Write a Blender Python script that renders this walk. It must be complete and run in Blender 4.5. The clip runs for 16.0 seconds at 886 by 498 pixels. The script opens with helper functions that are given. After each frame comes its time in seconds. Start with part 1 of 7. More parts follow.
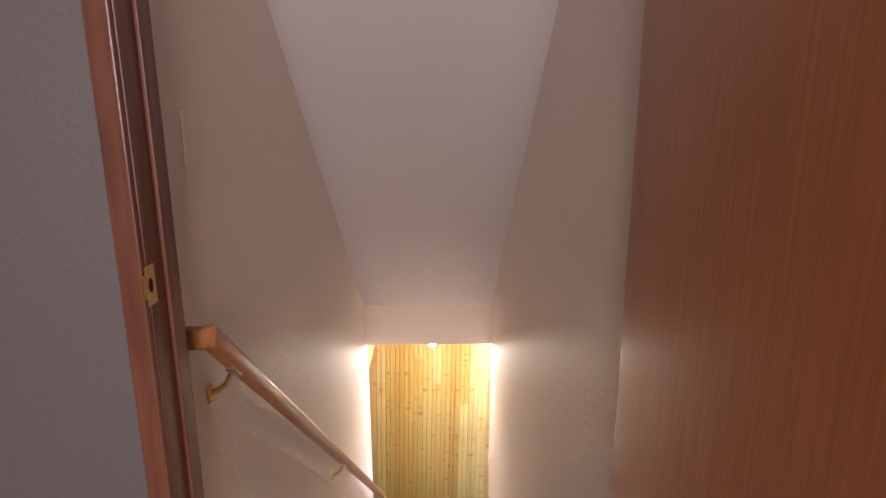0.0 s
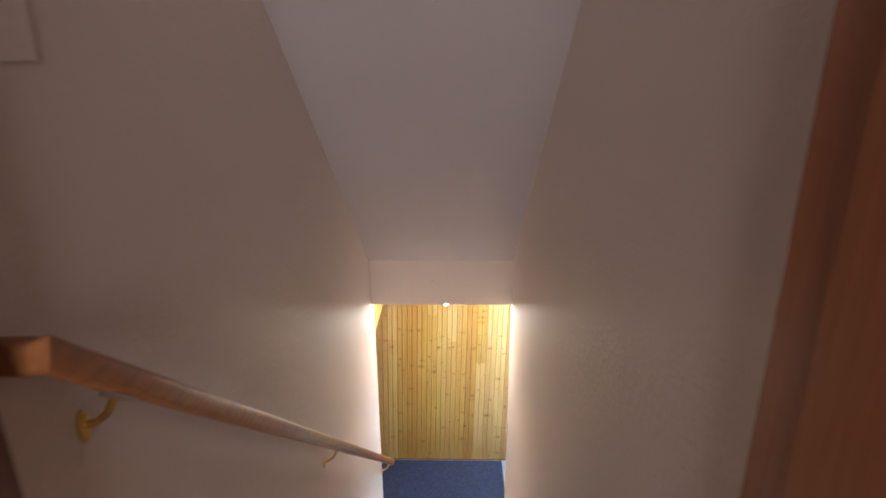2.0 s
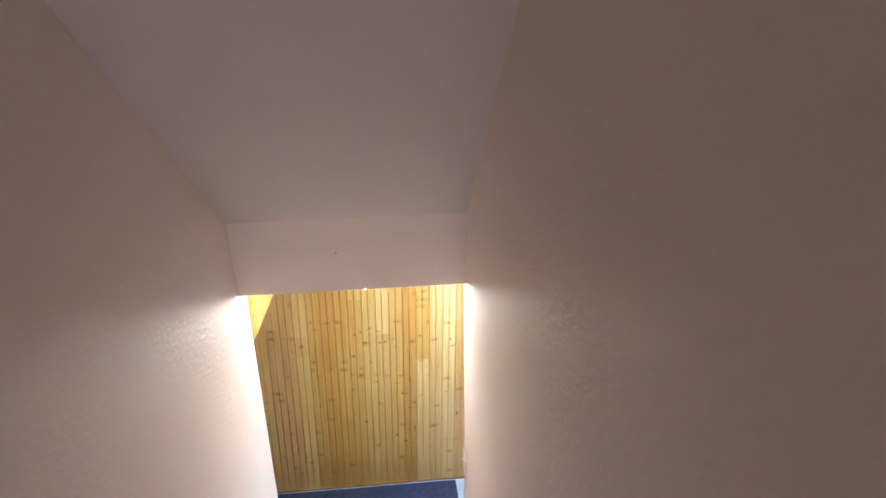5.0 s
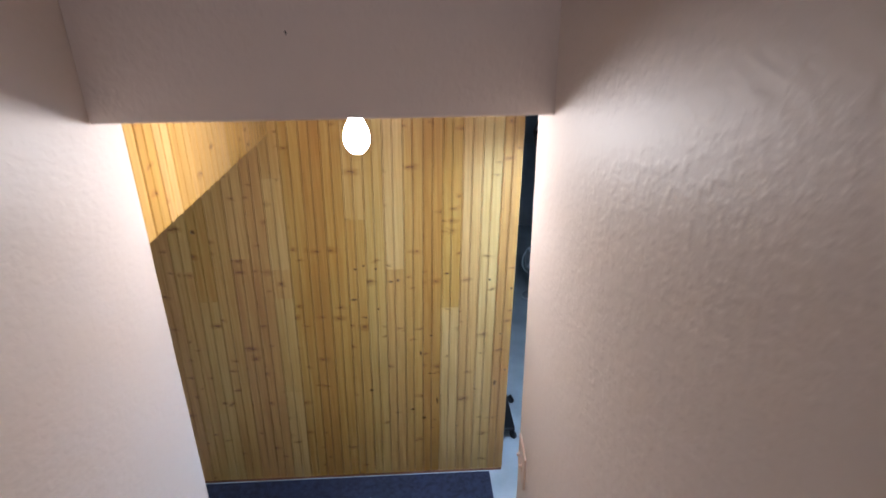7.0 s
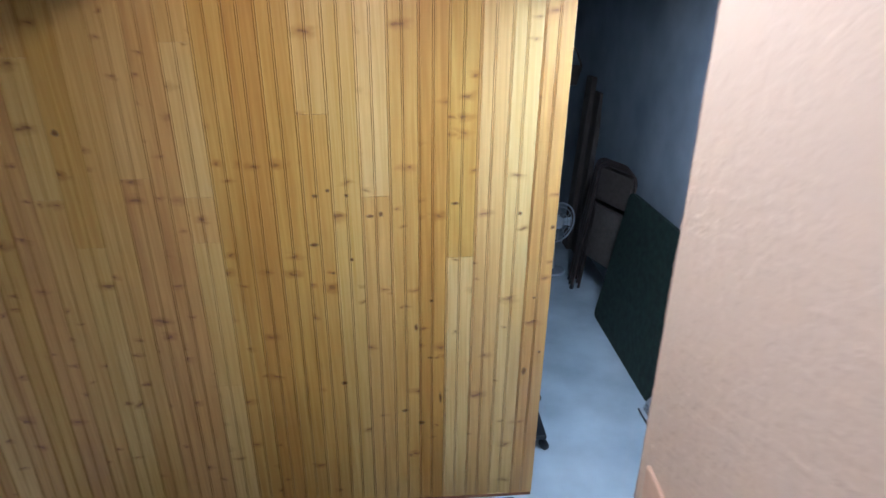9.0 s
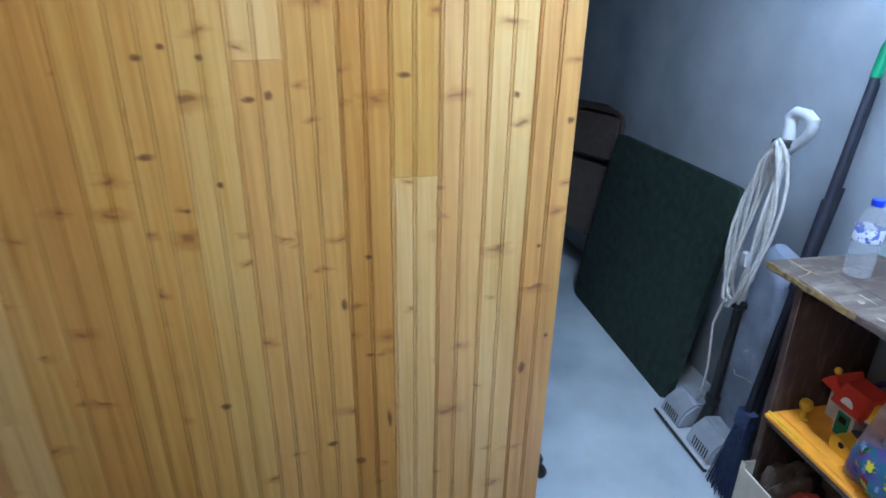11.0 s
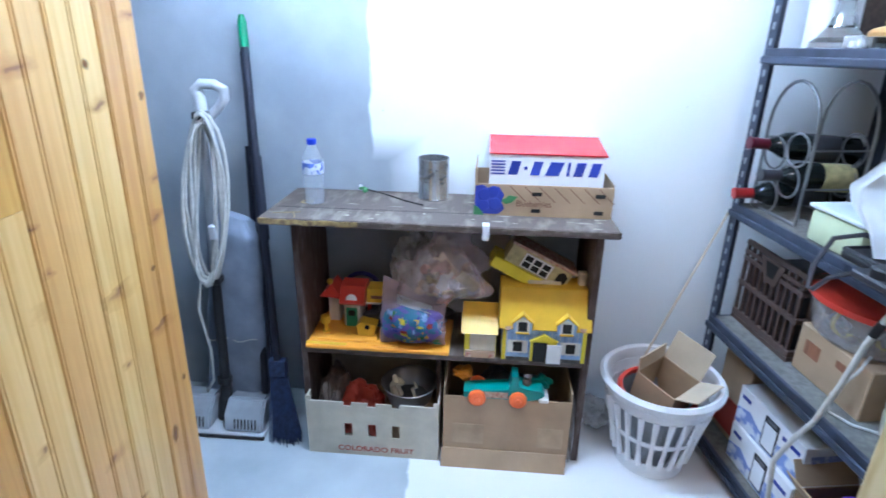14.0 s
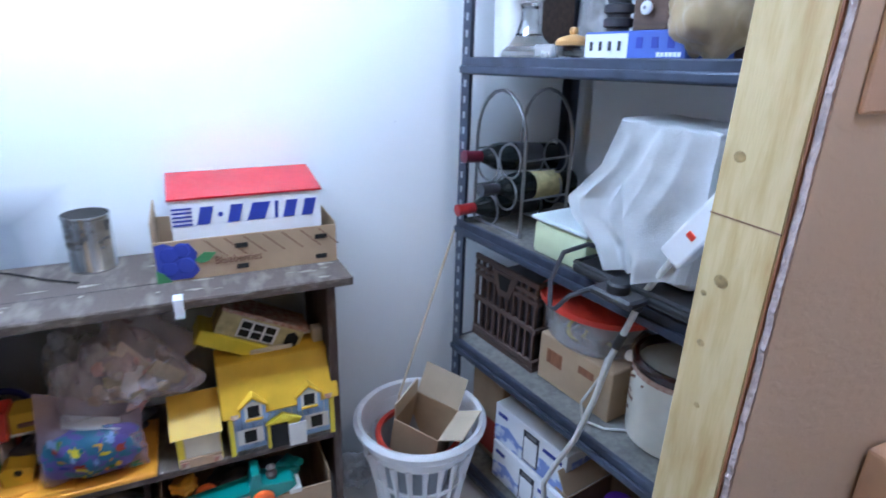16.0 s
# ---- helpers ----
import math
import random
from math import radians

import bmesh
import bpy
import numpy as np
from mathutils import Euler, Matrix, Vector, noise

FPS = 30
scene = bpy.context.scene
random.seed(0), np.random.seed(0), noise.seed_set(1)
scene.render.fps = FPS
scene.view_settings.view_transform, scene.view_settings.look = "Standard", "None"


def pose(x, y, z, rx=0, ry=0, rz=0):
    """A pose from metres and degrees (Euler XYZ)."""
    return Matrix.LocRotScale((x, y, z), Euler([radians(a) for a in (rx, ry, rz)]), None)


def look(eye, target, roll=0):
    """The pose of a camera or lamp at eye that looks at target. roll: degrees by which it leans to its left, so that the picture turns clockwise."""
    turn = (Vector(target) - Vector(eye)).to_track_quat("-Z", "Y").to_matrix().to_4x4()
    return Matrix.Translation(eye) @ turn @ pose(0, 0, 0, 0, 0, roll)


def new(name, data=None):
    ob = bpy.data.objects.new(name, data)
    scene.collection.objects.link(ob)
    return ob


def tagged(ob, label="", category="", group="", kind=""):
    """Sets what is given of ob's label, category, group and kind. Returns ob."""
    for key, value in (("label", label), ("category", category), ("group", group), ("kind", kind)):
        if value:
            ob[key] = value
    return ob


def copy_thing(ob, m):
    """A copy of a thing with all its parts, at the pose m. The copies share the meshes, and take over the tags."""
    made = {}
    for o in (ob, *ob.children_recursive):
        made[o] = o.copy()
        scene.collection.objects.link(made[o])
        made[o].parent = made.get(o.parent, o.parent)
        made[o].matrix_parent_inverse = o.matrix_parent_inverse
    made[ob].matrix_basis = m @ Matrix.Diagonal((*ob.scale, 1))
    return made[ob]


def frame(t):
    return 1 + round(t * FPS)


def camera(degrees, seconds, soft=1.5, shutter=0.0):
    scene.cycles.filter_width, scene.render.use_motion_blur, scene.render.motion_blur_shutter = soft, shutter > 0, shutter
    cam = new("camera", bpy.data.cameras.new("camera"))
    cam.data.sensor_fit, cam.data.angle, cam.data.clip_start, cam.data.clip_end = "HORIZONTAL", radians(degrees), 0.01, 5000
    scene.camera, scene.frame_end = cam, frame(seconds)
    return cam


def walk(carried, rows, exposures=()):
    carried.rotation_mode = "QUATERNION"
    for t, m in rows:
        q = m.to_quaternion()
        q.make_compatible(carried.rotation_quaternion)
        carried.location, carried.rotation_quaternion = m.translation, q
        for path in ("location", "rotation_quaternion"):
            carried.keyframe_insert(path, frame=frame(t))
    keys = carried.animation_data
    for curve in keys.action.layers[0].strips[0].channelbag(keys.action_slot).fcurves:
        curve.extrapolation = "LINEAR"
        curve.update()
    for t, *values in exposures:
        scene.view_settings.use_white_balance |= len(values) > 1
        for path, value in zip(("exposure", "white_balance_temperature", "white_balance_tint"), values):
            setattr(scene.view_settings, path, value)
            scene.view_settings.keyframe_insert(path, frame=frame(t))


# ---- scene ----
cam = camera(75.5, 16.0, soft=1.6, shutter=0.5)
PATH = [
    (0, (0.525, -5.373, 3.998), (0.548, -3.424, 3.548), -0.3),
    (0.5, (0.578, -5.339, 3.998), (0.517, -3.406, 3.488), -0.3),
    (1, (0.599, -5.309, 3.972), (0.527, -3.389, 3.415), -0.3),
    (1.5, (0.574, -5.16, 3.936), (0.503, -3.256, 3.329), -0.1),
    (2, (0.559, -4.877, 3.902), (0.513, -2.98, 3.269), -0.4),
    (2.5, (0.591, -4.643, 3.851), (0.643, -2.745, 3.224), -0.3),
    (3, (0.609, -4.423, 3.889), (0.801, -2.54, 3.243), -0.6),
    (3.5, (0.658, -4.109, 3.851), (0.858, -2.241, 3.165), -0.2),
    (4, (0.67, -3.929, 3.675), (0.887, -2.07, 2.968), -0.4),
    (4.2, (0.639, -3.878, 3.618), (0.857, -2.019, 2.913), -0.7),
    (6.5, (0.637, -2.81, 2.781), (0.71, -0.974, 1.991), -0.7),
    (7, (0.642, -2.608, 2.589), (0.727, -0.776, 1.791), -0.7),
    (7.5, (0.63, -2.466, 2.407), (0.725, -0.631, 1.617), -0.8),
    (8, (0.59, -2.216, 2.285), (0.712, -0.387, 1.486), -0.6),
    (8.5, (0.621, -1.992, 2.105), (0.731, -0.16, 1.311), -0.7),
    (8.7, (0.642, -1.916, 2.033), (0.733, -0.083, 1.238), -0.8),
    (10.8, (0.64, -1.155, 1.487), (0.927, 0.656, 0.688), -0.4),
    (11, (0.661, -1.1, 1.443), (0.974, 0.708, 0.646), -0.4),
    (11.5, (0.7, -0.991, 1.385), (1.153, 0.786, 0.585), -0.4),
    (12, (0.705, -0.822, 1.283), (1.543, 0.808, 0.483), -0.6),
    (12.5, (0.676, -0.695, 1.285), (2.06, 0.523, 0.51), 0.0),
    (13, (0.506, -0.576, 1.323), (2.219, 0.107, 0.547), 0.9),
    (13.5, (0.296, -0.558, 1.309), (2.121, -0.205, 0.569), 1.1),
    (14, (0.241, -0.543, 1.334), (2.094, -0.4, 0.597), 1.0),
    (14.5, (0.231, -0.562, 1.338), (2.098, -0.592, 0.621), 0.8),
    (15, (0.274, -0.594, 1.313), (2.139, -0.808, 0.623), 0.5),
    (15.5, (0.428, -0.612, 1.302), (2.242, -1.126, 0.636), 0.5),
    (16, (0.552, -0.597, 1.335), (2.247, -1.374, 0.637), 1.5),
]
EXPOSURES = [(0.0, 1.70, 6950, 13), (0.8, 1.46, 6900, 13), (1.5, 1.22, 6750, 12), (2.5, 1.22, 6400, 10), (3.5, 1.58, 6300, 10), (4.2, 1.5, 6250, 10), (6.5, 0.40, 5900, 12), (7.5, 0.14, 5800, 13), (8.5, 0.36, 5750, 12), (11.0, 0.57, 5650, 11), (11.7, 0.62, 5600, 11),
             (12.5, 0.95, 5600, 11), (13.5, 0.98, 5600, 11), (14.5, 0.80, 5600, 13), (15.3, 0.67, 5650, 14), (16.0, 0.45, 5650, 15)]
walk(cam, [(t, look(eye, target, roll)) for t, eye, target, roll in PATH], EXPOSURES)

# ---- world and lights ----
world = bpy.data.worlds.new("world")
scene.world = world
world.use_nodes = True
world.node_tree.nodes["Background"].inputs[0].default_value = (0.55, 0.62, 0.8, 1)
world.node_tree.nodes["Background"].inputs[1].default_value = 0.05
BULB_STRENGTH = 192.0
TUBE_STRENGTH = 102.0


def fill_area_light(name, m, sx, sy, watts, colour):
    data = bpy.data.lights.new(name, "AREA")
    data.shape, data.size, data.size_y = "RECTANGLE", sx, sy
    data.energy, data.color = watts, colour
    ob = new(name, data)
    ob.matrix_world = m
    return tagged(ob, "added soft fill light from the unseen part of the hall", "light", kind="structure")


# Added area lamp for the hall's spill of light; its window is unseen and assumed
fill_area_light("hall_fill_light", look((0.5, -7.55, 4.35), (0.5, -4.5, 3.9)), 1.0, 1.2, 25, (1.0, 0.92, 0.94))


# ---- materials ----
def mat(name, colour, rough=0.6, metal=0.0, vary=0.08, scale=8.0, bump=0.1, bump_scale=120.0, random=0.0,
        stretch=(1, 1, 1), colour_b=None, mix_lo=0.35, mix_hi=0.7, emit=0.0, trans=0.0, alpha=1.0, ior=1.45, coat=0.0, dist=0.002):
    m = bpy.data.materials.new(name)
    m.use_nodes = True
    nt = m.node_tree
    n, l = nt.nodes, nt.links
    bsdf = n["Principled BSDF"]
    bsdf.inputs["Roughness"].default_value = rough
    bsdf.inputs["Metallic"].default_value = metal
    bsdf.inputs["Transmission Weight"].default_value = trans
    bsdf.inputs["Alpha"].default_value = alpha
    bsdf.inputs["IOR"].default_value = ior
    bsdf.inputs["Coat Weight"].default_value = coat
    if emit:
        bsdf.inputs["Emission Color"].default_value = (*colour, 1)
        bsdf.inputs["Emission Strength"].default_value = emit
    tc = n.new("ShaderNodeTexCoord")
    mp = n.new("ShaderNodeMapping")
    mp.inputs["Scale"].default_value = stretch
    l.new(tc.outputs["Object"], mp.inputs["Vector"])
    no = n.new("ShaderNodeTexNoise")
    no.inputs["Scale"].default_value = scale
    no.inputs["Detail"].default_value = 5
    l.new(mp.outputs[0], no.inputs["Vector"])
    ramp = n.new("ShaderNodeMapRange")
    ramp.inputs[1].default_value, ramp.inputs[2].default_value = mix_lo, mix_hi
    l.new(no.outputs["Fac"], ramp.inputs[0])
    mix = n.new("ShaderNodeMix")
    mix.data_type = "RGBA"
    b = colour_b or tuple(max(0, c * (1 - vary * 2)) for c in colour)
    mix.inputs[6].default_value = (*colour, 1)
    mix.inputs[7].default_value = (*b, 1)
    l.new(ramp.outputs[0], mix.inputs[0])
    out = mix.outputs[2]
    if random:
        oi = n.new("ShaderNodeObjectInfo")
        hsv = n.new("ShaderNodeHueSaturation")
        mr = n.new("ShaderNodeMapRange")
        mr.inputs[3].default_value, mr.inputs[4].default_value = 1 - random, 1 + random
        l.new(oi.outputs["Random"], mr.inputs[0])
        l.new(mr.outputs[0], hsv.inputs["Value"])
        l.new(out, hsv.inputs["Color"])
        out = hsv.outputs[0]
    l.new(out, bsdf.inputs["Base Color"])
    if bump:
        nb = n.new("ShaderNodeTexNoise")
        nb.inputs["Scale"].default_value = bump_scale
        nb.inputs["Detail"].default_value = 3
        l.new(mp.outputs[0], nb.inputs["Vector"])
        bp = n.new("ShaderNodeBump")
        bp.inputs["Strength"].default_value = bump
        bp.inputs["Distance"].default_value = dist
        l.new(nb.outputs["Fac"], bp.inputs["Height"])
        l.new(bp.outputs[0], bsdf.inputs["Normal"])
    return m


def pine_mat(name, light, dark, knot):
    """Varnished knotty pine: long grain, growth bands, dark knots with halos, each plank its own tint."""
    m = bpy.data.materials.new(name)
    m.use_nodes = True
    nt = m.node_tree
    n, l = nt.nodes, nt.links
    bsdf = n["Principled BSDF"]
    tc = n.new("ShaderNodeTexCoord")
    oi = n.new("ShaderNodeObjectInfo")
    shift = n.new("ShaderNodeVectorMath")
    shift.operation = "MULTIPLY_ADD"
    comb = n.new("ShaderNodeCombineXYZ")
    for i in range(3):
        l.new(oi.outputs["Random"], comb.inputs[i])
    l.new(comb.outputs[0], shift.inputs[0])
    shift.inputs[1].default_value = (37.0, 11.0, 53.0)
    l.new(tc.outputs["Object"], shift.inputs[2])
    grain_map = n.new("ShaderNodeMapping")
    grain_map.inputs["Scale"].default_value = (34, 34, 0.9)
    l.new(shift.outputs[0], grain_map.inputs[0])
    grain = n.new("ShaderNodeTexNoise")
    grain.inputs["Scale"].default_value, grain.inputs["Detail"].default_value = 3.0, 6
    grain.inputs["Distortion"].default_value = 0.6
    l.new(grain_map.outputs[0], grain.inputs["Vector"])
    base = n.new("ShaderNodeMix")
    base.data_type = "RGBA"
    base.inputs[6].default_value, base.inputs[7].default_value = (*light, 1), (*dark, 1)
    gr = n.new("ShaderNodeMapRange")
    gr.inputs[1].default_value, gr.inputs[2].default_value = 0.36, 0.72
    l.new(grain.outputs["Fac"], gr.inputs[0])
    l.new(gr.outputs[0], base.inputs[0])
    # knots
    km = n.new("ShaderNodeMapping")
    km.inputs["Scale"].default_value = (8, 8, 16)
    l.new(shift.outputs[0], km.inputs[0])
    ks = n.new("ShaderNodeSeparateXYZ")
    l.new(km.outputs[0], ks.inputs[0])
    kc0 = n.new("ShaderNodeCombineXYZ")
    l.new(ks.outputs["X"], kc0.inputs[0])
    l.new(ks.outputs["Z"], kc0.inputs[1])
    kw = n.new("ShaderNodeTexNoise")
    kw.inputs["Scale"].default_value, kw.inputs["Detail"].default_value = 2.4, 4
    l.new(kc0.outputs[0], kw.inputs["Vector"])
    kc = n.new("ShaderNodeVectorMath")
    kc.operation = "MULTIPLY_ADD"
    kc.inputs[1].default_value = (0.7, 0.55, 0.0)
    l.new(kw.outputs["Color"], kc.inputs[0])
    l.new(kc0.outputs[0], kc.inputs[2])
    wv = n.new("ShaderNodeTexVoronoi")
    wv.voronoi_dimensions = "2D"
    wv.inputs["Scale"].default_value = 1.0
    l.new(kc.outputs[0], wv.inputs["Vector"])
    kr = n.new("ShaderNodeSeparateColor")
    l.new(wv.outputs["Color"], kr.inputs[0])
    size = n.new("ShaderNodeMath")
    size.operation = "MULTIPLY_ADD"
    size.inputs[1].default_value, size.inputs[2].default_value = 1.1, 0.55
    l.new(kr.outputs[0], size.inputs[0])
    rare = n.new("ShaderNodeMapRange")
    rare.inputs[1].default_value, rare.inputs[2].default_value = 0.66, 0.68
    rare.inputs[3].default_value, rare.inputs[4].default_value = 0.6, 0.0
    l.new(kr.outputs[1], rare.inputs[0])
    vo = n.new("ShaderNodeMath")
    vo.operation = "MULTIPLY"
    l.new(wv.outputs["Distance"], vo.inputs[0])
    l.new(size.outputs[0], vo.inputs[1])
    vq = n.new("ShaderNodeMath")
    l.new(vo.outputs[0], vq.inputs[0])
    l.new(rare.outputs[0], vq.inputs[1])
    core = n.new("ShaderNodeMapRange")
    core.inputs[1].default_value, core.inputs[2].default_value = 0.03, 0.08
    core.inputs[3].default_value, core.inputs[4].default_value = 0.75, 0.0
    l.new(vq.outputs[0], core.inputs[0])
    halo = n.new("ShaderNodeMapRange")
    halo.inputs[1].default_value, halo.inputs[2].default_value = 0.07, 0.24
    halo.inputs[3].default_value, halo.inputs[4].default_value = 0.7, 0.0
    l.new(vq.outputs[0], halo.inputs[0])
    # broad darker streaks along the board, and pale sapwood
    streak_map = n.new("ShaderNodeMapping")
    streak_map.inputs["Scale"].default_value = (30, 30, 1.6)
    l.new(shift.outputs[0], streak_map.inputs[0])
    streak = n.new("ShaderNodeTexNoise")
    streak.inputs["Scale"].default_value, streak.inputs["Detail"].default_value = 0.8, 3
    l.new(streak_map.outputs[0], streak.inputs["Vector"])
    sr = n.new("ShaderNodeMapRange")
    sr.inputs[1].default_value, sr.inputs[2].default_value = 0.5, 0.78
    sr.inputs[4].default_value = 0.6
    l.new(streak.outputs["Fac"], sr.inputs[0])
    sm = n.new("ShaderNodeMix")
    sm.data_type = "RGBA"
    sm.inputs[7].default_value = (dark[0] * 0.86, dark[1] * 0.74, dark[2] * 0.6, 1)
    l.new(sr.outputs[0], sm.inputs[0])
    l.new(base.outputs[2], sm.inputs[6])
    hm = n.new("ShaderNodeMix")
    hm.data_type = "RGBA"
    hm.inputs[7].default_value = (dark[0] * 0.72, dark[1] * 0.6, dark[2] * 0.5, 1)
    l.new(halo.outputs[0], hm.inputs[0])
    l.new(sm.outputs[2], hm.inputs[6])
    kmx = n.new("ShaderNodeMix")
    kmx.data_type = "RGBA"
    kmx.inputs[7].default_value = (*knot, 1)
    l.new(core.outputs[0], kmx.inputs[0])
    l.new(hm.outputs[2], kmx.inputs[6])
    hsv = n.new("ShaderNodeHueSaturation")
    val = n.new("ShaderNodeMapRange")
    val.inputs[3].default_value, val.inputs[4].default_value = 0.90, 1.08
    l.new(oi.outputs["Random"], val.inputs[0])
    l.new(val.outputs[0], hsv.inputs["Value"])
    sat = n.new("ShaderNodeMapRange")
    sat.inputs[3].default_value, sat.inputs[4].default_value = 1.06, 0.94
    l.new(oi.outputs["Random"], sat.inputs[0])
    l.new(sat.outputs[0], hsv.inputs["Saturation"])
    l.new(kmx.outputs[2], hsv.inputs["Color"])
    l.new(hsv.outputs[0], bsdf.inputs["Base Color"])
    bsdf.inputs["Roughness"].default_value = 0.42
    bsdf.inputs["Coat Weight"].default_value = 0.25
    bsdf.inputs["Coat Roughness"].default_value = 0.3
    bp = n.new("ShaderNodeBump")
    bp.inputs["Strength"].default_value, bp.inputs["Distance"].default_value = 0.12, 0.001
    l.new(grain.outputs["Fac"], bp.inputs["Height"])
    l.new(bp.outputs[0], bsdf.inputs["Normal"])
    return m


def knot_mat(name):
    """A pine knot on a unit disc: brown heart, darker uneven ring, fading out into the board."""
    m = bpy.data.materials.new(name)
    m.use_nodes = True
    n, l = m.node_tree.nodes, m.node_tree.links
    bsdf = n["Principled BSDF"]
    bsdf.inputs["Roughness"].default_value = 0.4
    tc = n.new("ShaderNodeTexCoord")
    oi = n.new("ShaderNodeObjectInfo")
    wob = n.new("ShaderNodeTexNoise")
    wob.noise_dimensions = "4D"
    wob.inputs["Scale"].default_value, wob.inputs["Detail"].default_value = 1.6, 3
    l.new(tc.outputs["Object"], wob.inputs["Vector"])
    far = n.new("ShaderNodeMath")
    far.operation = "MULTIPLY"
    far.inputs[1].default_value = 40.0
    l.new(oi.outputs["Random"], far.inputs[0])
    l.new(far.outputs[0], wob.inputs["W"])
    length = n.new("ShaderNodeVectorMath")
    length.operation = "LENGTH"
    l.new(tc.outputs["Object"], length.inputs[0])
    add = n.new("ShaderNodeMath")
    add.operation = "MULTIPLY_ADD"
    add.inputs[1].default_value = 0.9
    l.new(wob.outputs["Fac"], add.inputs[0])
    l.new(length.outputs["Value"], add.inputs[2])
    ramp = n.new("ShaderNodeValToRGB")
    e = ramp.color_ramp.elements
    e[0].position, e[0].color = 0.50, (0.10, 0.035, 0.012, 1)
    e[1].position, e[1].color = 0.98, (0.40, 0.19, 0.05, 1)
    mid = e.new(0.68)
    mid.color = (0.24, 0.10, 0.032, 1)
    l.new(add.outputs[0], ramp.inputs[0])
    l.new(ramp.outputs[0], bsdf.inputs["Base Color"])
    fade = n.new("ShaderNodeMapRange")
    fade.inputs[1].default_value, fade.inputs[2].default_value = 0.62, 1.28
    fade.inputs[3].default_value, fade.inputs[4].default_value = 0.95, 0.0
    l.new(add.outputs[0], fade.inputs[0])
    l.new(fade.outputs[0], bsdf.inputs["Alpha"])
    return m


def plaster_mat(name, colour, rough=0.55, bump=0.35):
    """Painted drywall with a combed, knocked-down relief and faint blotches."""
    m = bpy.data.materials.new(name)
    m.use_nodes = True
    nt = m.node_tree
    n, l = nt.nodes, nt.links
    bsdf = n["Principled BSDF"]
    tc = n.new("ShaderNodeTexCoord")
    big = n.new("ShaderNodeTexNoise")
    big.inputs["Scale"].default_value, big.inputs["Detail"].default_value = 1.7, 6
    l.new(tc.outputs["Object"], big.inputs["Vector"])
    mix = n.new("ShaderNodeMix")
    mix.data_type = "RGBA"
    mix.inputs[6].default_value = (*colour, 1)
    mix.inputs[7].default_value = (colour[0] * 0.93, colour[1] * 0.92, colour[2] * 0.91, 1)
    l.new(big.outputs["Fac"], mix.inputs[0])
    l.new(mix.outputs[2], bsdf.inputs["Base Color"])
    mp = n.new("ShaderNodeMapping")
    mp.inputs["Scale"].default_value = (1, 0.55, 1)
    mp.inputs["Rotation"].default_value = (0.7, 0, 0)
    l.new(tc.outputs["Object"], mp.inputs[0])
    mid = n.new("ShaderNodeTexNoise")
    mid.inputs["Scale"].default_value, mid.inputs["Detail"].default_value = 70, 3
    mid.inputs["Distortion"].default_value = 0.3
    l.new(mp.outputs[0], mid.inputs["Vector"])
    flat = n.new("ShaderNodeMapRange")
    flat.inputs[1].default_value, flat.inputs[2].default_value = 0.42, 0.62
    l.new(mid.outputs["Fac"], flat.inputs[0])
    fine = n.new("ShaderNodeTexNoise")
    fine.inputs["Scale"].default_value, fine.inputs["Detail"].default_value = 260, 2
    l.new(tc.outputs["Object"], fine.inputs["Vector"])
    add = n.new("ShaderNodeMath")
    add.operation = "MULTIPLY_ADD"
    add.inputs[1].default_value = 0.25
    l.new(fine.outputs["Fac"], add.inputs[0])
    l.new(flat.outputs[0], add.inputs[2])
    bp = n.new("ShaderNodeBump")
    bp.inputs["Strength"].default_value, bp.inputs["Distance"].default_value = bump * 0.85, 0.0016
    l.new(add.outputs[0], bp.inputs["Height"])
    l.new(bp.outputs[0], bsdf.inputs["Normal"])
    bsdf.inputs["Roughness"].default_value = rough
    return m


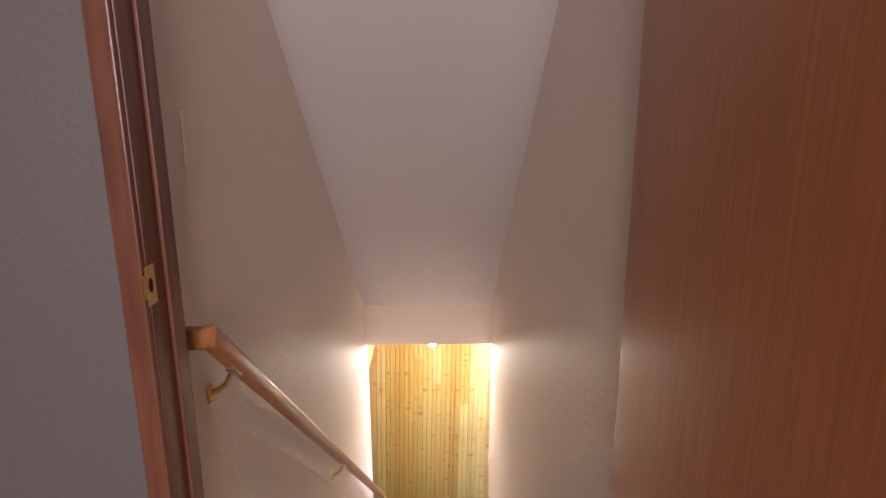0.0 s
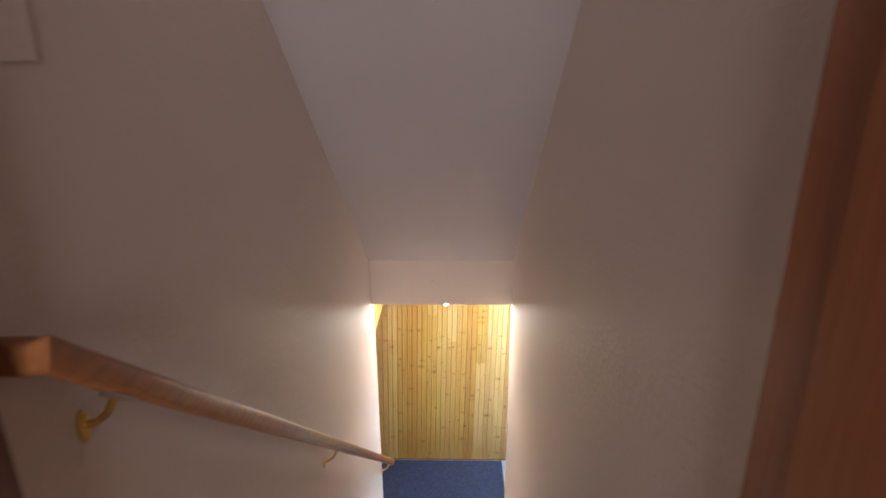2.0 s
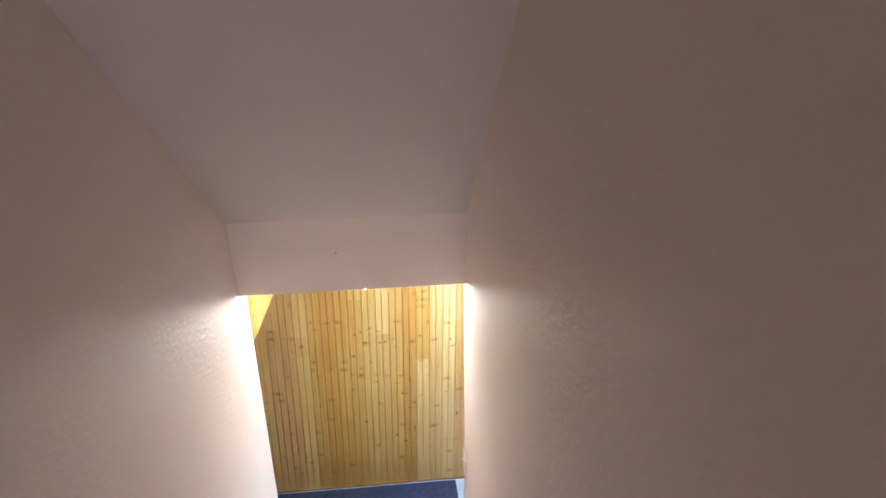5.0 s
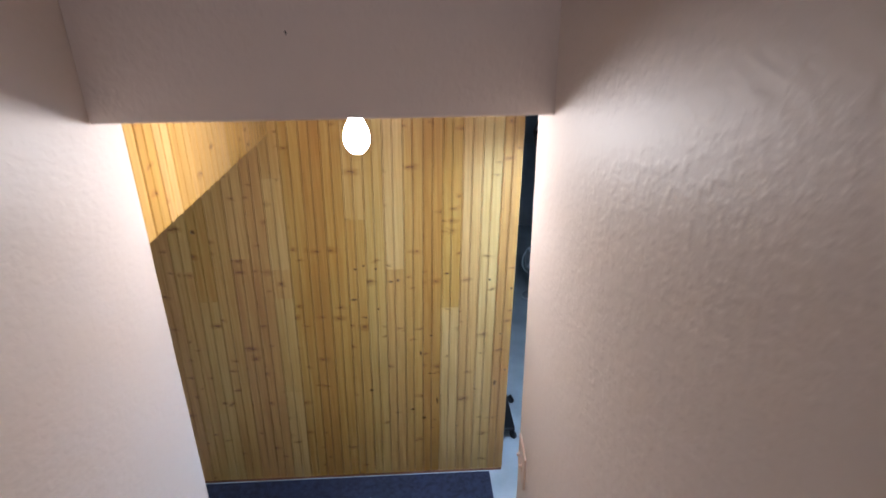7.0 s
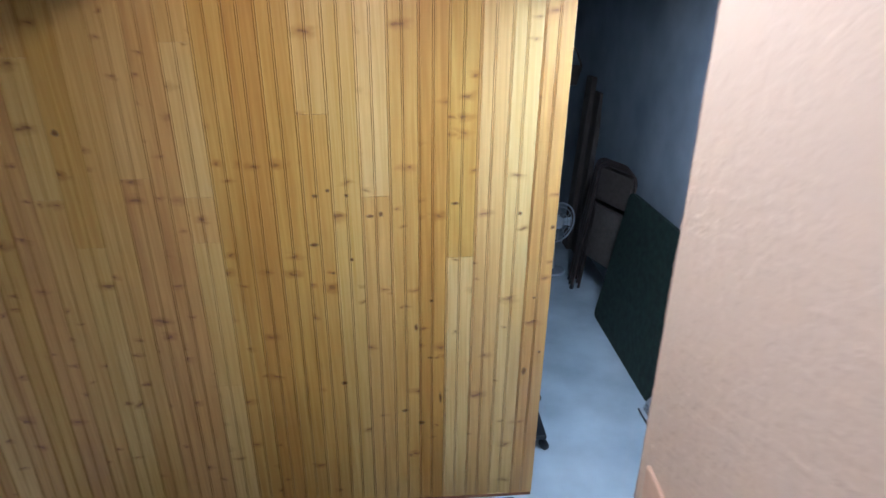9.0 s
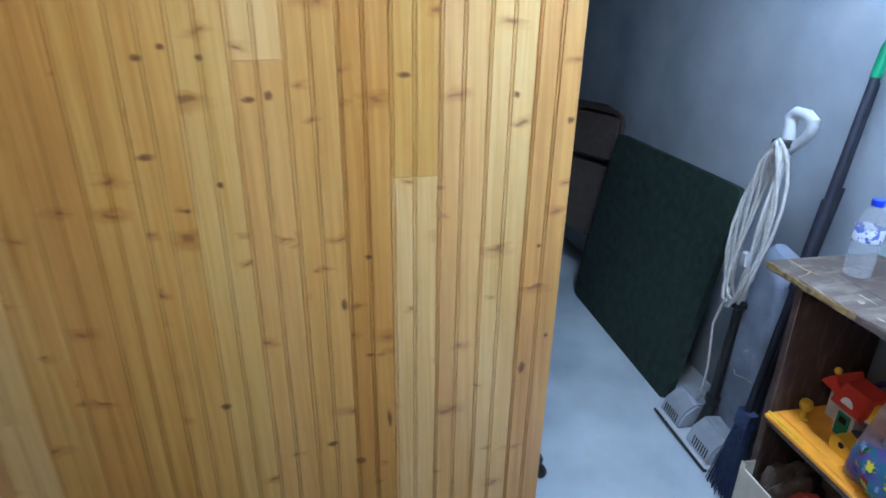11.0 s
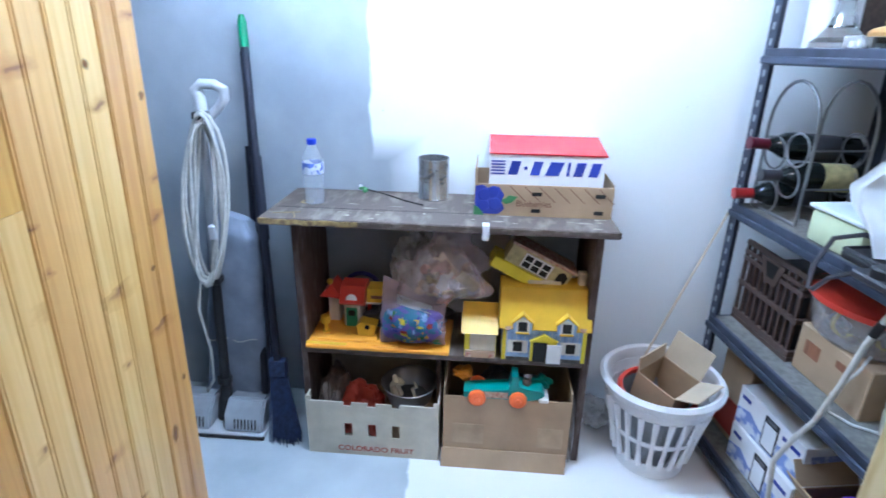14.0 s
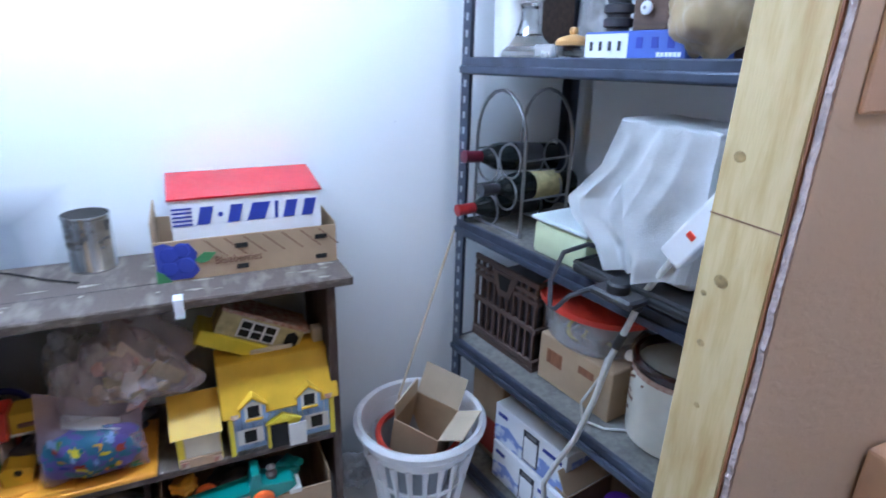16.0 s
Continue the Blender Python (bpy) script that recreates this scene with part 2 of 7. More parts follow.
def half_painted_mat(name, bare, paint, axis_value, low_value, rough=0.6, vertical=True):
    """Concrete painted white past a rough edge: on walls above and to one side, on floors to one side."""
    m = bpy.data.materials.new(name)
    m.use_nodes = True
    nt = m.node_tree
    n, l = nt.nodes, nt.links
    bsdf = n["Principled BSDF"]
    bsdf.inputs["Roughness"].default_value = rough
    geo = n.new("ShaderNodeNewGeometry")
    sep = n.new("ShaderNodeSeparateXYZ")
    l.new(geo.outputs["Position"], sep.inputs[0])
    wob = n.new("ShaderNodeTexNoise")
    wob.inputs["Scale"].default_value, wob.inputs["Detail"].default_value = 14, 4
    l.new(geo.outputs["Position"], wob.inputs["Vector"])
    w = n.new("ShaderNodeMath")
    w.operation = "MULTIPLY_ADD"
    w.inputs[1].default_value = 0.035
    l.new(wob.outputs["Fac"], w.inputs[0])
    l.new(sep.outputs["Y"], w.inputs[2])
    mask = n.new("ShaderNodeMapRange")
    mask.inputs[1].default_value, mask.inputs[2].default_value = axis_value + 0.012, axis_value + 0.022
    mask.inputs[3].default_value, mask.inputs[4].default_value = 1, 0
    l.new(w.outputs[0], mask.inputs[0])
    fac = mask.outputs[0]
    if vertical:
        second = n.new("ShaderNodeMapRange")
        second.inputs[1].default_value, second.inputs[2].default_value = low_value - 0.06, low_value + 0.03
        l.new(sep.outputs["Z"], second.inputs[0])
        wide = n.new("ShaderNodeMapRange")
        wide.inputs[1].default_value, wide.inputs[2].default_value = axis_value - 0.16, axis_value - 0.04
        wide.inputs[3].default_value, wide.inputs[4].default_value = 1, 0
        l.new(w.outputs[0], wide.inputs[0])
        mx = n.new("ShaderNodeMath")
        mx.operation = "MAXIMUM"
        l.new(second.outputs[0], mx.inputs[0])
        l.new(wide.outputs[0], mx.inputs[1])
        ml = n.new("ShaderNodeMath")
        ml.operation = "MULTIPLY"
        l.new(mx.outputs[0], ml.inputs[0])
        l.new(fac, ml.inputs[1])
        fac = ml.outputs[0]
    blot = n.new("ShaderNodeTexNoise")
    blot.inputs["Scale"].default_value, blot.inputs["Detail"].default_value = 3.2, 8
    l.new(geo.outputs["Position"], blot.inputs["Vector"])
    br = n.new("ShaderNodeMapRange")
    br.inputs[1].default_value, br.inputs[2].default_value = 0.35, 0.68
    l.new(blot.outputs["Fac"], br.inputs[0])
    bm_ = n.new("ShaderNodeMix")
    bm_.data_type = "RGBA"
    bm_.inputs[6].default_value = (*bare, 1)
    bm_.inputs[7].default_value = (bare[0] * 0.68, bare[1] * 0.70, bare[2] * 0.72, 1)
    l.new(br.outputs[0], bm_.inputs[0])
    pm = n.new("ShaderNodeMix")
    pm.data_type = "RGBA"
    pm.inputs[7].default_value = (*paint, 1)
    l.new(fac, pm.inputs[0])
    l.new(bm_.outputs[2], pm.inputs[6])
    spot = n.new("ShaderNodeTexVoronoi")
    spot.inputs["Scale"].default_value = 7.0
    l.new(geo.outputs["Position"], spot.inputs["Vector"])
    sr = n.new("ShaderNodeMapRange")
    sr.inputs[1].default_value, sr.inputs[2].default_value = 0.012, 0.03
    sr.inputs[3].default_value, sr.inputs[4].default_value = 0.35, 0
    l.new(spot.outputs["Distance"], sr.inputs[0])
    sm = n.new("ShaderNodeMix")
    sm.data_type = "RGBA"
    sm.inputs[7].default_value = (bare[0] * 0.5, bare[1] * 0.5, bare[2] * 0.48, 1)
    l.new(sr.outputs[0], sm.inputs[0])
    l.new(pm.outputs[2], sm.inputs[6])
    l.new(sm.outputs[2], bsdf.inputs["Base Color"])
    fine = n.new("ShaderNodeTexNoise")
    fine.inputs["Scale"].default_value, fine.inputs["Detail"].default_value = 60, 6
    l.new(geo.outputs["Position"], fine.inputs["Vector"])
    bp = n.new("ShaderNodeBump")
    bp.inputs["Strength"].default_value, bp.inputs["Distance"].default_value = 0.25, 0.002
    l.new(fine.outputs["Fac"], bp.inputs["Height"])
    l.new(bp.outputs[0], bsdf.inputs["Normal"])
    return m


M = {}
M["stair_paint"] = plaster_mat("stair_paint", (0.775, 0.68, 0.615), 0.5)
M["ceiling_paint"] = plaster_mat("ceiling_paint", (0.64, 0.595, 0.62), 0.6, 0.2)
# hall walls: the dim light up there is put into this very dark colour
M["dim_hall_paint"] = plaster_mat("dim_hall_paint", (0.125, 0.11, 0.115), 0.6, 0.3)
KNOT = (0.20, 0.08, 0.028)
M["pine"] = pine_mat("pine", (0.67, 0.425, 0.14), (0.55, 0.305, 0.08), KNOT)
M["pine_pale"] = pine_mat("pine_pale", (0.73, 0.51, 0.20), (0.62, 0.385, 0.115), KNOT)
M["pine_amber"] = pine_mat("pine_amber", (0.60, 0.34, 0.092), (0.475, 0.235, 0.053), KNOT)
M["knot"] = knot_mat("knot")
M["concrete_wall"] = half_painted_mat("concrete_wall", (0.40, 0.43, 0.47), (0.82, 0.84, 0.86), -0.165, 0.97)
M["floor_paint"] = half_painted_mat("floor_paint", (0.55, 0.60, 0.63), (0.84, 0.84, 0.85), -0.335, 0, 0.45, False)
M["white_wall"] = mat("white_wall", (0.80, 0.81, 0.83), 0.6, vary=0.05, scale=3, bump=0.2, bump_scale=60)
M["joist_wood"] = mat("joist_wood", (0.10, 0.07, 0.045), 0.8, vary=0.2, stretch=(2, 14, 14), bump=0.3)
M["carpet"] = mat("carpet", (0.035, 0.042, 0.085), 0.95, vary=0.25, scale=40, bump=0.9, bump_scale=420, dist=0.004)
M["door_wood"] = mat("door_wood", (0.355, 0.12, 0.042), 0.26, vary=0.10, scale=9, stretch=(16, 16, 0.5), bump=0.08, bump_scale=40, coat=0.3)
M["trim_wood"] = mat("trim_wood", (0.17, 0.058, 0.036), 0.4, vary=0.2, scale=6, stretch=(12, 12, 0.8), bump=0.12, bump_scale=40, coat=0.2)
M["rail_wood"] = mat("rail_wood", (0.38, 0.15, 0.055), 0.36, vary=0.15, scale=8, stretch=(8, 1, 8), bump=0.05, coat=0.2)
M["tread_wood"] = mat("tread_wood", (0.60, 0.47, 0.32), 0.5, vary=0.15, stretch=(2, 12, 12))
M["brass"] = mat("brass", (0.78, 0.56, 0.22), 0.28, 1.0, vary=0.1, scale=60, bump=0.05)
M["steel"] = mat("steel", (0.62, 0.62, 0.63), 0.3, 1.0, vary=0.12, scale=40, bump=0.05)
M["dark_hole"] = mat("dark_hole", (0.012, 0.011, 0.01), 0.9, bump=0)
M["pink_plate"] = mat("pink_plate", (0.78, 0.60, 0.50), 0.4, vary=0.05, scale=30, bump=0.15, bump_scale=200)
M["gypsum"] = mat("gypsum", (0.50, 0.40, 0.375), 0.95, vary=0.2, scale=60, bump=1.0, bump_scale=90, dist=0.006)
M["stud_wood"] = mat("stud_wood", (0.60, 0.47, 0.25), 0.6, vary=0.2, scale=9, stretch=(5, 5, 0.8), bump=0.2, bump_scale=50, colour_b=(0.44, 0.29, 0.11), mix_lo=0.42, mix_hi=0.74)
M["strip_wood"] = mat("strip_wood", (0.28, 0.11, 0.05), 0.6, vary=0.2, stretch=(10, 10, 1))
M["porcelain"] = mat("porcelain", (0.85, 0.84, 0.82), 0.25, bump=0)
M["bulb_glow"] = mat("bulb_glow", (1.0, 0.94, 0.88), 0.4, bump=0, emit=BULB_STRENGTH)
M["tube_glow"] = mat("tube_glow", (0.62, 0.80, 1.0), 0.4, bump=0, emit=TUBE_STRENGTH)
M["white_metal"] = mat("white_metal", (0.8, 0.8, 0.79), 0.4, vary=0.04, bump=0.05)
M["black_plastic"] = mat("black_plastic", (0.02, 0.02, 0.022), 0.4, vary=0.2, scale=30, bump=0.15, bump_scale=300)
M["navy_steel"] = mat("navy_steel", (0.045, 0.055, 0.085), 0.45, 0.2, vary=0.2, scale=20, bump=0.12, bump_scale=200)
M["shelf_board"] = mat("shelf_board", (0.19, 0.18, 0.16), 0.8, vary=0.2, scale=60, bump=0.3, bump_scale=300)
M["old_wood"] = mat("old_wood", (0.085, 0.062, 0.05), 0.7, vary=0.3, scale=10, stretch=(3, 1, 8), bump=0.4, bump_scale=60, colour_b=(0.19, 0.155, 0.13), mix_lo=0.50, mix_hi=0.70)
M["old_side"] = mat("old_side", (0.06, 0.032, 0.024), 0.7, vary=0.25, scale=14, stretch=(4, 4, 1), bump=0.3, bump_scale=80, colour_b=(0.13, 0.10, 0.085), mix_lo=0.5, mix_hi=0.75)
M["worn_edge"] = mat("worn_edge", (0.42, 0.30, 0.12), 0.85, vary=0.3, scale=50, stretch=(1, 1, 1), bump=0.8, bump_scale=120, colour_b=(0.13, 0.08, 0.05))
M["green_board"] = mat("green_board", (0.016, 0.034, 0.024), 0.8, vary=0.3, scale=30, bump=0.5, bump_scale=500)
M["brown_metal"] = mat("brown_metal", (0.085, 0.055, 0.045), 0.45, 0.3, vary=0.2, scale=20)
M["brown_vinyl"] = mat("brown_vinyl", (0.10, 0.07, 0.055), 0.6, vary=0.15, scale=40, bump=0.3)
M["board_wood"] = mat("board_wood", (0.14, 0.10, 0.08), 0.8, vary=0.2, stretch=(6, 6, 1))
M["grey_plastic"] = mat("grey_plastic", (0.32, 0.34, 0.37), 0.45, vary=0.1, scale=20, bump=0.1)
M["pale_plastic"] = mat("pale_plastic", (0.52, 0.54, 0.57), 0.4, vary=0.06, scale=20, bump=0.05)
M["cord_white"] = mat("cord_white", (0.62, 0.61, 0.57), 0.5, vary=0.1, scale=60, bump=0.1)
M["sack_grey"] = mat("sack_grey", (0.23, 0.26, 0.33), 0.85, vary=0.14, scale=12, bump=0.6, bump_scale=190, dist=0.004)
M["pole_black"] = mat("pole_black", (0.012, 0.014, 0.026), 0.55, bump=0.05)
M["green_plastic"] = mat("green_plastic", (0.01, 0.22, 0.10), 0.35, bump=0.05)
M["bristle"] = mat("bristle", (0.025, 0.04, 0.10), 0.7, vary=0.3, scale=60)
M["stud_knot"] = mat("stud_knot", (0.40, 0.28, 0.12), 0.7, vary=0.3, scale=80)
M["clear_plastic"] = mat("clear_plastic", (0.75, 0.80, 0.90), 0.06, alpha=0.2, bump=0)
M["water"] = mat("water", (0.45, 0.55, 0.70), 0.03, alpha=0.07, bump=0)
M["blue_cap"] = mat("blue_cap", (0.02, 0.06, 0.62), 0.4, bump=0)
M["label_blue"] = mat("label_blue", (0.10, 0.16, 0.5), 0.5, vary=0.2, scale=60, bump=0, colour_b=(0.75, 0.8, 0.9), mix_lo=0.48, mix_hi=0.52)
M["label_white"] = mat("label_white", (0.8, 0.82, 0.86), 0.5, vary=0.05, bump=0)
M["tin"] = mat("tin", (0.66, 0.66, 0.66), 0.24, 0.85, vary=0.25, scale=18, bump=0.2, bump_scale=60)
M["stain"] = mat("stain", (0.10, 0.09, 0.08), 0.8, vary=0.3, scale=60, bump=0.1)
M["red_card"] = mat("red_card", (0.48, 0.012, 0.02), 0.2, vary=0.08, scale=10, bump=0.6, bump_scale=15, dist=0.008)
M["white_card"] = mat("white_card", (0.84, 0.84, 0.86), 0.4, vary=0.04, scale=12, bump=0.08)
M["blue_ink"] = mat("blue_ink", (0.03, 0.05, 0.32), 0.45, bump=0)
M["kraft"] = mat("kraft", (0.42, 0.29, 0.18), 0.8, vary=0.1, scale=9, bump=0.2, bump_scale=70)
M["kraft_dark"] = mat("kraft_dark", (0.27, 0.17, 0.10), 0.8, vary=0.12, scale=9, bump=0.2)
M["kraft_light"] = mat("kraft_light", (0.58, 0.47, 0.34), 0.8, vary=0.1, scale=9, bump=0.2)
M["kraft_scuff"] = mat("kraft_scuff", (0.46, 0.335, 0.215), 0.85, vary=0.12, scale=20, bump=0.3, bump_scale=70)
M["cream_card"] = mat("cream_card", (0.64, 0.59, 0.48), 0.75, vary=0.1, scale=14, bump=0.25, bump_scale=60)
M["red_ink"] = mat("red_ink", (0.40, 0.05, 0.03), 0.7, bump=0)
M["brown_ink"] = mat("brown_ink", (0.20, 0.10, 0.06), 0.7, bump=0)
M["green_ink"] = mat("green_ink", (0.06, 0.22, 0.08), 0.7, bump=0)
M["orange_plastic"] = mat("orange_plastic", (0.80, 0.33, 0.03), 0.35, vary=0.06, scale=20, bump=0.05)
M["yellow_plastic"] = mat("yellow_plastic", (0.70, 0.42, 0.03), 0.4, vary=0.07, scale=20, bump=0.08)
M["lemon_plastic"] = mat("lemon_plastic", (0.82, 0.66, 0.04), 0.4, vary=0.07, scale=20, bump=0.08)
M["red_plastic"] = mat("red_plastic", (0.62, 0.05, 0.03), 0.35, vary=0.08, scale=20, bump=0.05)
M["teal_plastic"] = mat("teal_plastic", (0.01, 0.22, 0.19), 0.35, vary=0.08, scale=20, bump=0.05)
M["neon_orange"] = mat("neon_orange", (0.95, 0.16, 0.03), 0.4, bump=0)
M["toy_blue"] = mat("toy_blue", (0.33, 0.50, 0.78), 0.5, vary=0.12, scale=30, bump=0.1)
M["toy_green"] = mat("toy_green", (0.02, 0.24, 0.13), 0.5, bump=0)
M["toy_white"] = mat("toy_white", (0.76, 0.74, 0.70), 0.5, vary=0.06, scale=20, bump=0.05)
M["toy_cream"] = mat("toy_cream", (0.64, 0.56, 0.42), 0.5, vary=0.1, scale=20, bump=0.05)
M["brick_print"] = mat("brick_print", (0.34, 0.14, 0.09), 0.6, vary=0.3, scale=90, bump=0.1, colour_b=(0.5, 0.4, 0.3))
M["royal_blue"] = mat("royal_blue", (0.035, 0.05, 0.30), 0.4, bump=0.05)
M["bag_print"] = mat("bag_print", (0.16, 0.12, 0.40), 0.3, vary=0.3, scale=34, bump=0.3, bump_scale=20, colour_b=(0.05, 0.20, 0.30), mix_lo=0.47, mix_hi=0.53)
M["thin_film"] = mat("thin_film", (0.82, 0.80, 0.80), 0.25, vary=0.1, scale=12, alpha=0.34, bump=0.6, bump_scale=30, dist=0.006)
M["cloudy_film"] = mat("cloudy_film", (0.60, 0.50, 0.50), 0.25, vary=0.2, scale=9, alpha=0.40, bump=0.8, bump_scale=26, dist=0.01, colour_b=(0.5, 0.42, 0.46))
M["pink_film"] = mat("pink_film", (0.66, 0.50, 0.60), 0.22, vary=0.1, scale=12, alpha=0.42, bump=0.6, bump_scale=30, dist=0.006)
M["toy_pink"] = mat("toy_pink", (0.70, 0.36, 0.30), 0.5, vary=0.1, scale=20, bump=0.05)
M["white_plastic"] = mat("white_plastic", (0.80, 0.80, 0.82), 0.38, vary=0.04, scale=20, bump=0.05)
M["charcoal"] = mat("charcoal", (0.05, 0.05, 0.06), 0.4, vary=0.2, scale=12, bump=0.05)
M["crate_brown"] = mat("crate_brown", (0.10, 0.062, 0.05), 0.5, vary=0.12, scale=16, bump=0.1)
M["pale_green"] = mat("pale_green", (0.60, 0.66, 0.42), 0.4, vary=0.06, scale=16, bump=0.05)
M["lid_white"] = mat("lid_white", (0.70, 0.75, 0.74), 0.35, bump=0.05)
M["towel"] = mat("towel", (0.92, 0.92, 0.92), 0.95, vary=0.05, scale=14, bump=0.7, bump_scale=420, dist=0.003)
M["wine_glass"] = mat("wine_glass", (0.008, 0.011, 0.011), 0.16, vary=0.1, bump=0)
M["wine_red"] = mat("wine_red", (0.11, 0.008, 0.022), 0.35, bump=0)
M["wine_scarlet"] = mat("wine_scarlet", (0.32, 0.016, 0.016), 0.35, bump=0)
M["label_cream"] = mat("label_cream", (0.55, 0.46, 0.22), 0.6, vary=0.2, scale=50, bump=0)
M["glass"] = mat("glass", (0.93, 0.96, 0.97), 0.03, trans=1.0, ior=1.45, bump=0)
M["crock"] = mat("crock", (0.72, 0.68, 0.58), 0.3, vary=0.08, scale=14, bump=0.1)
M["pot_brown"] = mat("pot_brown", (0.035, 0.014, 0.012), 0.12, bump=0)
M["box_blue"] = mat("box_blue", (0.08, 0.14, 0.48), 0.5, vary=0.1, bump=0)
M["print_blue"] = mat("print_blue", (0.22, 0.30, 0.62), 0.55, vary=0.3, scale=26, bump=0.05, colour_b=(0.72, 0.76, 0.84), mix_lo=0.46, mix_hi=0.56)
M["purple"] = mat("purple", (0.13, 0.03, 0.42), 0.4, bump=0.05)
M["oak_turned"] = mat("oak_turned", (0.55, 0.30, 0.11), 0.4, vary=0.1, scale=12, bump=0.05)
M["drawer_wood"] = mat("drawer_wood", (0.13, 0.075, 0.05), 0.5, vary=0.2, scale=10, stretch=(1, 8, 8), bump=0.1)
M["tan_film"] = mat("tan_film", (0.58, 0.43, 0.24), 0.3, vary=0.2, scale=8, bump=0.4, bump_scale=22, dist=0.01, alpha=0.72)
M["pale_mark"] = mat("pale_mark", (0.36, 0.32, 0.27), 0.8, vary=0.2, scale=60, bump=0.1)
M["grey_metal"] = mat("grey_metal", (0.30, 0.30, 0.31), 0.35, 0.8, bump=0.05)


# ---- mesh helpers ----
def box(bm, x0, x1, y0, y1, z0, z1, bev=0.0, m=None, seg=1):
    mm = Matrix.LocRotScale(((x0 + x1) / 2, (y0 + y1) / 2, (z0 + z1) / 2), None, (abs(x1 - x0), abs(y1 - y0), abs(z1 - z0)))
    vs = bmesh.ops.create_cube(bm, size=1.0, matrix=(m @ mm) if m else mm)["verts"]
    if bev:
        es = list({e for v in vs for e in v.link_edges})
        bmesh.ops.bevel(bm, geom=es, offset=bev, segments=seg, profile=0.5, affect="EDGES", clamp_overlap=True)


def cyl(bm, p0, p1, r0, r1=None, n=14, caps=True):
    p0, p1 = Vector(p0), Vector(p1)
    d = p1 - p0
    m = Matrix.Translation((p0 + p1) / 2) @ d.to_track_quat("Z", "Y").to_matrix().to_4x4()
    bmesh.ops.create_cone(bm, cap_ends=caps, segments=n, radius1=r0, radius2=r0 if r1 is None else r1, depth=d.length, matrix=m)


def tube(bm, pts, r, n=8, closed=False, flat=1.0):
    pts = [Vector(p) for p in pts]
    k = len(pts)
    rings = []
    ref = None
    for i, p in enumerate(pts):
        a = pts[i - 1] if (i or closed) else p
        b = pts[(i + 1) % k] if (i < k - 1 or closed) else p
        t = (b - a).normalized()
        if ref is None:
            ref = Vector((0, 0, 1)) if abs(t.z) < 0.9 else Vector((1, 0, 0))
        s = t.cross(ref).normalized()
        ref = s.cross(t).normalized()
        rr = r[i] if isinstance(r, (list, tuple)) else r
        rings.append([bm.verts.new(p + s * math.cos(2 * math.pi * j / n) * rr + ref * math.sin(2 * math.pi * j / n) * rr * flat) for j in range(n)])
    for i in range(k if closed else k - 1):
        a, b = rings[i], rings[(i + 1) % k]
        for j in range(n):
            bm.faces.new((a[j], a[(j + 1) % n], b[(j + 1) % n], b[j]))
    if not closed:
        bm.faces.new(list(reversed(rings[0])))
        bm.faces.new(rings[-1])


def lathe(bm, prof, c=(0, 0, 0), n=24, m=None, sx=1.0, sy=1.0):
    rings = []
    for r, z in prof:
        ring = []
        for j in range(n):
            a = 2 * math.pi * j / n
            p = Vector((c[0] + r * sx * math.cos(a), c[1] + r * sy * math.sin(a), c[2] + z))
            ring.append(bm.verts.new(m @ p if m else p))
        rings.append(ring)
    for a, b in zip(rings, rings[1:]):
        for j in range(n):
            bm.faces.new((a[j], a[(j + 1) % n], b[(j + 1) % n], b[j]))
    if prof[0] == prof[-1]:
        return
    if prof[0][0] > 1e-5:
        bm.faces.new(list(reversed(rings[0])))
    if prof[-1][0] > 1e-5:
        bm.faces.new(rings[-1])


def prism(bm, poly, axis, a, b, m=None):
    """A polygon extruded from a to b along an axis. Its points are the two other coordinates in x, y, z order."""
    def at(p, t):
        v = {"x": (t, p[0], p[1]), "y": (p[0], t, p[1]), "z": (p[0], p[1], t)}[axis]
        return m @ Vector(v) if m else Vector(v)
    lo = [bm.verts.new(at(p, a)) for p in poly]
    hi = [bm.verts.new(at(p, b)) for p in poly]
    k = len(poly)
    bm.faces.new(lo)
    bm.faces.new(list(reversed(hi)))
    for i in range(k):
        bm.faces.new((lo[i], hi[i], hi[(i + 1) % k], lo[(i + 1) % k]))


def ball(bm, c, r, u=14, v=10, scale=(1, 1, 1)):
    bmesh.ops.create_uvsphere(bm, u_segments=u, v_segments=v, radius=r, matrix=Matrix.Translation(c) @ Matrix.Diagonal((*scale, 1)))


def B():
    return bmesh.new()


def to_mesh(name, bm, material, smooth=False):
    bmesh.ops.recalc_face_normals(bm, faces=bm.faces)
    me = bpy.data.meshes.new(name)
    bm.to_mesh(me)
    bm.free()
    me.materials.append(M[material] if isinstance(material, str) else material)
    if smooth:
        for p in me.polygons:
            p.use_smooth = True
        me.set_sharp_from_angle(angle=radians(38))
    return me


def part(name, bm, material, parent, label="", smooth=False, m=None):
    ob = new(name, to_mesh(name, bm, material, smooth))
    ob.parent = parent
    if m is not None:
        ob.matrix_basis = m
    return tagged(ob, label)


def thing(name, m, label, category, group="", kind=""):
    ob = new(name)
    ob.empty_display_size = 0.05
    ob.matrix_basis = m
    return tagged(ob, label, category, group, kind)


def solid(name, bm, material, label, category="", kind="", smooth=False, m=None, group=""):
    ob = new(name, to_mesh(name, bm, material, smooth))
    if m is not None:
        ob.matrix_basis = m
    return tagged(ob, label, category, group, kind)


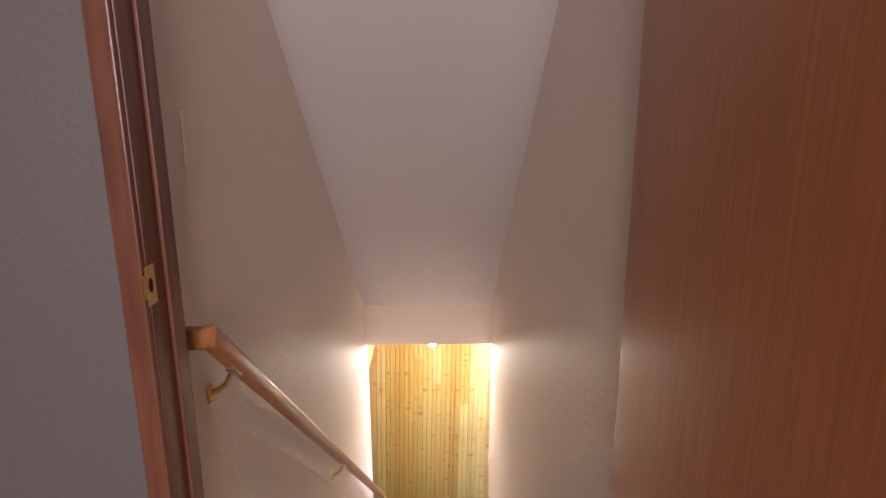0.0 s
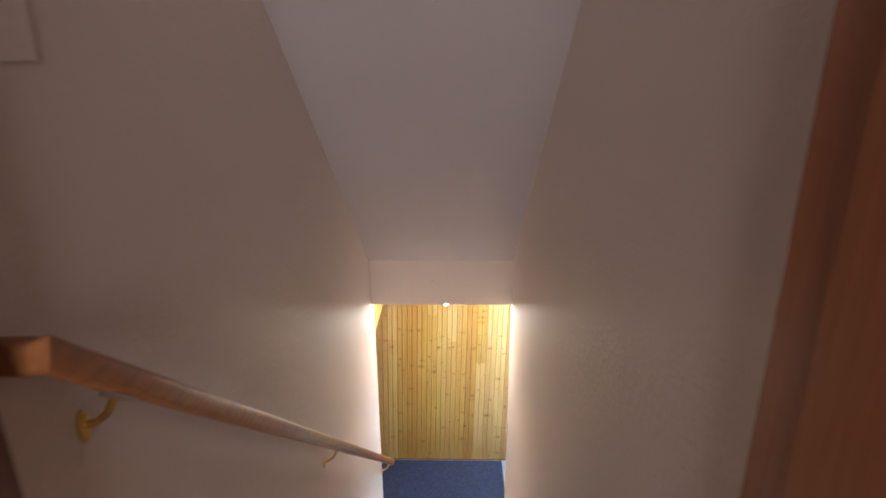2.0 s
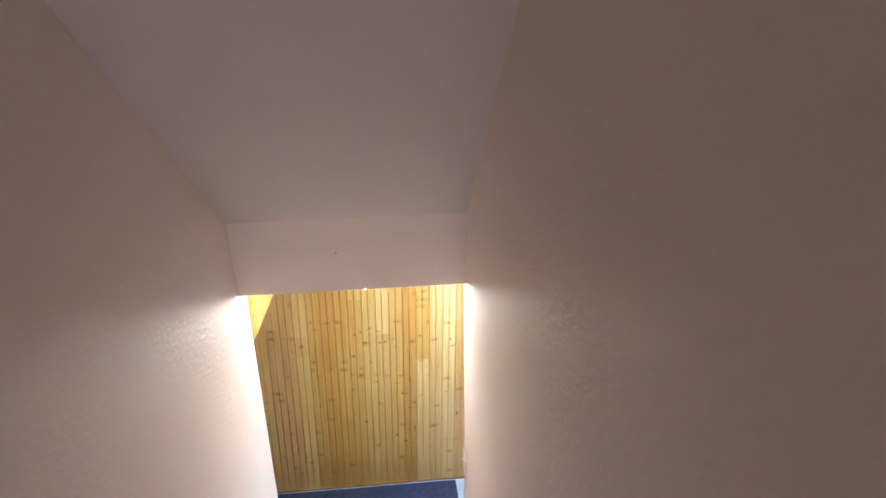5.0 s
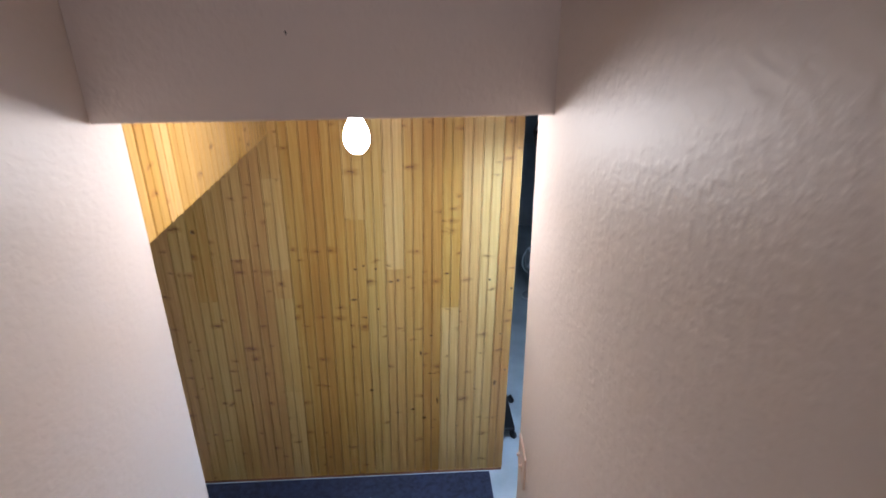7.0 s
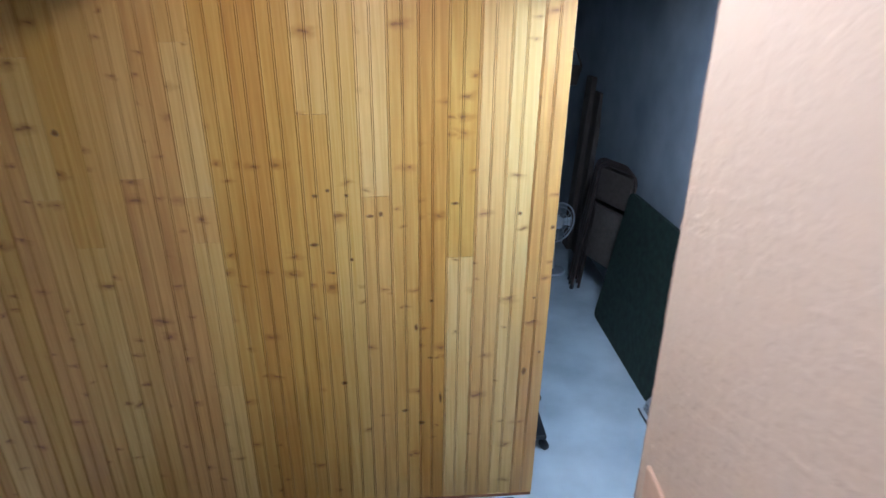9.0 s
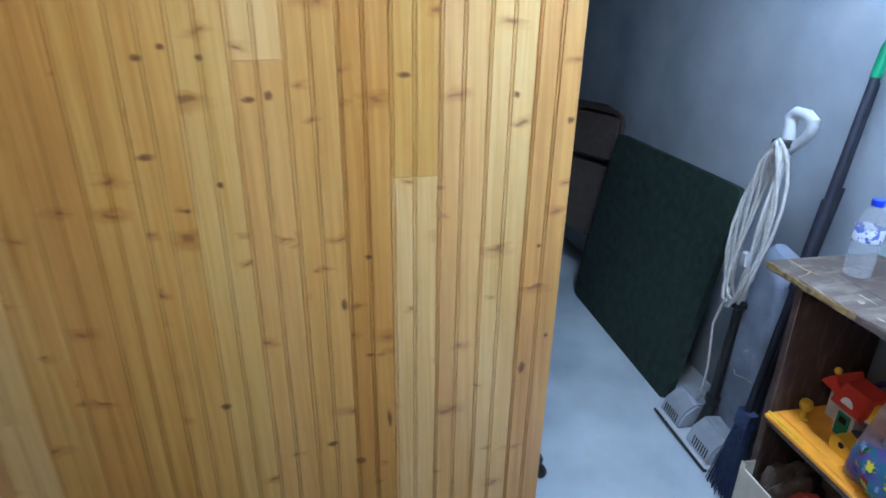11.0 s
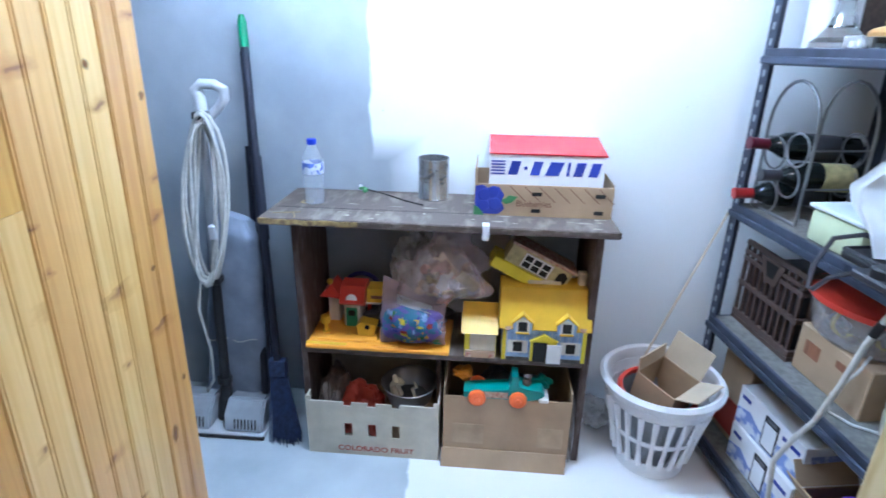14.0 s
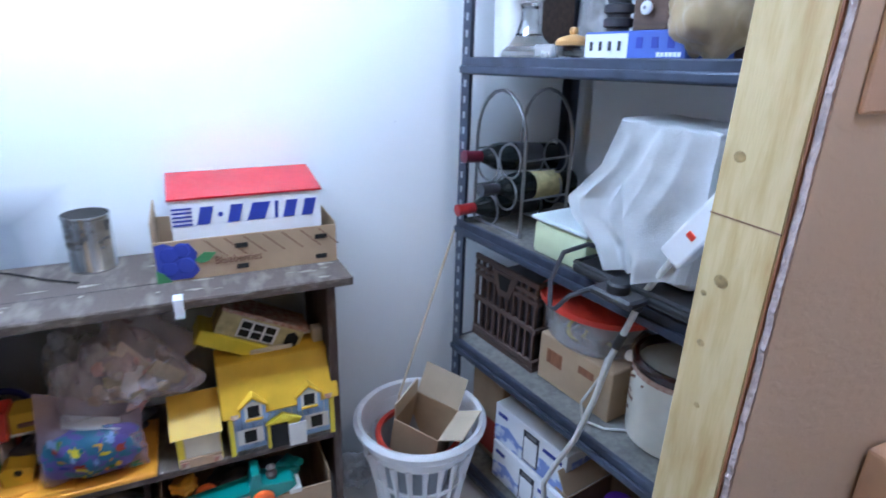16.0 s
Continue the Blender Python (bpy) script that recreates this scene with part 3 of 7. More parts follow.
def panels(parent, material, x0, x1, y0, y1, hs, t):
    """The walls and floor of an open cardboard box; heights of front, back and the two sides."""
    for name, a, b, c, d, h in (("front_panel", x0, x1, y0, y0 + t, hs[0]), ("back_panel", x0 + t, x1 - t, y1 - t, y1, hs[1]),
                                ("side_panel", x0, x0 + t, y0 + t, y1, hs[2]), ("side_panel", x1 - t, x1, y0 + t, y1, hs[3]),
                                ("bottom_panel", x0 + t, x1 - t, y0 + t, y1 - t, t)):
        if h:
            bm = bmesh.new()
            box(bm, a, b, c, d, 0, h, 0.0008)
            part(name, bm, material, parent)


def text_part(name, words, size, material, parent, m, label="", align="LEFT", squeeze=1.0):
    cu = bpy.data.curves.new(name, "FONT")
    cu.body, cu.size, cu.align_x, cu.extrude = words, size, align, 0.0003
    cu.offset = size * 0.012
    tmp = new(name + "_curve", cu)
    me = bpy.data.meshes.new_from_object(tmp)
    bpy.data.objects.remove(tmp)
    bpy.data.curves.remove(cu)
    me.materials.clear()
    me.materials.append(M[material])
    ob = new(name, me)
    ob.parent = parent
    ob.matrix_basis = m @ Matrix.Diagonal((squeeze, 1, 1, 1))
    return tagged(ob, label)


# ---- large structure ----
UPPER = 2.74          # upper floor level
W = 0.918             # stairwell width
XB = 2.06             # storage back wall
PANEL_H = 2.385


def wall(name, x0, x1, y0, y1, z0, z1, material, label, bev=0.0):
    bm = B()
    box(bm, x0, x1, y0, y1, z0, z1, bev)
    return solid(name, bm, material, label, "wall", "structure")


# stairwell walls
wall("wall_stair_left", -0.12, 0.0, -4.3355, -1.312, 0.0, 5.3, "stair_paint", "pinkish beige textured stair wall, painted", 0.004)
HEAD_MARK = (0.403, 2.536)
XE, YE = 0.940, -1.214   # free end of the right wall
END_LEAN = 0.015         # it leans back towards the stairs
bm = B()
face = [(W, -4.345), (W, -2.0), (W + 0.001, -1.85), (W + 0.003, -1.70), (W + 0.006, -1.55), (W + 0.010, -1.42), (W + 0.0155, -1.31), (XE, YE)]
prism(bm, face + [(x + 0.0115, y) for x, y in reversed(face)], "z", 0.0, 5.3)
for v in bm.verts:
    if v.co.y > YE - 0.02:
        v.co.y -= END_LEAN * (v.co.z - 1.15)
right_wall = solid("wall_stair_right", bm, "stair_paint", "pinkish beige textured drywall beside the stairs", "wall", "structure", True)
# ragged broken edge of the drywall sheet
bm = B()
rnd = random.Random(3)
zs = [i * 0.007 for i in range(int(2.38 / 0.007) + 1)]
off = [0.002 + 0.003 * noise.noise(Vector((0, 3, z * 9))) + 0.0022 * noise.noise(Vector((5, 0, z * 40))) + (0.002 if rnd.random() < 0.05 else 0) for z in zs]
fr = [bm.verts.new((XE + 0.0008, YE + 0.002 + o, z)) for o, z in zip(off, zs)]
bk = [bm.verts.new((XE + 0.0118, YE + 0.001 + o * 0.6, z)) for o, z in zip(off, zs)]
f0 = [bm.verts.new((XE + 0.0008, YE - 0.006, z)) for z in zs]
b0 = [bm.verts.new((XE + 0.0118, YE - 0.006, z)) for z in zs]
for i in range(len(zs) - 1):
    bm.faces.new((fr[i], fr[i + 1], bk[i + 1], bk[i]))
    bm.faces.new((f0[i], f0[i + 1], fr[i + 1], fr[i]))
    bm.faces.new((b0[i], bk[i], bk[i + 1], b0[i + 1]))
for v in bm.verts:
    v.co.y -= END_LEAN * (v.co.z - 1.15)
part("broken_edge", bm, "gypsum", right_wall, "ragged broken gypsum edge of the drywall")
wall("wall_stair_right_back", 1.055, 1.067, -4.315, -1.70, 0.0, 5.3, "white_wall", "plain back of the stair wall")
wall("wall_stud_back", 1.0655, 1.0685, -1.72, -1.24, 0.0, 2.43, "white_wall", "plain back of the stair wall")
# end stud of the right wall and a thin dark strip between
SX, SY = XE + 0.016, YE + 0.004
SHEAR = Matrix.Identity(4)
SHEAR[1][2], SHEAR[1][3] = -END_LEAN, END_LEAN * 1.15
bm = B()
box(bm, SX, SX + 0.104, SY - 0.042, SY, 0.0, 2.43, 0.003)
bmesh.ops.transform(bm, matrix=SHEAR, verts=bm.verts)
stud = solid("trim_stud", bm, "stud_wood", "bare yellow pine stud closing the wall's end", "stud", "structure")
bm = B()
box(bm, XE + 0.0122, XE + 0.0157, SY - 0.042, SY + 0.001, 0.0, 2.43, 0.0005)
bmesh.ops.transform(bm, matrix=SHEAR, verts=bm.verts)
solid("trim_strip", bm, "strip_wood", "thin red-brown wooden strip beside the stud", "trim", "structure")
for kz, ky, kr in ((1.205, 0.062, 0.009), (1.045, 0.05, 0.011), (0.95, 0.06, 0.006), (1.02, 0.072, 0.005), (0.86, 0.045, 0.005)):
    bm = B()
    lathe(bm, [(0.0001, 0.0004), (kr * 0.7, 0.0003), (kr, 0.0)], n=14, sx=1, sy=0.8, m=Matrix.Translation((SX + 0.015 + ky, SY + 0.0003 - END_LEAN * (kz - 1.15), kz)) @ pose(0, 0, 0, -90))
    part("knot", bm, "stud_knot", stud, "brown knot")
bm = B()
box(bm, SX + 0.001, SX + 0.103, SY + 0.0002, SY + 0.0010, 1.128, 1.130)
part("scribe_line", bm, "brown_ink", stud, "dark pencil line across the stud")

# header over the foot of the stairs, sloped ceiling above the flight
header = wall("wall_header", 0.0, W + 0.02, -1.439, -1.312, 2.371, 5.3, "stair_paint", "painted header over the foot of the stairs", 0.002)
bm = B()
prism(bm, [(-1.439, 2.677), (-4.315, 2.677 + 0.835 * 2.876), (-4.315, 2.797 + 0.835 * 2.876), (-1.439, 2.797)], "x", 0.0, W + 0.0105)
solid("ceiling_slope", bm, "ceiling_paint", "pale sloped ceiling over the stairs", "ceiling", "structure")

bm = B()
lathe(bm, [(0.0001, 0.0006), (0.0017, 0.0005), (0.0024, 0.0)], n=10, sy=1.5, m=Matrix.Translation((HEAD_MARK[0], -1.4391, HEAD_MARK[1])) @ pose(0, 0, 0, 90))
part("nail_mark", bm, "stain", header, "small dark nail mark")

# upper hall with the doorway
bm = B()
box(bm, -2.0, 3.0, -7.7, -4.315, UPPER - 0.2, UPPER)
solid("floor_upper", bm, "tread_wood", "brown wooden floor of the upper hall", "floor", "structure")
wall("wall_hall_left_of_door", -2.0, 0.02, -4.450, -4.336, UPPER, 5.3, "dim_hall_paint", "grey-beige hall wall beside the doorway, its paint darkened for dimness")
wall("wall_hall_right_of_door", 0.90, 3.0, -4.450, -4.3455, UPPER, 5.3, "dim_hall_paint", "grey-beige hall wall beside the doorway, its paint darkened for dimness")
wall("wall_hall_over_door", 0.02, 0.90, -4.450, -4.315, UPPER + 2.08, 5.3, "dim_hall_paint", "grey-beige hall wall over the doorway, its paint darkened for dimness")
wall("wall_hall_west", -2.1, -2.0, -7.7, -4.315, UPPER, 5.3, "dim_hall_paint", "grey-beige hall wall, its paint darkened for dimness")
wall("wall_hall_east", 3.0, 3.1, -7.7, -4.315, UPPER, 5.3, "dim_hall_paint", "grey-beige hall wall, its paint darkened for dimness")
# unseen back wall, with an opening added for the hall's fill lamp
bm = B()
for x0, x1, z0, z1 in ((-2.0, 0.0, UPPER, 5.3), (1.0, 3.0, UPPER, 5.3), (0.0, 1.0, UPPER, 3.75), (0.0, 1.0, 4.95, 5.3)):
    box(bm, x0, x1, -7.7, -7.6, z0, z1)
solid("wall_hall_south", bm, "dim_hall_paint", "unseen hall wall with an opening added for the fill light", "wall", "structure")
bm = B()
box(bm, -2.1, 3.1, -7.7, -4.315, 5.3, 5.4)
solid("ceiling_hall", bm, "ceiling_paint", "plain ceiling of the upper hall", "ceiling", "structure")

# door frame: casing, jamb, stop, strike plate
frame_thing = thing("door_frame", pose(0, 0, UPPER), "red-brown stained wooden door frame at the stair head", "door frame", kind="structure")
for name, x0, x1, y0, y1 in (("casing", 0.003, 0.043, -4.464, -4.4505), ("jamb", 0.021, 0.045, -4.450, -4.334), ("stop", 0.0452, 0.054, -4.398, -4.362),
                             ("casing", 0.874, 0.915, -4.464, -4.4505), ("jamb", 0.878, 0.899, -4.450, -4.346)):
    bm = B()
    box(bm, x0, x1, y0, y1, 0, 2.05, 0.003, seg=2)
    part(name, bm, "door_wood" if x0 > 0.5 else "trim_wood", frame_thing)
bm = B()
box(bm, 0.0455, 0.8775, -4.450, -4.315, 2.035, 2.06, 0.002)
part("head_jamb", bm, "trim_wood", frame_thing)
bm = B()
box(bm, 0.003, 0.915, -4.464, -4.4505, 2.051, 2.11, 0.003)
part("head_casing", bm, "trim_wood", frame_thing)
SZ = 0.986
bm = B()
box(bm, 0.0452, 0.0468, -4.462, -4.430, SZ - 0.034, SZ + 0.034, 0.0006)
box(bm, 0.0440, 0.0468, -4.474, -4.462, SZ - 0.020, SZ + 0.020, 0.0006)
strike = part("strike_plate", bm, "brass", frame_thing, "brass strike plate with a dark latch hole")
bm = B()
prism(bm, [(-4.447 + 0.007 * math.cos(a * math.pi / 8), SZ + 0.013 * math.sin(a * math.pi / 8)) for a in range(16)], "x", 0.0469, 0.0473)
part("latch_hole", bm, "dark_hole", strike, "dark latch hole")
for dz in (-0.025, 0.025):
    bm = B()
    cyl(bm, (0.0467, -4.4445, SZ + dz), (0.0476, -4.4445, SZ + dz), 0.003, n=10)
    part("screw", bm, "steel", strike)

# the open door, swung into the hall
door = thing("door_1", pose(0.870, -4.425, UPPER + 0.01, 0, 0, 0.6), "open flush red-brown wooden door with satin varnish", "door", kind="structure")
bm = B()
box(bm, 0.0, 0.035, -0.78, 0.0, 0.0, 2.03, 0.002)
part("slab", bm, "door_wood", door)

# stairs
flight = thing("stairs", pose(0, 0, 0), "steep closed wooden stair flight between two walls", "stairs", kind="structure")
rise, run = UPPER / 14, 0.2316
for i in range(13):
    y0 = -4.30 + i * run
    z = UPPER - (i + 1) * rise
    bm = B()
    box(bm, 0.003, W - 0.003, y0 - 0.012, y0 + run + 0.02, z - 0.03, z, 0.006)
    part("tread", bm, "tread_wood", flight)
    bm = B()
    box(bm, 0.003, W - 0.003, y0 - 0.03, y0 - 0.013, z - 0.03, z + rise - 0.031)
    part("riser", bm, "tread_wood", flight)

# landing
bm = B()
box(bm, -2.6, XB + 0.12, -1.9, 4.1, -0.12, 0.0)
solid("floor", bm, "floor_paint", "pale grey-blue painted concrete floor, white past a rough edge", "floor", "structure")
bm = B()
box(bm, -2.0, W + 0.17, -1.311, 0.1, PANEL_H, PANEL_H + 0.1)
solid("ceiling_landing", bm, "ceiling_paint", "plain pale ceiling over the landing", "ceiling", "structure")
wall("wall_landing_left", -2.1, -2.0, -1.6, 0.1, 0, 2.5, "white_wall", "plain wall closing the landing")
wall("wall_landing_back", -2.1, -0.12, -1.7, -1.6, 0, 2.5, "white_wall", "plain wall closing the landing")
wall("wall_landing_core", -2.0, -1.3, 0.02, 0.10, 0.0, 2.385, "white_wall", "plain wall beside the panelling")
bm = B()
box(bm, -0.655, 1.022, -1.33, -0.02, 0.0, 0.012, 0.004)
solid("carpet", bm, "carpet", "dark navy short-pile carpet on the landing floor", "carpet")

# storage room shell
wall("wall_storage_back", XB, XB + 0.12, -1.9, 4.1, 0.0, 2.55, "concrete_wall", "grey concrete wall, painted white past a rough edge")
wall("wall_storage_end", -2.6, XB, 4.0, 4.1, 0.0, 2.55, "concrete_wall", "grey concrete end wall")
wall("wall_storage_shelf", 1.068, XB, -1.82, -1.72, 0.0, 2.55, "white_wall", "white wall behind the metal shelving")
wall("wall_storage_far", -2.6, -2.5, 0.1, 4.0, 0.0, 2.55, "concrete_wall", "grey concrete wall")
bm = B()
box(bm, -2.6, XB + 0.1, 0.11, 4.1, 2.56, 2.62)
box(bm, 1.068, XB + 0.1, -1.85, 0.11, 2.56, 2.62)
for i in range(14):
    y = -1.62 + i * 0.41
    box(bm, 1.10 if y < 0.1 else -2.5, XB, y - 0.02, y + 0.02, 2.36, 2.56)
solid("ceiling_storage", bm, "joist_wood", "dark unfinished ceiling with open joists", "ceiling", "structure")


# ---- pine panelling ----
PITCH, STRIP = 0.0944, 0.0472
LEAN = 0.024
panel_wall = thing("wall_pine_panel", pose(0, 0, 0), "varnished knotty pine tongue-and-groove panelling", "panelling", kind="structure")


def plank_mesh(w, h, lean, material, t=0.016):
    """A beaded plank, w wide: two strips parted by double grooves."""
    d = 0.0042
    prof = [(0.0, d), (0.0014, d), (0.0026, 0.0), (0.0050, 0.0), (0.0064, d * 0.8), (0.0080, 0.0),
            (w / 2 - 0.0046, 0.0), (w / 2 - 0.0031, d * 0.8), (w / 2 - 0.0016, 0.0), (w / 2 + 0.0016, 0.0), (w / 2 + 0.0031, d * 0.8), (w / 2 + 0.0046, 0.0),
            (w - 0.0022, 0.0), (w - 0.0008, d), (w, d), (w, t), (0.0, t)]
    bm = B()
    lo = [bm.verts.new((x, y, 0)) for x, y in prof]
    hi = [bm.verts.new((x + lean * h, y, h)) for x, y in prof]
    k = len(prof)
    for i in range(k):
        bm.faces.new((lo[i], hi[i], hi[(i + 1) % k], lo[(i + 1) % k]))
    bm.faces.new(lo)
    bm.faces.new(list(reversed(hi)))
    return to_mesh("plank", bm, material)


PLANKS = {}


def plank(parent, w, h, m, lean=0.0, material="pine"):
    key = (round(w, 4), round(h, 3), lean, material)
    if key not in PLANKS:
        PLANKS[key] = plank_mesh(w, h, lean, material)
    ob = new("plank", PLANKS[key])
    ob.parent = parent
    ob.matrix_basis = m
    return ob


# butt joints by board, counted from the free end, and the wood of each length from the floor up: pale, honey or amber
JOINTS = {3: (1.12,), 6: (1.349,), 8: (1.62,), 12: (0.628, 1.204, 1.364, 1.835), 14: (1.43,), 16: (1.198,), 17: (1.369, 1.80), 19: (1.369,), 20: (1.2,), 23: (0.9,)}
TINT = {0: "a", 1: "p", 2: "h", 3: "ph", 4: "a", 5: "h", 6: "hp", 7: "p", 8: "hp", 9: "h", 10: "a", 11: "h", 12: "pphph", 13: "a", 14: "ah", 15: "h", 16: "ph", 17: "hph", 18: "a", 19: "hp", 20: "ah", 22: "a", 24: "p"}
WOOD = {"p": "pine_pale", "h": "pine", "a": "pine_amber"}
BOARDS = {}
right_edge = 1.099
for i in range(27):
    x = right_edge - (i + 1) * PITCH
    cuts = [0.012, *JOINTS.get(i, ()), PANEL_H]
    tint = TINT.get(i, "h") + "hhhhh"
    for k, (z0, z1) in enumerate(zip(cuts, cuts[1:])):
        BOARDS[i] = plank(panel_wall, PITCH, z1 - z0 - 0.0006, Matrix.Translation((x + LEAN * z0, 0, z0)), LEAN, WOOD[tint[k]])
# the plainest knots: place on the wall, half width and half height
bm = B()
bmesh.ops.create_circle(bm, cap_ends=True, segments=20, radius=1.0, matrix=pose(0, 0, 0, 90))
KNOT_DISC = to_mesh("knot", bm, "knot")
for x, z, rx, rz in ((0.322, 1.356, 12, 9), (0.364, 1.374, 9, 7), (0.424, 1.355, 10, 8), (0.532, 1.287, 10, 12), (0.497, 1.281, 16, 8), (0.301, 1.184, 20, 9), (0.424, 1.125, 9, 8),
                     (0.357, 1.077, 8, 6), (0.694, 0.953, 11, 8), (0.636, 0.845, 8, 20), (0.683, 0.712, 12, 6), (1.0, 1.274, 9, 9), (1.064, 0.949, 8, 6), (1.04, 0.633, 12, 22),
                     (0.78, 1.317, 17, 7), (0.358, 0.615, 14, 10), (0.72, 0.529, 7, 34), (0.582, 0.473, 16, 9), (0.645, 0.41, 16, 12), (1.115, 1.22, 9, 9), (1.096, 0.716, 8, 8), (-0.44, 1.58, 14, 14)):
    board = BOARDS[int((right_edge + LEAN * z - x) / PITCH)]
    ob = new("knot", KNOT_DISC)
    ob.parent = board
    ob.matrix_basis = board.matrix_basis.inverted() @ Matrix.LocRotScale((x, -0.0005, z), None, (rx * 0.00115, 1, rz * 0.00115))
bm = B()
prism(bm, [(-1.3, 0.0), (right_edge - 0.003, 0.0), (right_edge - 0.003 + LEAN * PANEL_H, PANEL_H), (-1.3, PANEL_H)], "y", 0.0165, 0.10)
part("core", bm, "board_wood", panel_wall, "framing behind the planks")
bm = B()
box(bm, -1.3, right_edge - 0.004, -0.004, 0.014, 0.0, 0.0118)
part("shadow_gap_strip", bm, "strip_wood", panel_wall, "dark strip under the planks")

bulkhead = thing("wall_bulkhead", pose(0, 0, 0), "hanging bulkhead faced with varnished pine planks", "bulkhead", kind="structure")
for i in range(14):
    plank(bulkhead, PITCH, PANEL_H - 2.045, pose(-0.022, -1.318 + i * PITCH, 2.045, 0, 0, 90))
bm = B()
box(bm, -0.12, -0.039, -1.311, -0.001, 2.048, PANEL_H - 0.001)
part("core", bm, "board_wood", bulkhead, "framing behind the planks")

# ---- fixtures ----
rail = thing("handrail", pose(0, 0, 0), "varnished red-brown wooden handrail on brass brackets", "handrail", kind="structure")
RX, RY0, RZ0, slope = 0.062, -4.268, 3.560, 0.856


def rail_z(y):
    return RZ0 + (RY0 - y) * slope


def rounded_rail(bm, ends):
    """A rounded-rectangle section carried along the given stations: (centre, side, up)."""
    rings = []
    for c, side, up in ends:
        ring = []
        for j in range(20):
            a = 2 * math.pi * (j + 0.5) / 20
            u = math.copysign(abs(math.cos(a)) ** 0.6, math.cos(a)) * 0.019
            v = math.copysign(abs(math.sin(a)) ** 0.6, math.sin(a)) * 0.023
            ring.append(bm.verts.new(Vector(c) + Vector(side) * u + Vector(up) * v))
        rings.append(ring)
    for a, b in zip(rings, rings[1:]):
        for j in range(20):
            bm.faces.new((a[j], a[(j + 1) % 20], b[(j + 1) % 20], b[j]))
    bm.faces.new(list(reversed(rings[0])))
    bm.faces.new(rings[-1])


bm = B()
up = Vector((0, slope, 1)).normalized()
rounded_rail(bm, [((RX, RY0 + 0.001, rail_z(RY0)), (1, -1, 0.8), (0, slope * 0.4, 1.05)), ((RX, RY0 + 0.03, rail_z(RY0 + 0.03)), (1, 0, 0), up),
                  ((RX, -3.0, rail_z(-3.0)), (1, 0, 0), up), ((RX, -1.20, rail_z(-1.20)), (1, 0, 0), up)])
part("rail", bm, "rail_wood", rail, "varnished red-brown wooden rail", True)
bm = B()
rounded_rail(bm, [((0.001, RY0, RZ0), (0, -1, 0), (0, 0, 1)), ((0.040, RY0, RZ0), (0, -1, 0), (0, 0, 1)), ((RX, RY0, RZ0), (1, -1, 0.8), (0, slope * 0.4, 1.05))])
part("wall_return", bm, "rail_wood", rail, "short mitred end turned into the wall", True)
for y in (-4.16, -2.88, -1.34):
    z = rail_z(y)
    bm = B()
    lathe(bm, [(0.0001, 0.006), (0.010, 0.006), (0.0135, 0.003), (0.014, 0.0)], n=16, sx=2.0, m=Matrix.Translation((0.0005, y, z - 0.085)) @ pose(0, 0, 0, 0, 90, 0))
    tube(bm, [(0.004, y, z - 0.083), (0.022, y, z - 0.078), (0.042, y, z - 0.062), (0.058, y, z - 0.034)], [0.007, 0.006, 0.006, 0.0065], 10)
    br = part("bracket", bm, "brass", rail, "polished brass wall bracket", True)
    bm = B()
    box(bm, RX - 0.012, RX + 0.012, y - 0.026, y + 0.026, -0.004, 0.001, 0.001, m=Matrix.Translation((0, 0, z - 0.0315)) @ Matrix.Translation((0, y, 0)) @ pose(0, 0, 0, -40.5) @ Matrix.Translation((0, -y, 0)))
    part("saddle", bm, "steel", br, "small steel saddle under the rail")
    for dz in (-0.018, 0.018):
        bm = B()
        cyl(bm, (0.005, y, z - 0.085 + dz), (0.0085, y, z - 0.085 + dz), 0.004, n=8)
        part("screw", bm, "brass", br)

plate = thing("blank_plate", pose(0, -4.127, 3.958), "painted-over blank switch plate on the stair wall", "switch plate")
bm = B()
box(bm, 0.0, 0.006, -0.036, 0.036, -0.057, 0.057, 0.003, seg=2)
part("cover", bm, "stair_paint", plate)
bm = B()
cyl(bm, (0.005, 0, 0.0), (0.0075, 0, 0.0), 0.003, n=8)
part("screw", bm, "pink_plate", plate)

switch = thing("light_switch", pose(0.9342, -1.308, 1.325, 0, 0, -3.0), "pinkish beige painted double switch plate on the stair wall", "light switch")
bm = B()
box(bm, -0.007, 0.0, -0.058, 0.058, -0.058, 0.058, 0.004, seg=2)
part("cover", bm, "pink_plate", switch)
for yy in (-0.023, 0.023):
    bm = B()
    box(bm, -0.009, -0.0065, yy - 0.006, yy + 0.006, -0.013, 0.013, 0.001)
    box(bm, -0.017, -0.008, yy - 0.004, yy + 0.004, 0.0, 0.009, 0.0015)
    part("toggle", bm, "pink_plate", switch, "small toggle lever")
ledge = thing("stair_ledge", pose(W + 0.004, -1.56, 0.0), "pinkish painted boxed ledge low on the stair wall", "ledge", kind="structure")
bm = B()
box(bm, -0.05, 0.0, -0.16, 0.09, 0.0, 0.775, 0.006, seg=2)
part("case", bm, "pink_plate", ledge)

lamp = thing("ceiling_lamp", pose(0.488, -1.10, PANEL_H), "bare lit bulb in a white porcelain ceiling holder", "lamp")
bm = B()
lathe(bm, [(0.0001, -0.060), (0.024, -0.060), (0.026, -0.044), (0.036, -0.036), (0.070, -0.030), (0.075, -0.006), (0.075, 0.0)], n=28)
part("holder", bm, "porcelain", lamp, "white porcelain lamp holder", True)
bm = B()
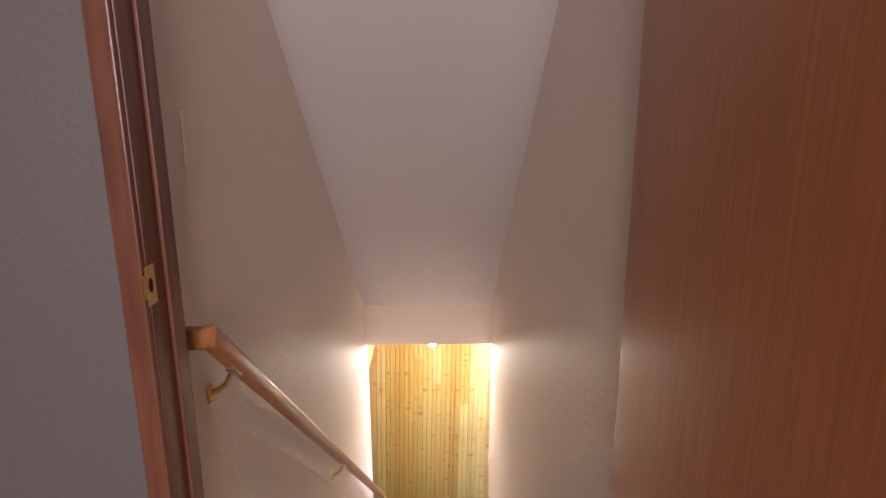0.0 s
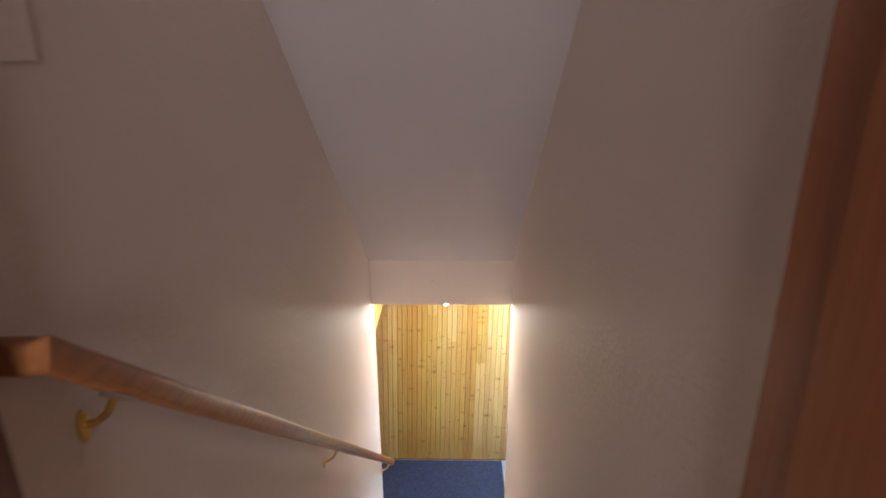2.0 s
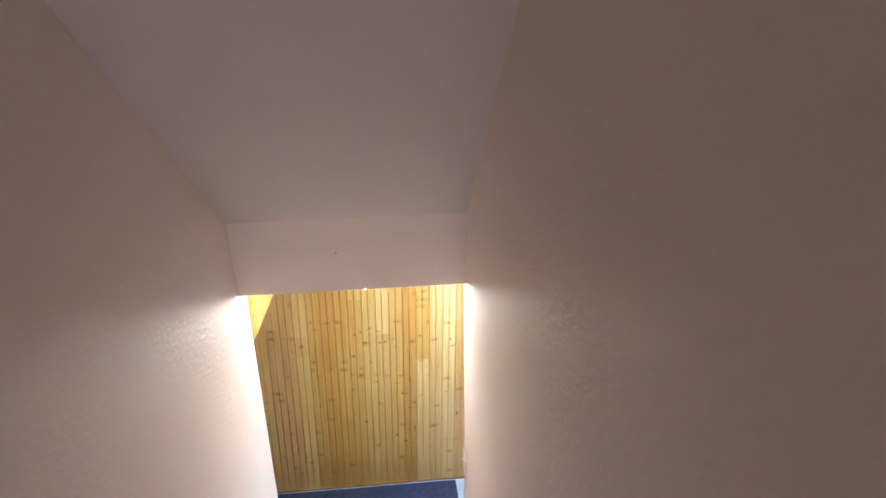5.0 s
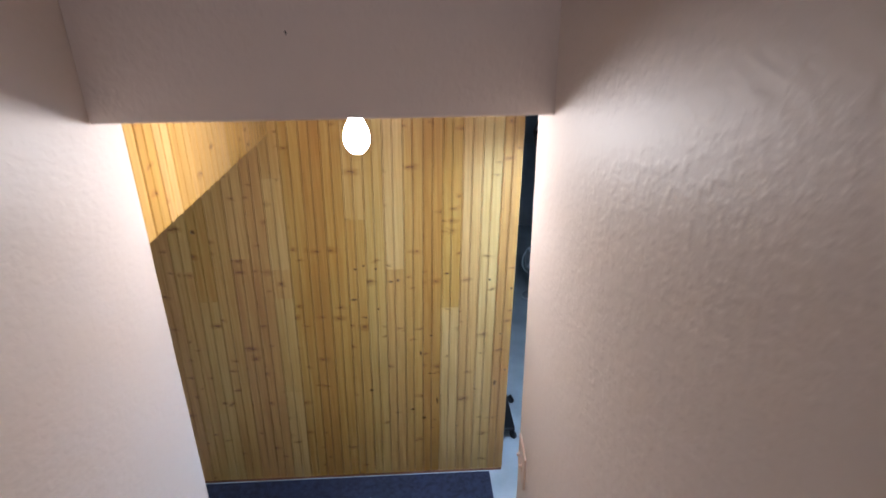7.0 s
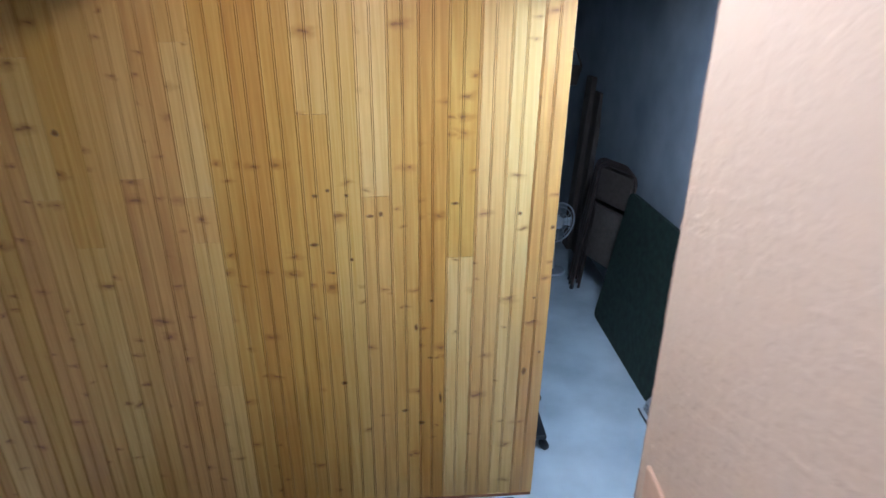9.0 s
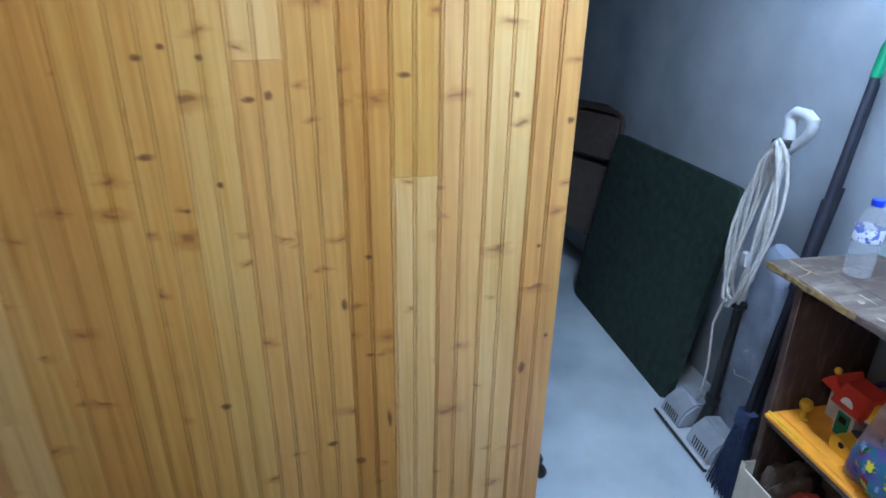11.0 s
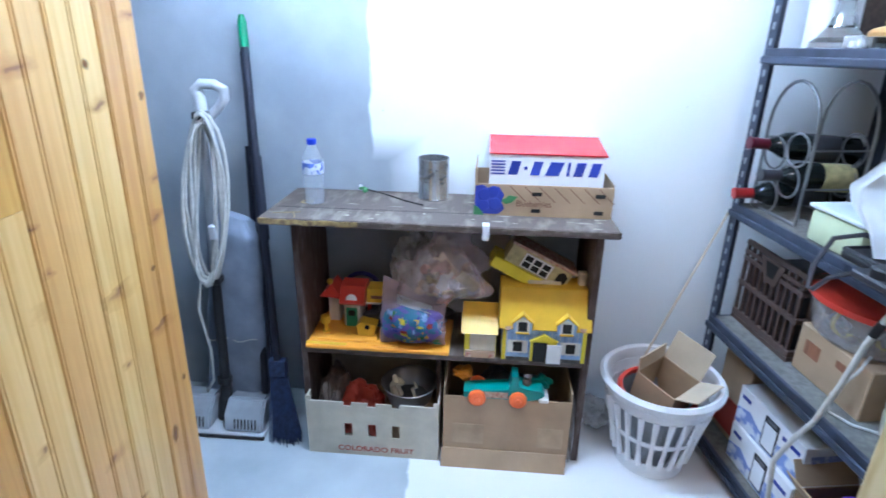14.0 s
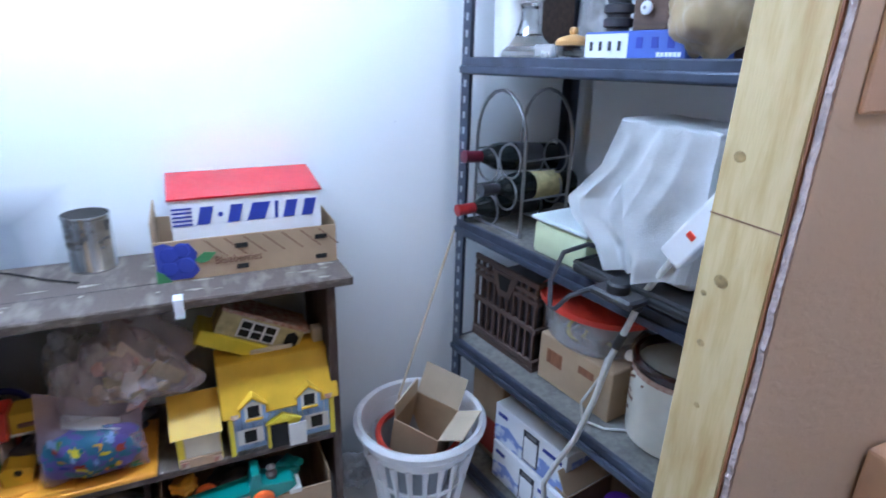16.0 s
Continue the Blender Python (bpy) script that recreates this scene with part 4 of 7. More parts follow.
lathe(bm, [(0.0001, -0.168), (0.012, -0.166), (0.024, -0.157), (0.0325, -0.142), (0.035, -0.127), (0.0325, -0.108), (0.024, -0.088), (0.016, -0.074), (0.014, -0.0605)], n=24)
part("bulb", bm, "bulb_glow", lamp, "glowing warm white bulb", True)

shop = thing("tube_light", pose(1.50, -0.37, 2.035), "hanging fluorescent tube light with a white metal hood", "lamp")
bm = B()
prism(bm, [(-0.075, -0.01), (-0.03, 0.05), (0.03, 0.05), (0.075, -0.01), (0.072, -0.012), (0.028, 0.045), (-0.028, 0.045), (-0.072, -0.012)], "y", -0.62, 0.62)
part("hood", bm, "white_metal", shop)
for xx in (-0.032, 0.032):
    bm = B()
    cyl(bm, (xx, -0.6, 0.004), (xx, 0.6, 0.004), 0.013, n=12)
    part("tube", bm, "tube_glow", shop, "glowing cool white fluorescent tube")
for yy in (-0.42, 0.40):
    bm = B()
    cyl(bm, (0, yy, 0.05), (0, yy, 0.524), 0.003, n=6)
    part("chain", bm, "grey_metal", shop)


# ---- storage: bookshelf ----
def facing(x, y, z, turn=0.0):
    """For things that face the landing: local x runs to the onlooker's right, local y away."""
    return pose(x, y, z, 0, 0, -90 + turn)


shelf = thing("bookshelf", facing(1.735, 0.02, 0), "old dark-stained two-tier wooden bookshelf with a worn top", "bookshelf")
bm = B()
prism(bm, [(-0.082, 0.0), (0.934, 0.0), (0.925, 0.318), (-0.07, 0.318)], "z", 0.789, 0.811)
bmesh.ops.bevel(bm, geom=list(bm.edges), offset=0.002, segments=1, affect="EDGES")
top = part("top", bm, "old_wood", shelf, "scuffed grey-brown plank top with pale paint marks")
rnd = random.Random(5)
n = 60
pa = []
for i in range(n + 1):
    x = -0.082 + 1.016 * i / n
    pa.append((x, -0.0012 - rnd.random() * 0.002, 0.790 + rnd.random() * 0.006, 0.806 + rnd.random() * 0.0045))
for lo, hi, finish, words in ((0, 17, "worn_edge", "chipped pale end of the front edge"), (17, n, "old_wood", "worn dark front edge")):
    bm = B()
    fa = [(bm.verts.new((x, y, z0)), bm.verts.new((x, y, z1)), bm.verts.new((x, 0.003, z1)), bm.verts.new((x, 0.003, z0))) for x, y, z0, z1 in pa[lo:hi + 1]]
    for a, b in zip(fa, fa[1:]):
        for j in range(4):
            bm.faces.new((a[j], b[j], b[(j + 1) % 4], a[(j + 1) % 4]))
    part("worn_lip", bm, finish, shelf, words)
bm = B()
prism(bm, [(-0.065, 0.108), (0.918, 0.110), (0.918, 0.112), (-0.065, 0.110)], "z", 0.8095, 0.8118)
part("seam", bm, "stain", shelf, "dark seam between the two top boards")
for nm, x0 in (("side_panel", 0.0), ("side_panel", 0.876)):
    bm = B()
    prism(bm, [(0.03, 0.0), (0.315, 0.0), (0.315, 0.7885), (0.03, 0.7885)], "x", x0, x0 + 0.022)
    bmesh.ops.bevel(bm, geom=list(bm.edges), offset=0.002, segments=1, affect="EDGES")
    part(nm, bm, "old_side", shelf, "dark brown side board")
bm = B()
box(bm, 0.0225, 0.8755, 0.025, 0.315, 0.358, 0.378, 0.002)
part("middle_shelf", bm, "old_wood", shelf)
bm = B()
box(bm, 0.425, 0.440, 0.09, 0.31, 0.0, 0.357, 0.002)
part("divider", bm, "old_side", shelf)
rnd = random.Random(71)
for k in range(26):
    cx, cy = rnd.uniform(-0.06, 0.90), rnd.choice((rnd.uniform(0.012, 0.10), rnd.uniform(0.012, 0.10), rnd.uniform(0.12, 0.29)))
    rx, ry = rnd.uniform(0.005, 0.032), rnd.uniform(0.002, 0.008)
    bm = B()
    n = 11
    prism(bm, [(cx + rx * rnd.uniform(0.5, 1.1) * math.cos(2 * math.pi * j / n), cy + ry * rnd.uniform(0.4, 1.2) * math.sin(2 * math.pi * j / n)) for j in range(n)], "z", 0.8110, 0.8115 + 0.00002 * k)
    part("paint_mark", bm, "pale_mark", shelf, "pale paint mark")
for x0, y0, x1, y1 in ((-0.055, 0.045, 0.022, 0.062), (0.0, 0.062, 0.022, 0.008)):
    bm = B()
    tube(bm, [(x0, y0, 0.8110), ((x0 + x1) / 2 + 0.003, (y0 + y1) / 2, 0.8111), (x1, y1, 0.8110)], 0.0013, 6)
    part("scratch", bm, "worn_edge", shelf, "thin yellowish scratch")
bm = B()
lathe(bm, [(0.011, 0.0), (0.0125, 0.0005), (0.018, 0.0005), (0.0195, 0.0), (0.011, 0.0)], (0.012, 0.165, 0.8111), 20)
part("ring_mark", bm, "worn_edge", shelf, "pale ring mark")
bm = B()
box(bm, 0.556, 0.575, -0.0045, -0.003, 0.772, 0.815, 0.0006)
box(bm, 0.556, 0.575, -0.003, 0.03, 0.8122, 0.8135, 0.0004)
part("tape", bm, "label_white", shelf, "strip of white tape over the front edge")

# ---- storage: metal shelving ----
UNIT = pose(1.945, -1.275, 0, 0, 0, 189)
unit = thing("metal_shelving", UNIT, "navy-grey slotted steel shelving unit with chipboard shelves", "shelving")
LX, DY = 0.98, 0.40
for px, py in ((0.0, 0.0), (LX - 0.035, 0.0), (0.0, DY - 0.035), (LX - 0.035, DY - 0.035)):
    bm = B()
    s = 1 if px == 0 else -1
    q = 1 if py == 0 else -1
    cx, cy = (px if s > 0 else px + 0.035), (py if q > 0 else py + 0.035)
    box(bm, min(cx, cx + s * 0.035), max(cx, cx + s * 0.035), min(cy, cy + q * 0.002), max(cy, cy + q * 0.002), 0.0, 1.9)
    box(bm, min(cx, cx + s * 0.002), max(cx, cx + s * 0.002), min(cy + q * 0.002, cy + q * 0.035), max(cy + q * 0.002, cy + q * 0.035), 0.0, 1.9)
    post = part("post", bm, "navy_steel", unit, "slotted steel angle post")
    bm = B()
    for k in range(46):
        zz = 0.05 + k * 0.04
        xx = cx + s * 0.018
        yy = cy - q * 0.0006
        prism(bm, [(xx - 0.004, zz), (xx + 0.004, zz), (xx + 0.0055, zz + 0.018), (xx - 0.0055, zz + 0.018)], "y", yy, yy + q * 0.0004)
        xw = cx - s * 0.0006
        yw = cy + q * 0.018
        prism(bm, [(yw - 0.004, zz), (yw + 0.004, zz), (yw + 0.0055, zz + 0.018), (yw - 0.0055, zz + 0.018)], "x", xw, xw + s * 0.0004)
    tagged(part("slot_row", bm, "grey_plastic", post, "row of pale keyhole slots"), kind="stuff")
TILT = pose(0, 0, 1.283, 0, -2.2, 0) @ Matrix.Translation((0, 0, -1.283))   # the top shelf hangs one end higher
for zt in (1.283, 0.852, 0.478, 0.075):
    lie = TILT if zt > 1 else None
    bm = B()
    box(bm, 0.004, LX - 0.004, -0.004, 0.010, zt - 0.042, zt, 0.003, seg=2)
    box(bm, 0.004, LX - 0.004, -0.012, -0.003, zt - 0.040, zt - 0.020, 0.004, seg=2)
    part("front_beam", bm, "navy_steel", unit, m=lie)
    bm = B()
    box(bm, 0.004, LX - 0.004, DY - 0.012, DY + 0.001, zt - 0.042, zt, 0.003)
    part("rear_beam", bm, "navy_steel", unit, m=lie)
    for xx in (0.004, LX - 0.016):
        bm = B()
        box(bm, xx, xx + 0.012, 0.011, DY - 0.013, zt - 0.042, zt - 0.004, 0.002)
        part("side_beam", bm, "navy_steel", unit, m=lie)
    bm = B()
    box(bm, 0.017, LX - 0.017, 0.011, DY - 0.013, zt - 0.014, zt - 0.003)
    part("deck", bm, "shelf_board", unit, "grey chipboard deck", m=lie)
Z1, Z2, Z3, Z4 = 1.2802, 0.8492, 0.4752, 0.0722


def on_unit(x, y, z, turn=0.0):
    """A pose on the shelving: x along its front from the back wall, y into its depth."""
    return UNIT @ (TILT if z > 1.2 else Matrix.Identity(4)) @ pose(x, y, z, 0, 0, turn)


# ---- on the bookshelf's top ----
TOP = 0.8116
SPRIG = (2.022, -0.152)
bottle = thing("water_bottle", pose(1.885, -0.022, TOP), "clear plastic water bottle with a blue cap", "bottle")
bm = B()
prof = [(0.0001, 0.003), (0.022, 0.002), (0.0305, 0.006)]
for k in range(7):
    z = 0.012 + k * 0.011
    prof += [(0.0312, z), (0.0292, z + 0.0055)]
prof += [(0.0312, 0.092), (0.0312, 0.132), (0.030, 0.140), (0.024, 0.158), (0.015, 0.174), (0.0118, 0.180), (0.0118, 0.186)]
lathe(bm, prof, n=28)
part("body", bm, "clear_plastic", bottle, "ribbed clear plastic body", True)
bm = B()
lathe(bm, [(0.0001, 0.005), (0.027, 0.006), (0.0275, 0.084), (0.0001, 0.085)], n=24)
part("water", bm, "water", bottle, "water in the lower half", True)
bm = B()
lathe(bm, [(0.0314, 0.096), (0.0316, 0.097), (0.0316, 0.129), (0.0314, 0.130), (0.0314, 0.096)], n=28)
part("label", bm, "label_blue", bottle, "blue and white paper label", True)
bm = B()
lathe(bm, [(0.0135, 0.182), (0.0140, 0.183), (0.0140, 0.1965), (0.0125, 0.198), (0.0001, 0.198)], n=20)
part("cap", bm, "blue_cap", bottle, "blue screw cap", True)

can = thing("tin_can", pose(1.998, -0.374, TOP), "open bare metal can with dark label remnants", "can")
bm = B()
lathe(bm, [(0.0001, 0.002), (0.047, 0.002), (0.049, 0.0), (0.0495, 0.004), (0.048, 0.006), (0.048, 0.122), (0.0497, 0.124), (0.0497, 0.129), (0.047, 0.129), (0.0465, 0.010), (0.0001, 0.008)], n=32)
part("body", bm, "tin", can, "bare dented tin", True)
rnd = random.Random(11)
for k in range(26):
    bm = B()
    a = math.pi + rnd.uniform(-1.1, 1.1)
    z = rnd.uniform(0.045, 0.112)
    wd, hh = rnd.uniform(0.005, 0.017), rnd.uniform(0.003, 0.012)
    mm = pose(0.0483 * math.cos(a), 0.0483 * math.sin(a), z, 0, 0, math.degrees(a))
    box(bm, -0.0004, 0.0005, -wd / 2, wd / 2, -hh / 2, hh / 2, m=mm)
    part("label_scrap", bm, "stain", can, "dark scrap of label")

sprig = thing("plastic_sprig", pose(SPRIG[0], SPRIG[1], TOP), "thin dark wire stem with a small pale tip", "wire")
bm = B()
tube(bm, [(0.0, 0, 0.012), (-0.035, -0.065, 0.009), (-0.082, -0.135, 0.004), (-0.122, -0.20, 0.003)], 0.0022, 6)
part("stem", bm, "dark_hole", sprig)
bm = B()
for p in ((0.0, 0, 0.010), (0.008, 0.010, 0.012), (-0.006, 0.004, 0.008), (0.003, 0.018, 0.014)):
    ball(bm, p, 0.007, 8, 6, (1.0, 1.2, 0.9))
part("tip", bm, "green_ink", sprig, "dull green clustered tip")
bm = B()
ball(bm, (0.004, 0.020, 0.020), 0.006, 8, 6)
part("bud", bm, "label_white", sprig, "small white bud")

tray = thing("fruit_tray", facing(1.842, -0.508, TOP), "open printed cardboard fruit tray on the bookshelf", "box")
t = 0.004
panels(tray, "kraft", 0, 0.396, 0, 0.20, (0.093, 0.093, 0.137, 0.10), t)
bm = B()
prism(bm, [(0.002, 0.004), (0.07, 0.004), (0.088, 0.020), (0.080, 0.040), (0.086, 0.062), (0.070, 0.086), (0.045, 0.078), (0.022, 0.090), (0.002, 0.086)], "y", -0.0012, 0.0)
part("print", bm, "royal_blue", tray, "dark blue berry print")
for x, z, r in ((0.03, 0.062, 0.02), (0.055, 0.07, 0.018), (0.06, 0.035, 0.02), (0.028, 0.03, 0.018)):
    bm = B()
    lathe(bm, [(0.0001, 0.002), (r * 0.8, 0.0016), (r, 0.0)], n=16, m=Matrix.Translation((x, -0.001, z)) @ pose(0, 0, 0, 90))
    part("berry", bm, "blue_ink", tray, "printed blue berry")
bm = B()
prism(bm, [(0.078, 0.045), (0.10, 0.062), (0.125, 0.058), (0.108, 0.040), (0.09, 0.036)], "y", -0.0022, -0.0012)
part("leaf", bm, "green_ink", tray, "printed green leaf")
bm = B()
prism(bm, [(0.0, 0.0), (0.03, 0.0), (0.016, 0.02), (0.0, 0.03)], "y", -0.0022, -0.0012)
part("leaf", bm, "green_ink", tray, "printed green leaf")
for k in range(7):
    bm = B()
    x = 0.10 + k * 0.042
    prism(bm, [(x, 0.088), (x + 0.004, 0.088), (x + 0.05, 0.045), (x + 0.046, 0.045)], "y", -0.0011, -0.0004)
    part("stripe", bm, "brown_ink", tray, "printed brown diagonal line")
for x in (0.165, 0.345):
    for z, w in ((0.062, 0.028), (0.012, 0.026)):
        bm = B()
        prism(bm, [(x, z), (x + w, z), (x + w, z + 0.011), (x, z + 0.011)], "y", -0.0016, -0.0004)
        part("hand_hole", bm, "dark_hole", tray, "dark cut-out slot")
text_part("lettering", "Blueberries", 0.026, "brown_ink", tray, pose(0.12, -0.0014, 0.030, 90), "thin brown script lettering", squeeze=0.85)

shoe = thing("shoe_box", facing(1.868, -0.549, TOP + 0.0045), "white and blue shoe box with a shiny red lid", "box")
bm = B()
prism(bm, [(0, 0), (0.17, 0), (0.17, 0.1885), (0, 0.1695)], "x", 0, 0.327)
part("body", bm, "white_card", shoe)
bm = B()
prism(bm, [(-0.003, 0.170), (0.176, 0.190), (0.176, 0.1945), (-0.003, 0.1745)], "x", -0.003, 0.331)
box(bm, -0.003, 0.331, 0.172, 0.1765, 0.15, 0.1895)
part("lid", bm, "red_card", shoe, "shiny dented red cardboard lid")
for k in range(5):
    bm = B()
    box(bm, 0.004, 0.044, -0.0012, 0.0002, 0.112 + k * 0.009, 0.1163 + k * 0.009)
    part("bar", bm, "blue_ink", shoe, "printed blue bar")


for x, w in ((0.052, 0.038), (0.116, 0.036), (0.158, 0.054), (0.219, 0.011), (0.238, 0.036), (0.281, 0.036)):
    bm = B()
    prism(bm, [(x, 0.112), (x + w * 0.72, 0.112), (x + w, 0.152), (x + w * 0.28, 0.152)], "y", -0.0012, 0.0002)
    part("print_block", bm, "blue_ink", shoe, "bold blue printed block")
bm = B()
lathe(bm, [(0.0001, 0.001), (0.0055, 0.001), (0.0056, 0.0)], n=12, m=Matrix.Translation((0.103, -0.0003, 0.132)) @ pose(0, 0, 0, 90))
part("dot", bm, "blue_ink", shoe, "printed blue dot")

# ---- on the middle shelf ----
MID = 0.3785
station = thing("toy_station", facing(1.752, 0.0, MID), "plastic toy village station on an orange base", "toy")
bm = B()
box(bm, 0, 0.45, 0.0, 0.215, 0, 0.013, 0.004, seg=2)
box(bm, 0.012, 0.22, 0.03, 0.21, 0.012, 0.021, 0.003)
box(bm, 0.19, 0.29, 0.01, 0.05, 0.012, 0.018, 0.003)
part("base", bm, "orange_plastic", station, "moulded orange base plate", False)
bm = B()
box(bm, 0.0, 0.13, 0.006, 0.016, 0.012, 0.020, 0.003)
part("kerb", bm, "yellow_plastic", station, "raised yellow kerb")
bm = B()
box(bm, 0.038, 0.075, 0.15, 0.205, 0.02, 0.118, 0.002)
part("booth", bm, "toy_white", station, "white booth wall")
bm = B()
prism(bm, [(0.018, 0.118), (0.09, 0.110), (0.085, 0.125), (0.056, 0.162), (0.03, 0.135)], "y", 0.13, 0.21)
part("booth_roof", bm, "red_plastic", station, "red booth roof")
bm = B()
ball(bm, (0.05, 0.14, 0.168), 0.010, 10, 8)
part("chimney_knob", bm, "yellow_plastic", station, "yellow knob")
bm = B()
box(bm, 0.098, 0.150, 0.118, 0.20, 0.02, 0.105, 0.002)
part("house_wall", bm, "toy_white", station, "white house wall")
bm = B()
box(bm, 0.104, 0.142, 0.115, 0.1185, 0.02, 0.088, 0.001)
part("green_door", bm, "toy_green", station, "green door")
bm = B()
box(bm, 0.112, 0.134, 0.1135, 0.1155, 0.06, 0.080, 0.001)
part("door_window", bm, "dark_hole", station, "dark door window")
bm = B()
prism(bm, [(0.112, 0.10), (0.10, 0.112), (0.135, 0.158), (0.19, 0.162), (0.205, 0.115), (0.2, 0.10)], "x", 0.086, 0.168)
part("house_roof", bm, "red_plastic", station, "red house roof")
bm = B()
prism(bm, [(0.126 + 0.018 * math.cos(a * math.pi / 10), 0.120 + 0.022 * math.sin(a * math.pi / 10)) for a in range(11)], "y", 0.1065, 0.1085)
part("clock_sign", bm, "label_white", station, "white rounded sign")
bm = B()
box(bm, 0.168, 0.245, 0.15, 0.21, 0.02, 0.10, 0.002)
part("back_wall", bm, "red_plastic", station, "red back wall")
bm = B()
box(bm, 0.165, 0.25, 0.125, 0.21, 0.100, 0.106, 0.001)
part("ledge", bm, "toy_white", station, "white ledge")
bm = B()
prism(bm, [(0.128, 0.106), (0.14, 0.148), (0.2, 0.148), (0.2, 0.106)], "x", 0.170, 0.245)
part("sign_roof", bm, "yellow_plastic", station, "yellow sign board")
bm = B()
box(bm, 0.185, 0.23, 0.1295, 0.1335, 0.118, 0.128)
part("sign_mark", bm, "brown_ink", station, "brown scribble on the sign")
bm = B()
prism(bm, [(0.155, 0.02), (0.205, 0.02), (0.215, 0.058), (0.165, 0.068), (0.150, 0.055)], "y", 0.06, 0.112)
part("yellow_hut", bm, "yellow_plastic", station, "yellow leaning hut")
bm = B()
lathe(bm, [(0.0001, 0.001), (0.008, 0.001), (0.008, 0.0)], n=12, m=Matrix.Translation((0.185, 0.0595, 0.052)) @ pose(0, 0, 0, 90))
part("hut_hole", bm, "dark_hole", station, "round dark hole")
bm = B()
cyl(bm, (0.048, 0.075, 0.02), (0.048, 0.075, 0.06), 0.007, 0.005, 10)
cyl(bm, (0.048, 0.075, 0.02), (0.048, 0.075, 0.026), 0.013, n=12)
lathe(bm, [(0.0001, 0.0), (0.014, 0.002), (0.017, 0.014), (0.014, 0.026), (0.0001, 0.03)], (0.048, 0.075, 0.052), 12)
part("lamp_post", bm, "yellow_plastic", station, "yellow toy street lamp", True)
bm = B()
tube(bm, [(0.135 + 0.055 * math.cos(a), 0.235, 0.115 + 0.045 * math.sin(a)) for a in [math.pi * k / 8 for k in range(9)]], 0.008, 8)
part("arch", bm, "royal_blue", station, "blue plastic arch", True)


def crumpled(name, m, sx, sy, sz, material, label, category, seed, amp=0.2, neck=None, sq=0.0, shape_only=False):
    rnd2 = random.Random(seed)
    ox = rnd2.uniform(0, 50)
    bm = B()
    bmesh.ops.create_icosphere(bm, subdivisions=5, radius=1.0)
    for vtx in bm.verts:
        p = vtx.co.copy()
        k = 1 + amp * noise.noise(p * 1.7 + Vector((ox, 3, 7))) + amp * 0.55 * (abs(noise.noise(p * 3.0 + Vector((ox, 9, 2)))) - 0.2) + amp * 0.22 * (0.25 - abs(noise.noise(p * 8 + Vector((1, ox, 4)))))
        if sq:
            k *= 1 + sq * ((abs(p.x) ** 6 + abs(p.y) ** 6 + abs(p.z) ** 6) ** (-1 / 6) - 1)
        q = Vector((p.x * sx * k, p.y * sy * k, (p.z * k + 1.0) * sz))
        q.z = max(q.z, 0.0)
        if neck and q.z > neck[0]:
            f = (q.z - neck[0]) / max(1e-4, 2 * sz - neck[0])
            g = 1 - neck[1] * min(1, f * 1.5)
            q.x, q.y = q.x * g, q.y * g
        vtx.co = q
    if shape_only:
        return bm
    return solid(name, bm, material, label, category, smooth=True, m=m)


station_bag = thing("printed_bag", facing(1.750, -0.228, MID + 0.0225), "clear zip bag with blue and yellow printed toys", "bag")


def bag_front(u, v2):
    """The slack front of the bag: bulging low, slumped to the back at the top."""
    x = 0.004 + 0.205 * u + (0.012 * (0.5 - u)) * v2 + 0.006 * noise.noise(Vector((v2 * 4, u * 3, 8)))
    z = (0.205 - 0.075 * u) * v2
    y = 0.030 - 0.034 * math.sin(math.pi * min(1.0, v2 * 1.25)) * math.sin(math.pi * u) ** 0.6 + 0.05 * v2 * v2 + 0.007 * noise.noise(Vector((u * 6, v2 * 6, 9)))
    return x, y, z


def draped(name, u0, u1, v0, v1, lift, material, label, nu=14, nv=12, wob=0.0):
    bm = B()
    grid_v = []
    for i in range(nu + 1):
        row = []
        for j in range(nv + 1):
            u, v2 = u0 + (u1 - u0) * i / nu, v0 + (v1 - v0) * j / nv
            if wob:
                du, dv = i / nu - 0.5, j / nv - 0.5
                g = 1 / max(1.0, (du * du + dv * dv) ** 0.5 * 2.2) + wob * noise.noise(Vector((du * 5 + u0 * 31, dv * 5, v0 * 17)))
                u, v2 = (u0 + u1) / 2 + (u1 - u0) * du * g, (v0 + v1) / 2 + (v1 - v0) * dv * g
            x, y, z = bag_front(u, v2)
            row.append(bm.verts.new((x, y - lift, z)))
        grid_v.append(row)
    for i in range(nu):
        for j in range(nv):
            bm.faces.new((grid_v[i][j], grid_v[i + 1][j], grid_v[i + 1][j + 1], grid_v[i][j + 1]))
    bmesh.ops.solidify(bm, geom=list(bm.faces), thickness=0.0006)
    return part(name, bm, material, station_bag, label, True)


draped("film", 0.0, 1.0, 0.0, 1.0, 0.0, "pink_film", "slack pinkish clear film", 26, 22)
bm = crumpled("filling", Matrix.Identity(4), 0.088, 0.026, 0.058, "bag_print", "", "", 61, 0.25, sq=0.5, shape_only=True)
bmesh.ops.translate(bm, vec=(0.108, 0.052, 0.0), verts=bm.verts)
part("filling", bm, "bag_print", station_bag, "blue and purple toy filling", True)
draped("print_field", 0.04, 0.97, 0.02, 0.74, 0.0025, "bag_print", "blue and purple printed field", 20, 16, 0.25)
rnd = random.Random(27)
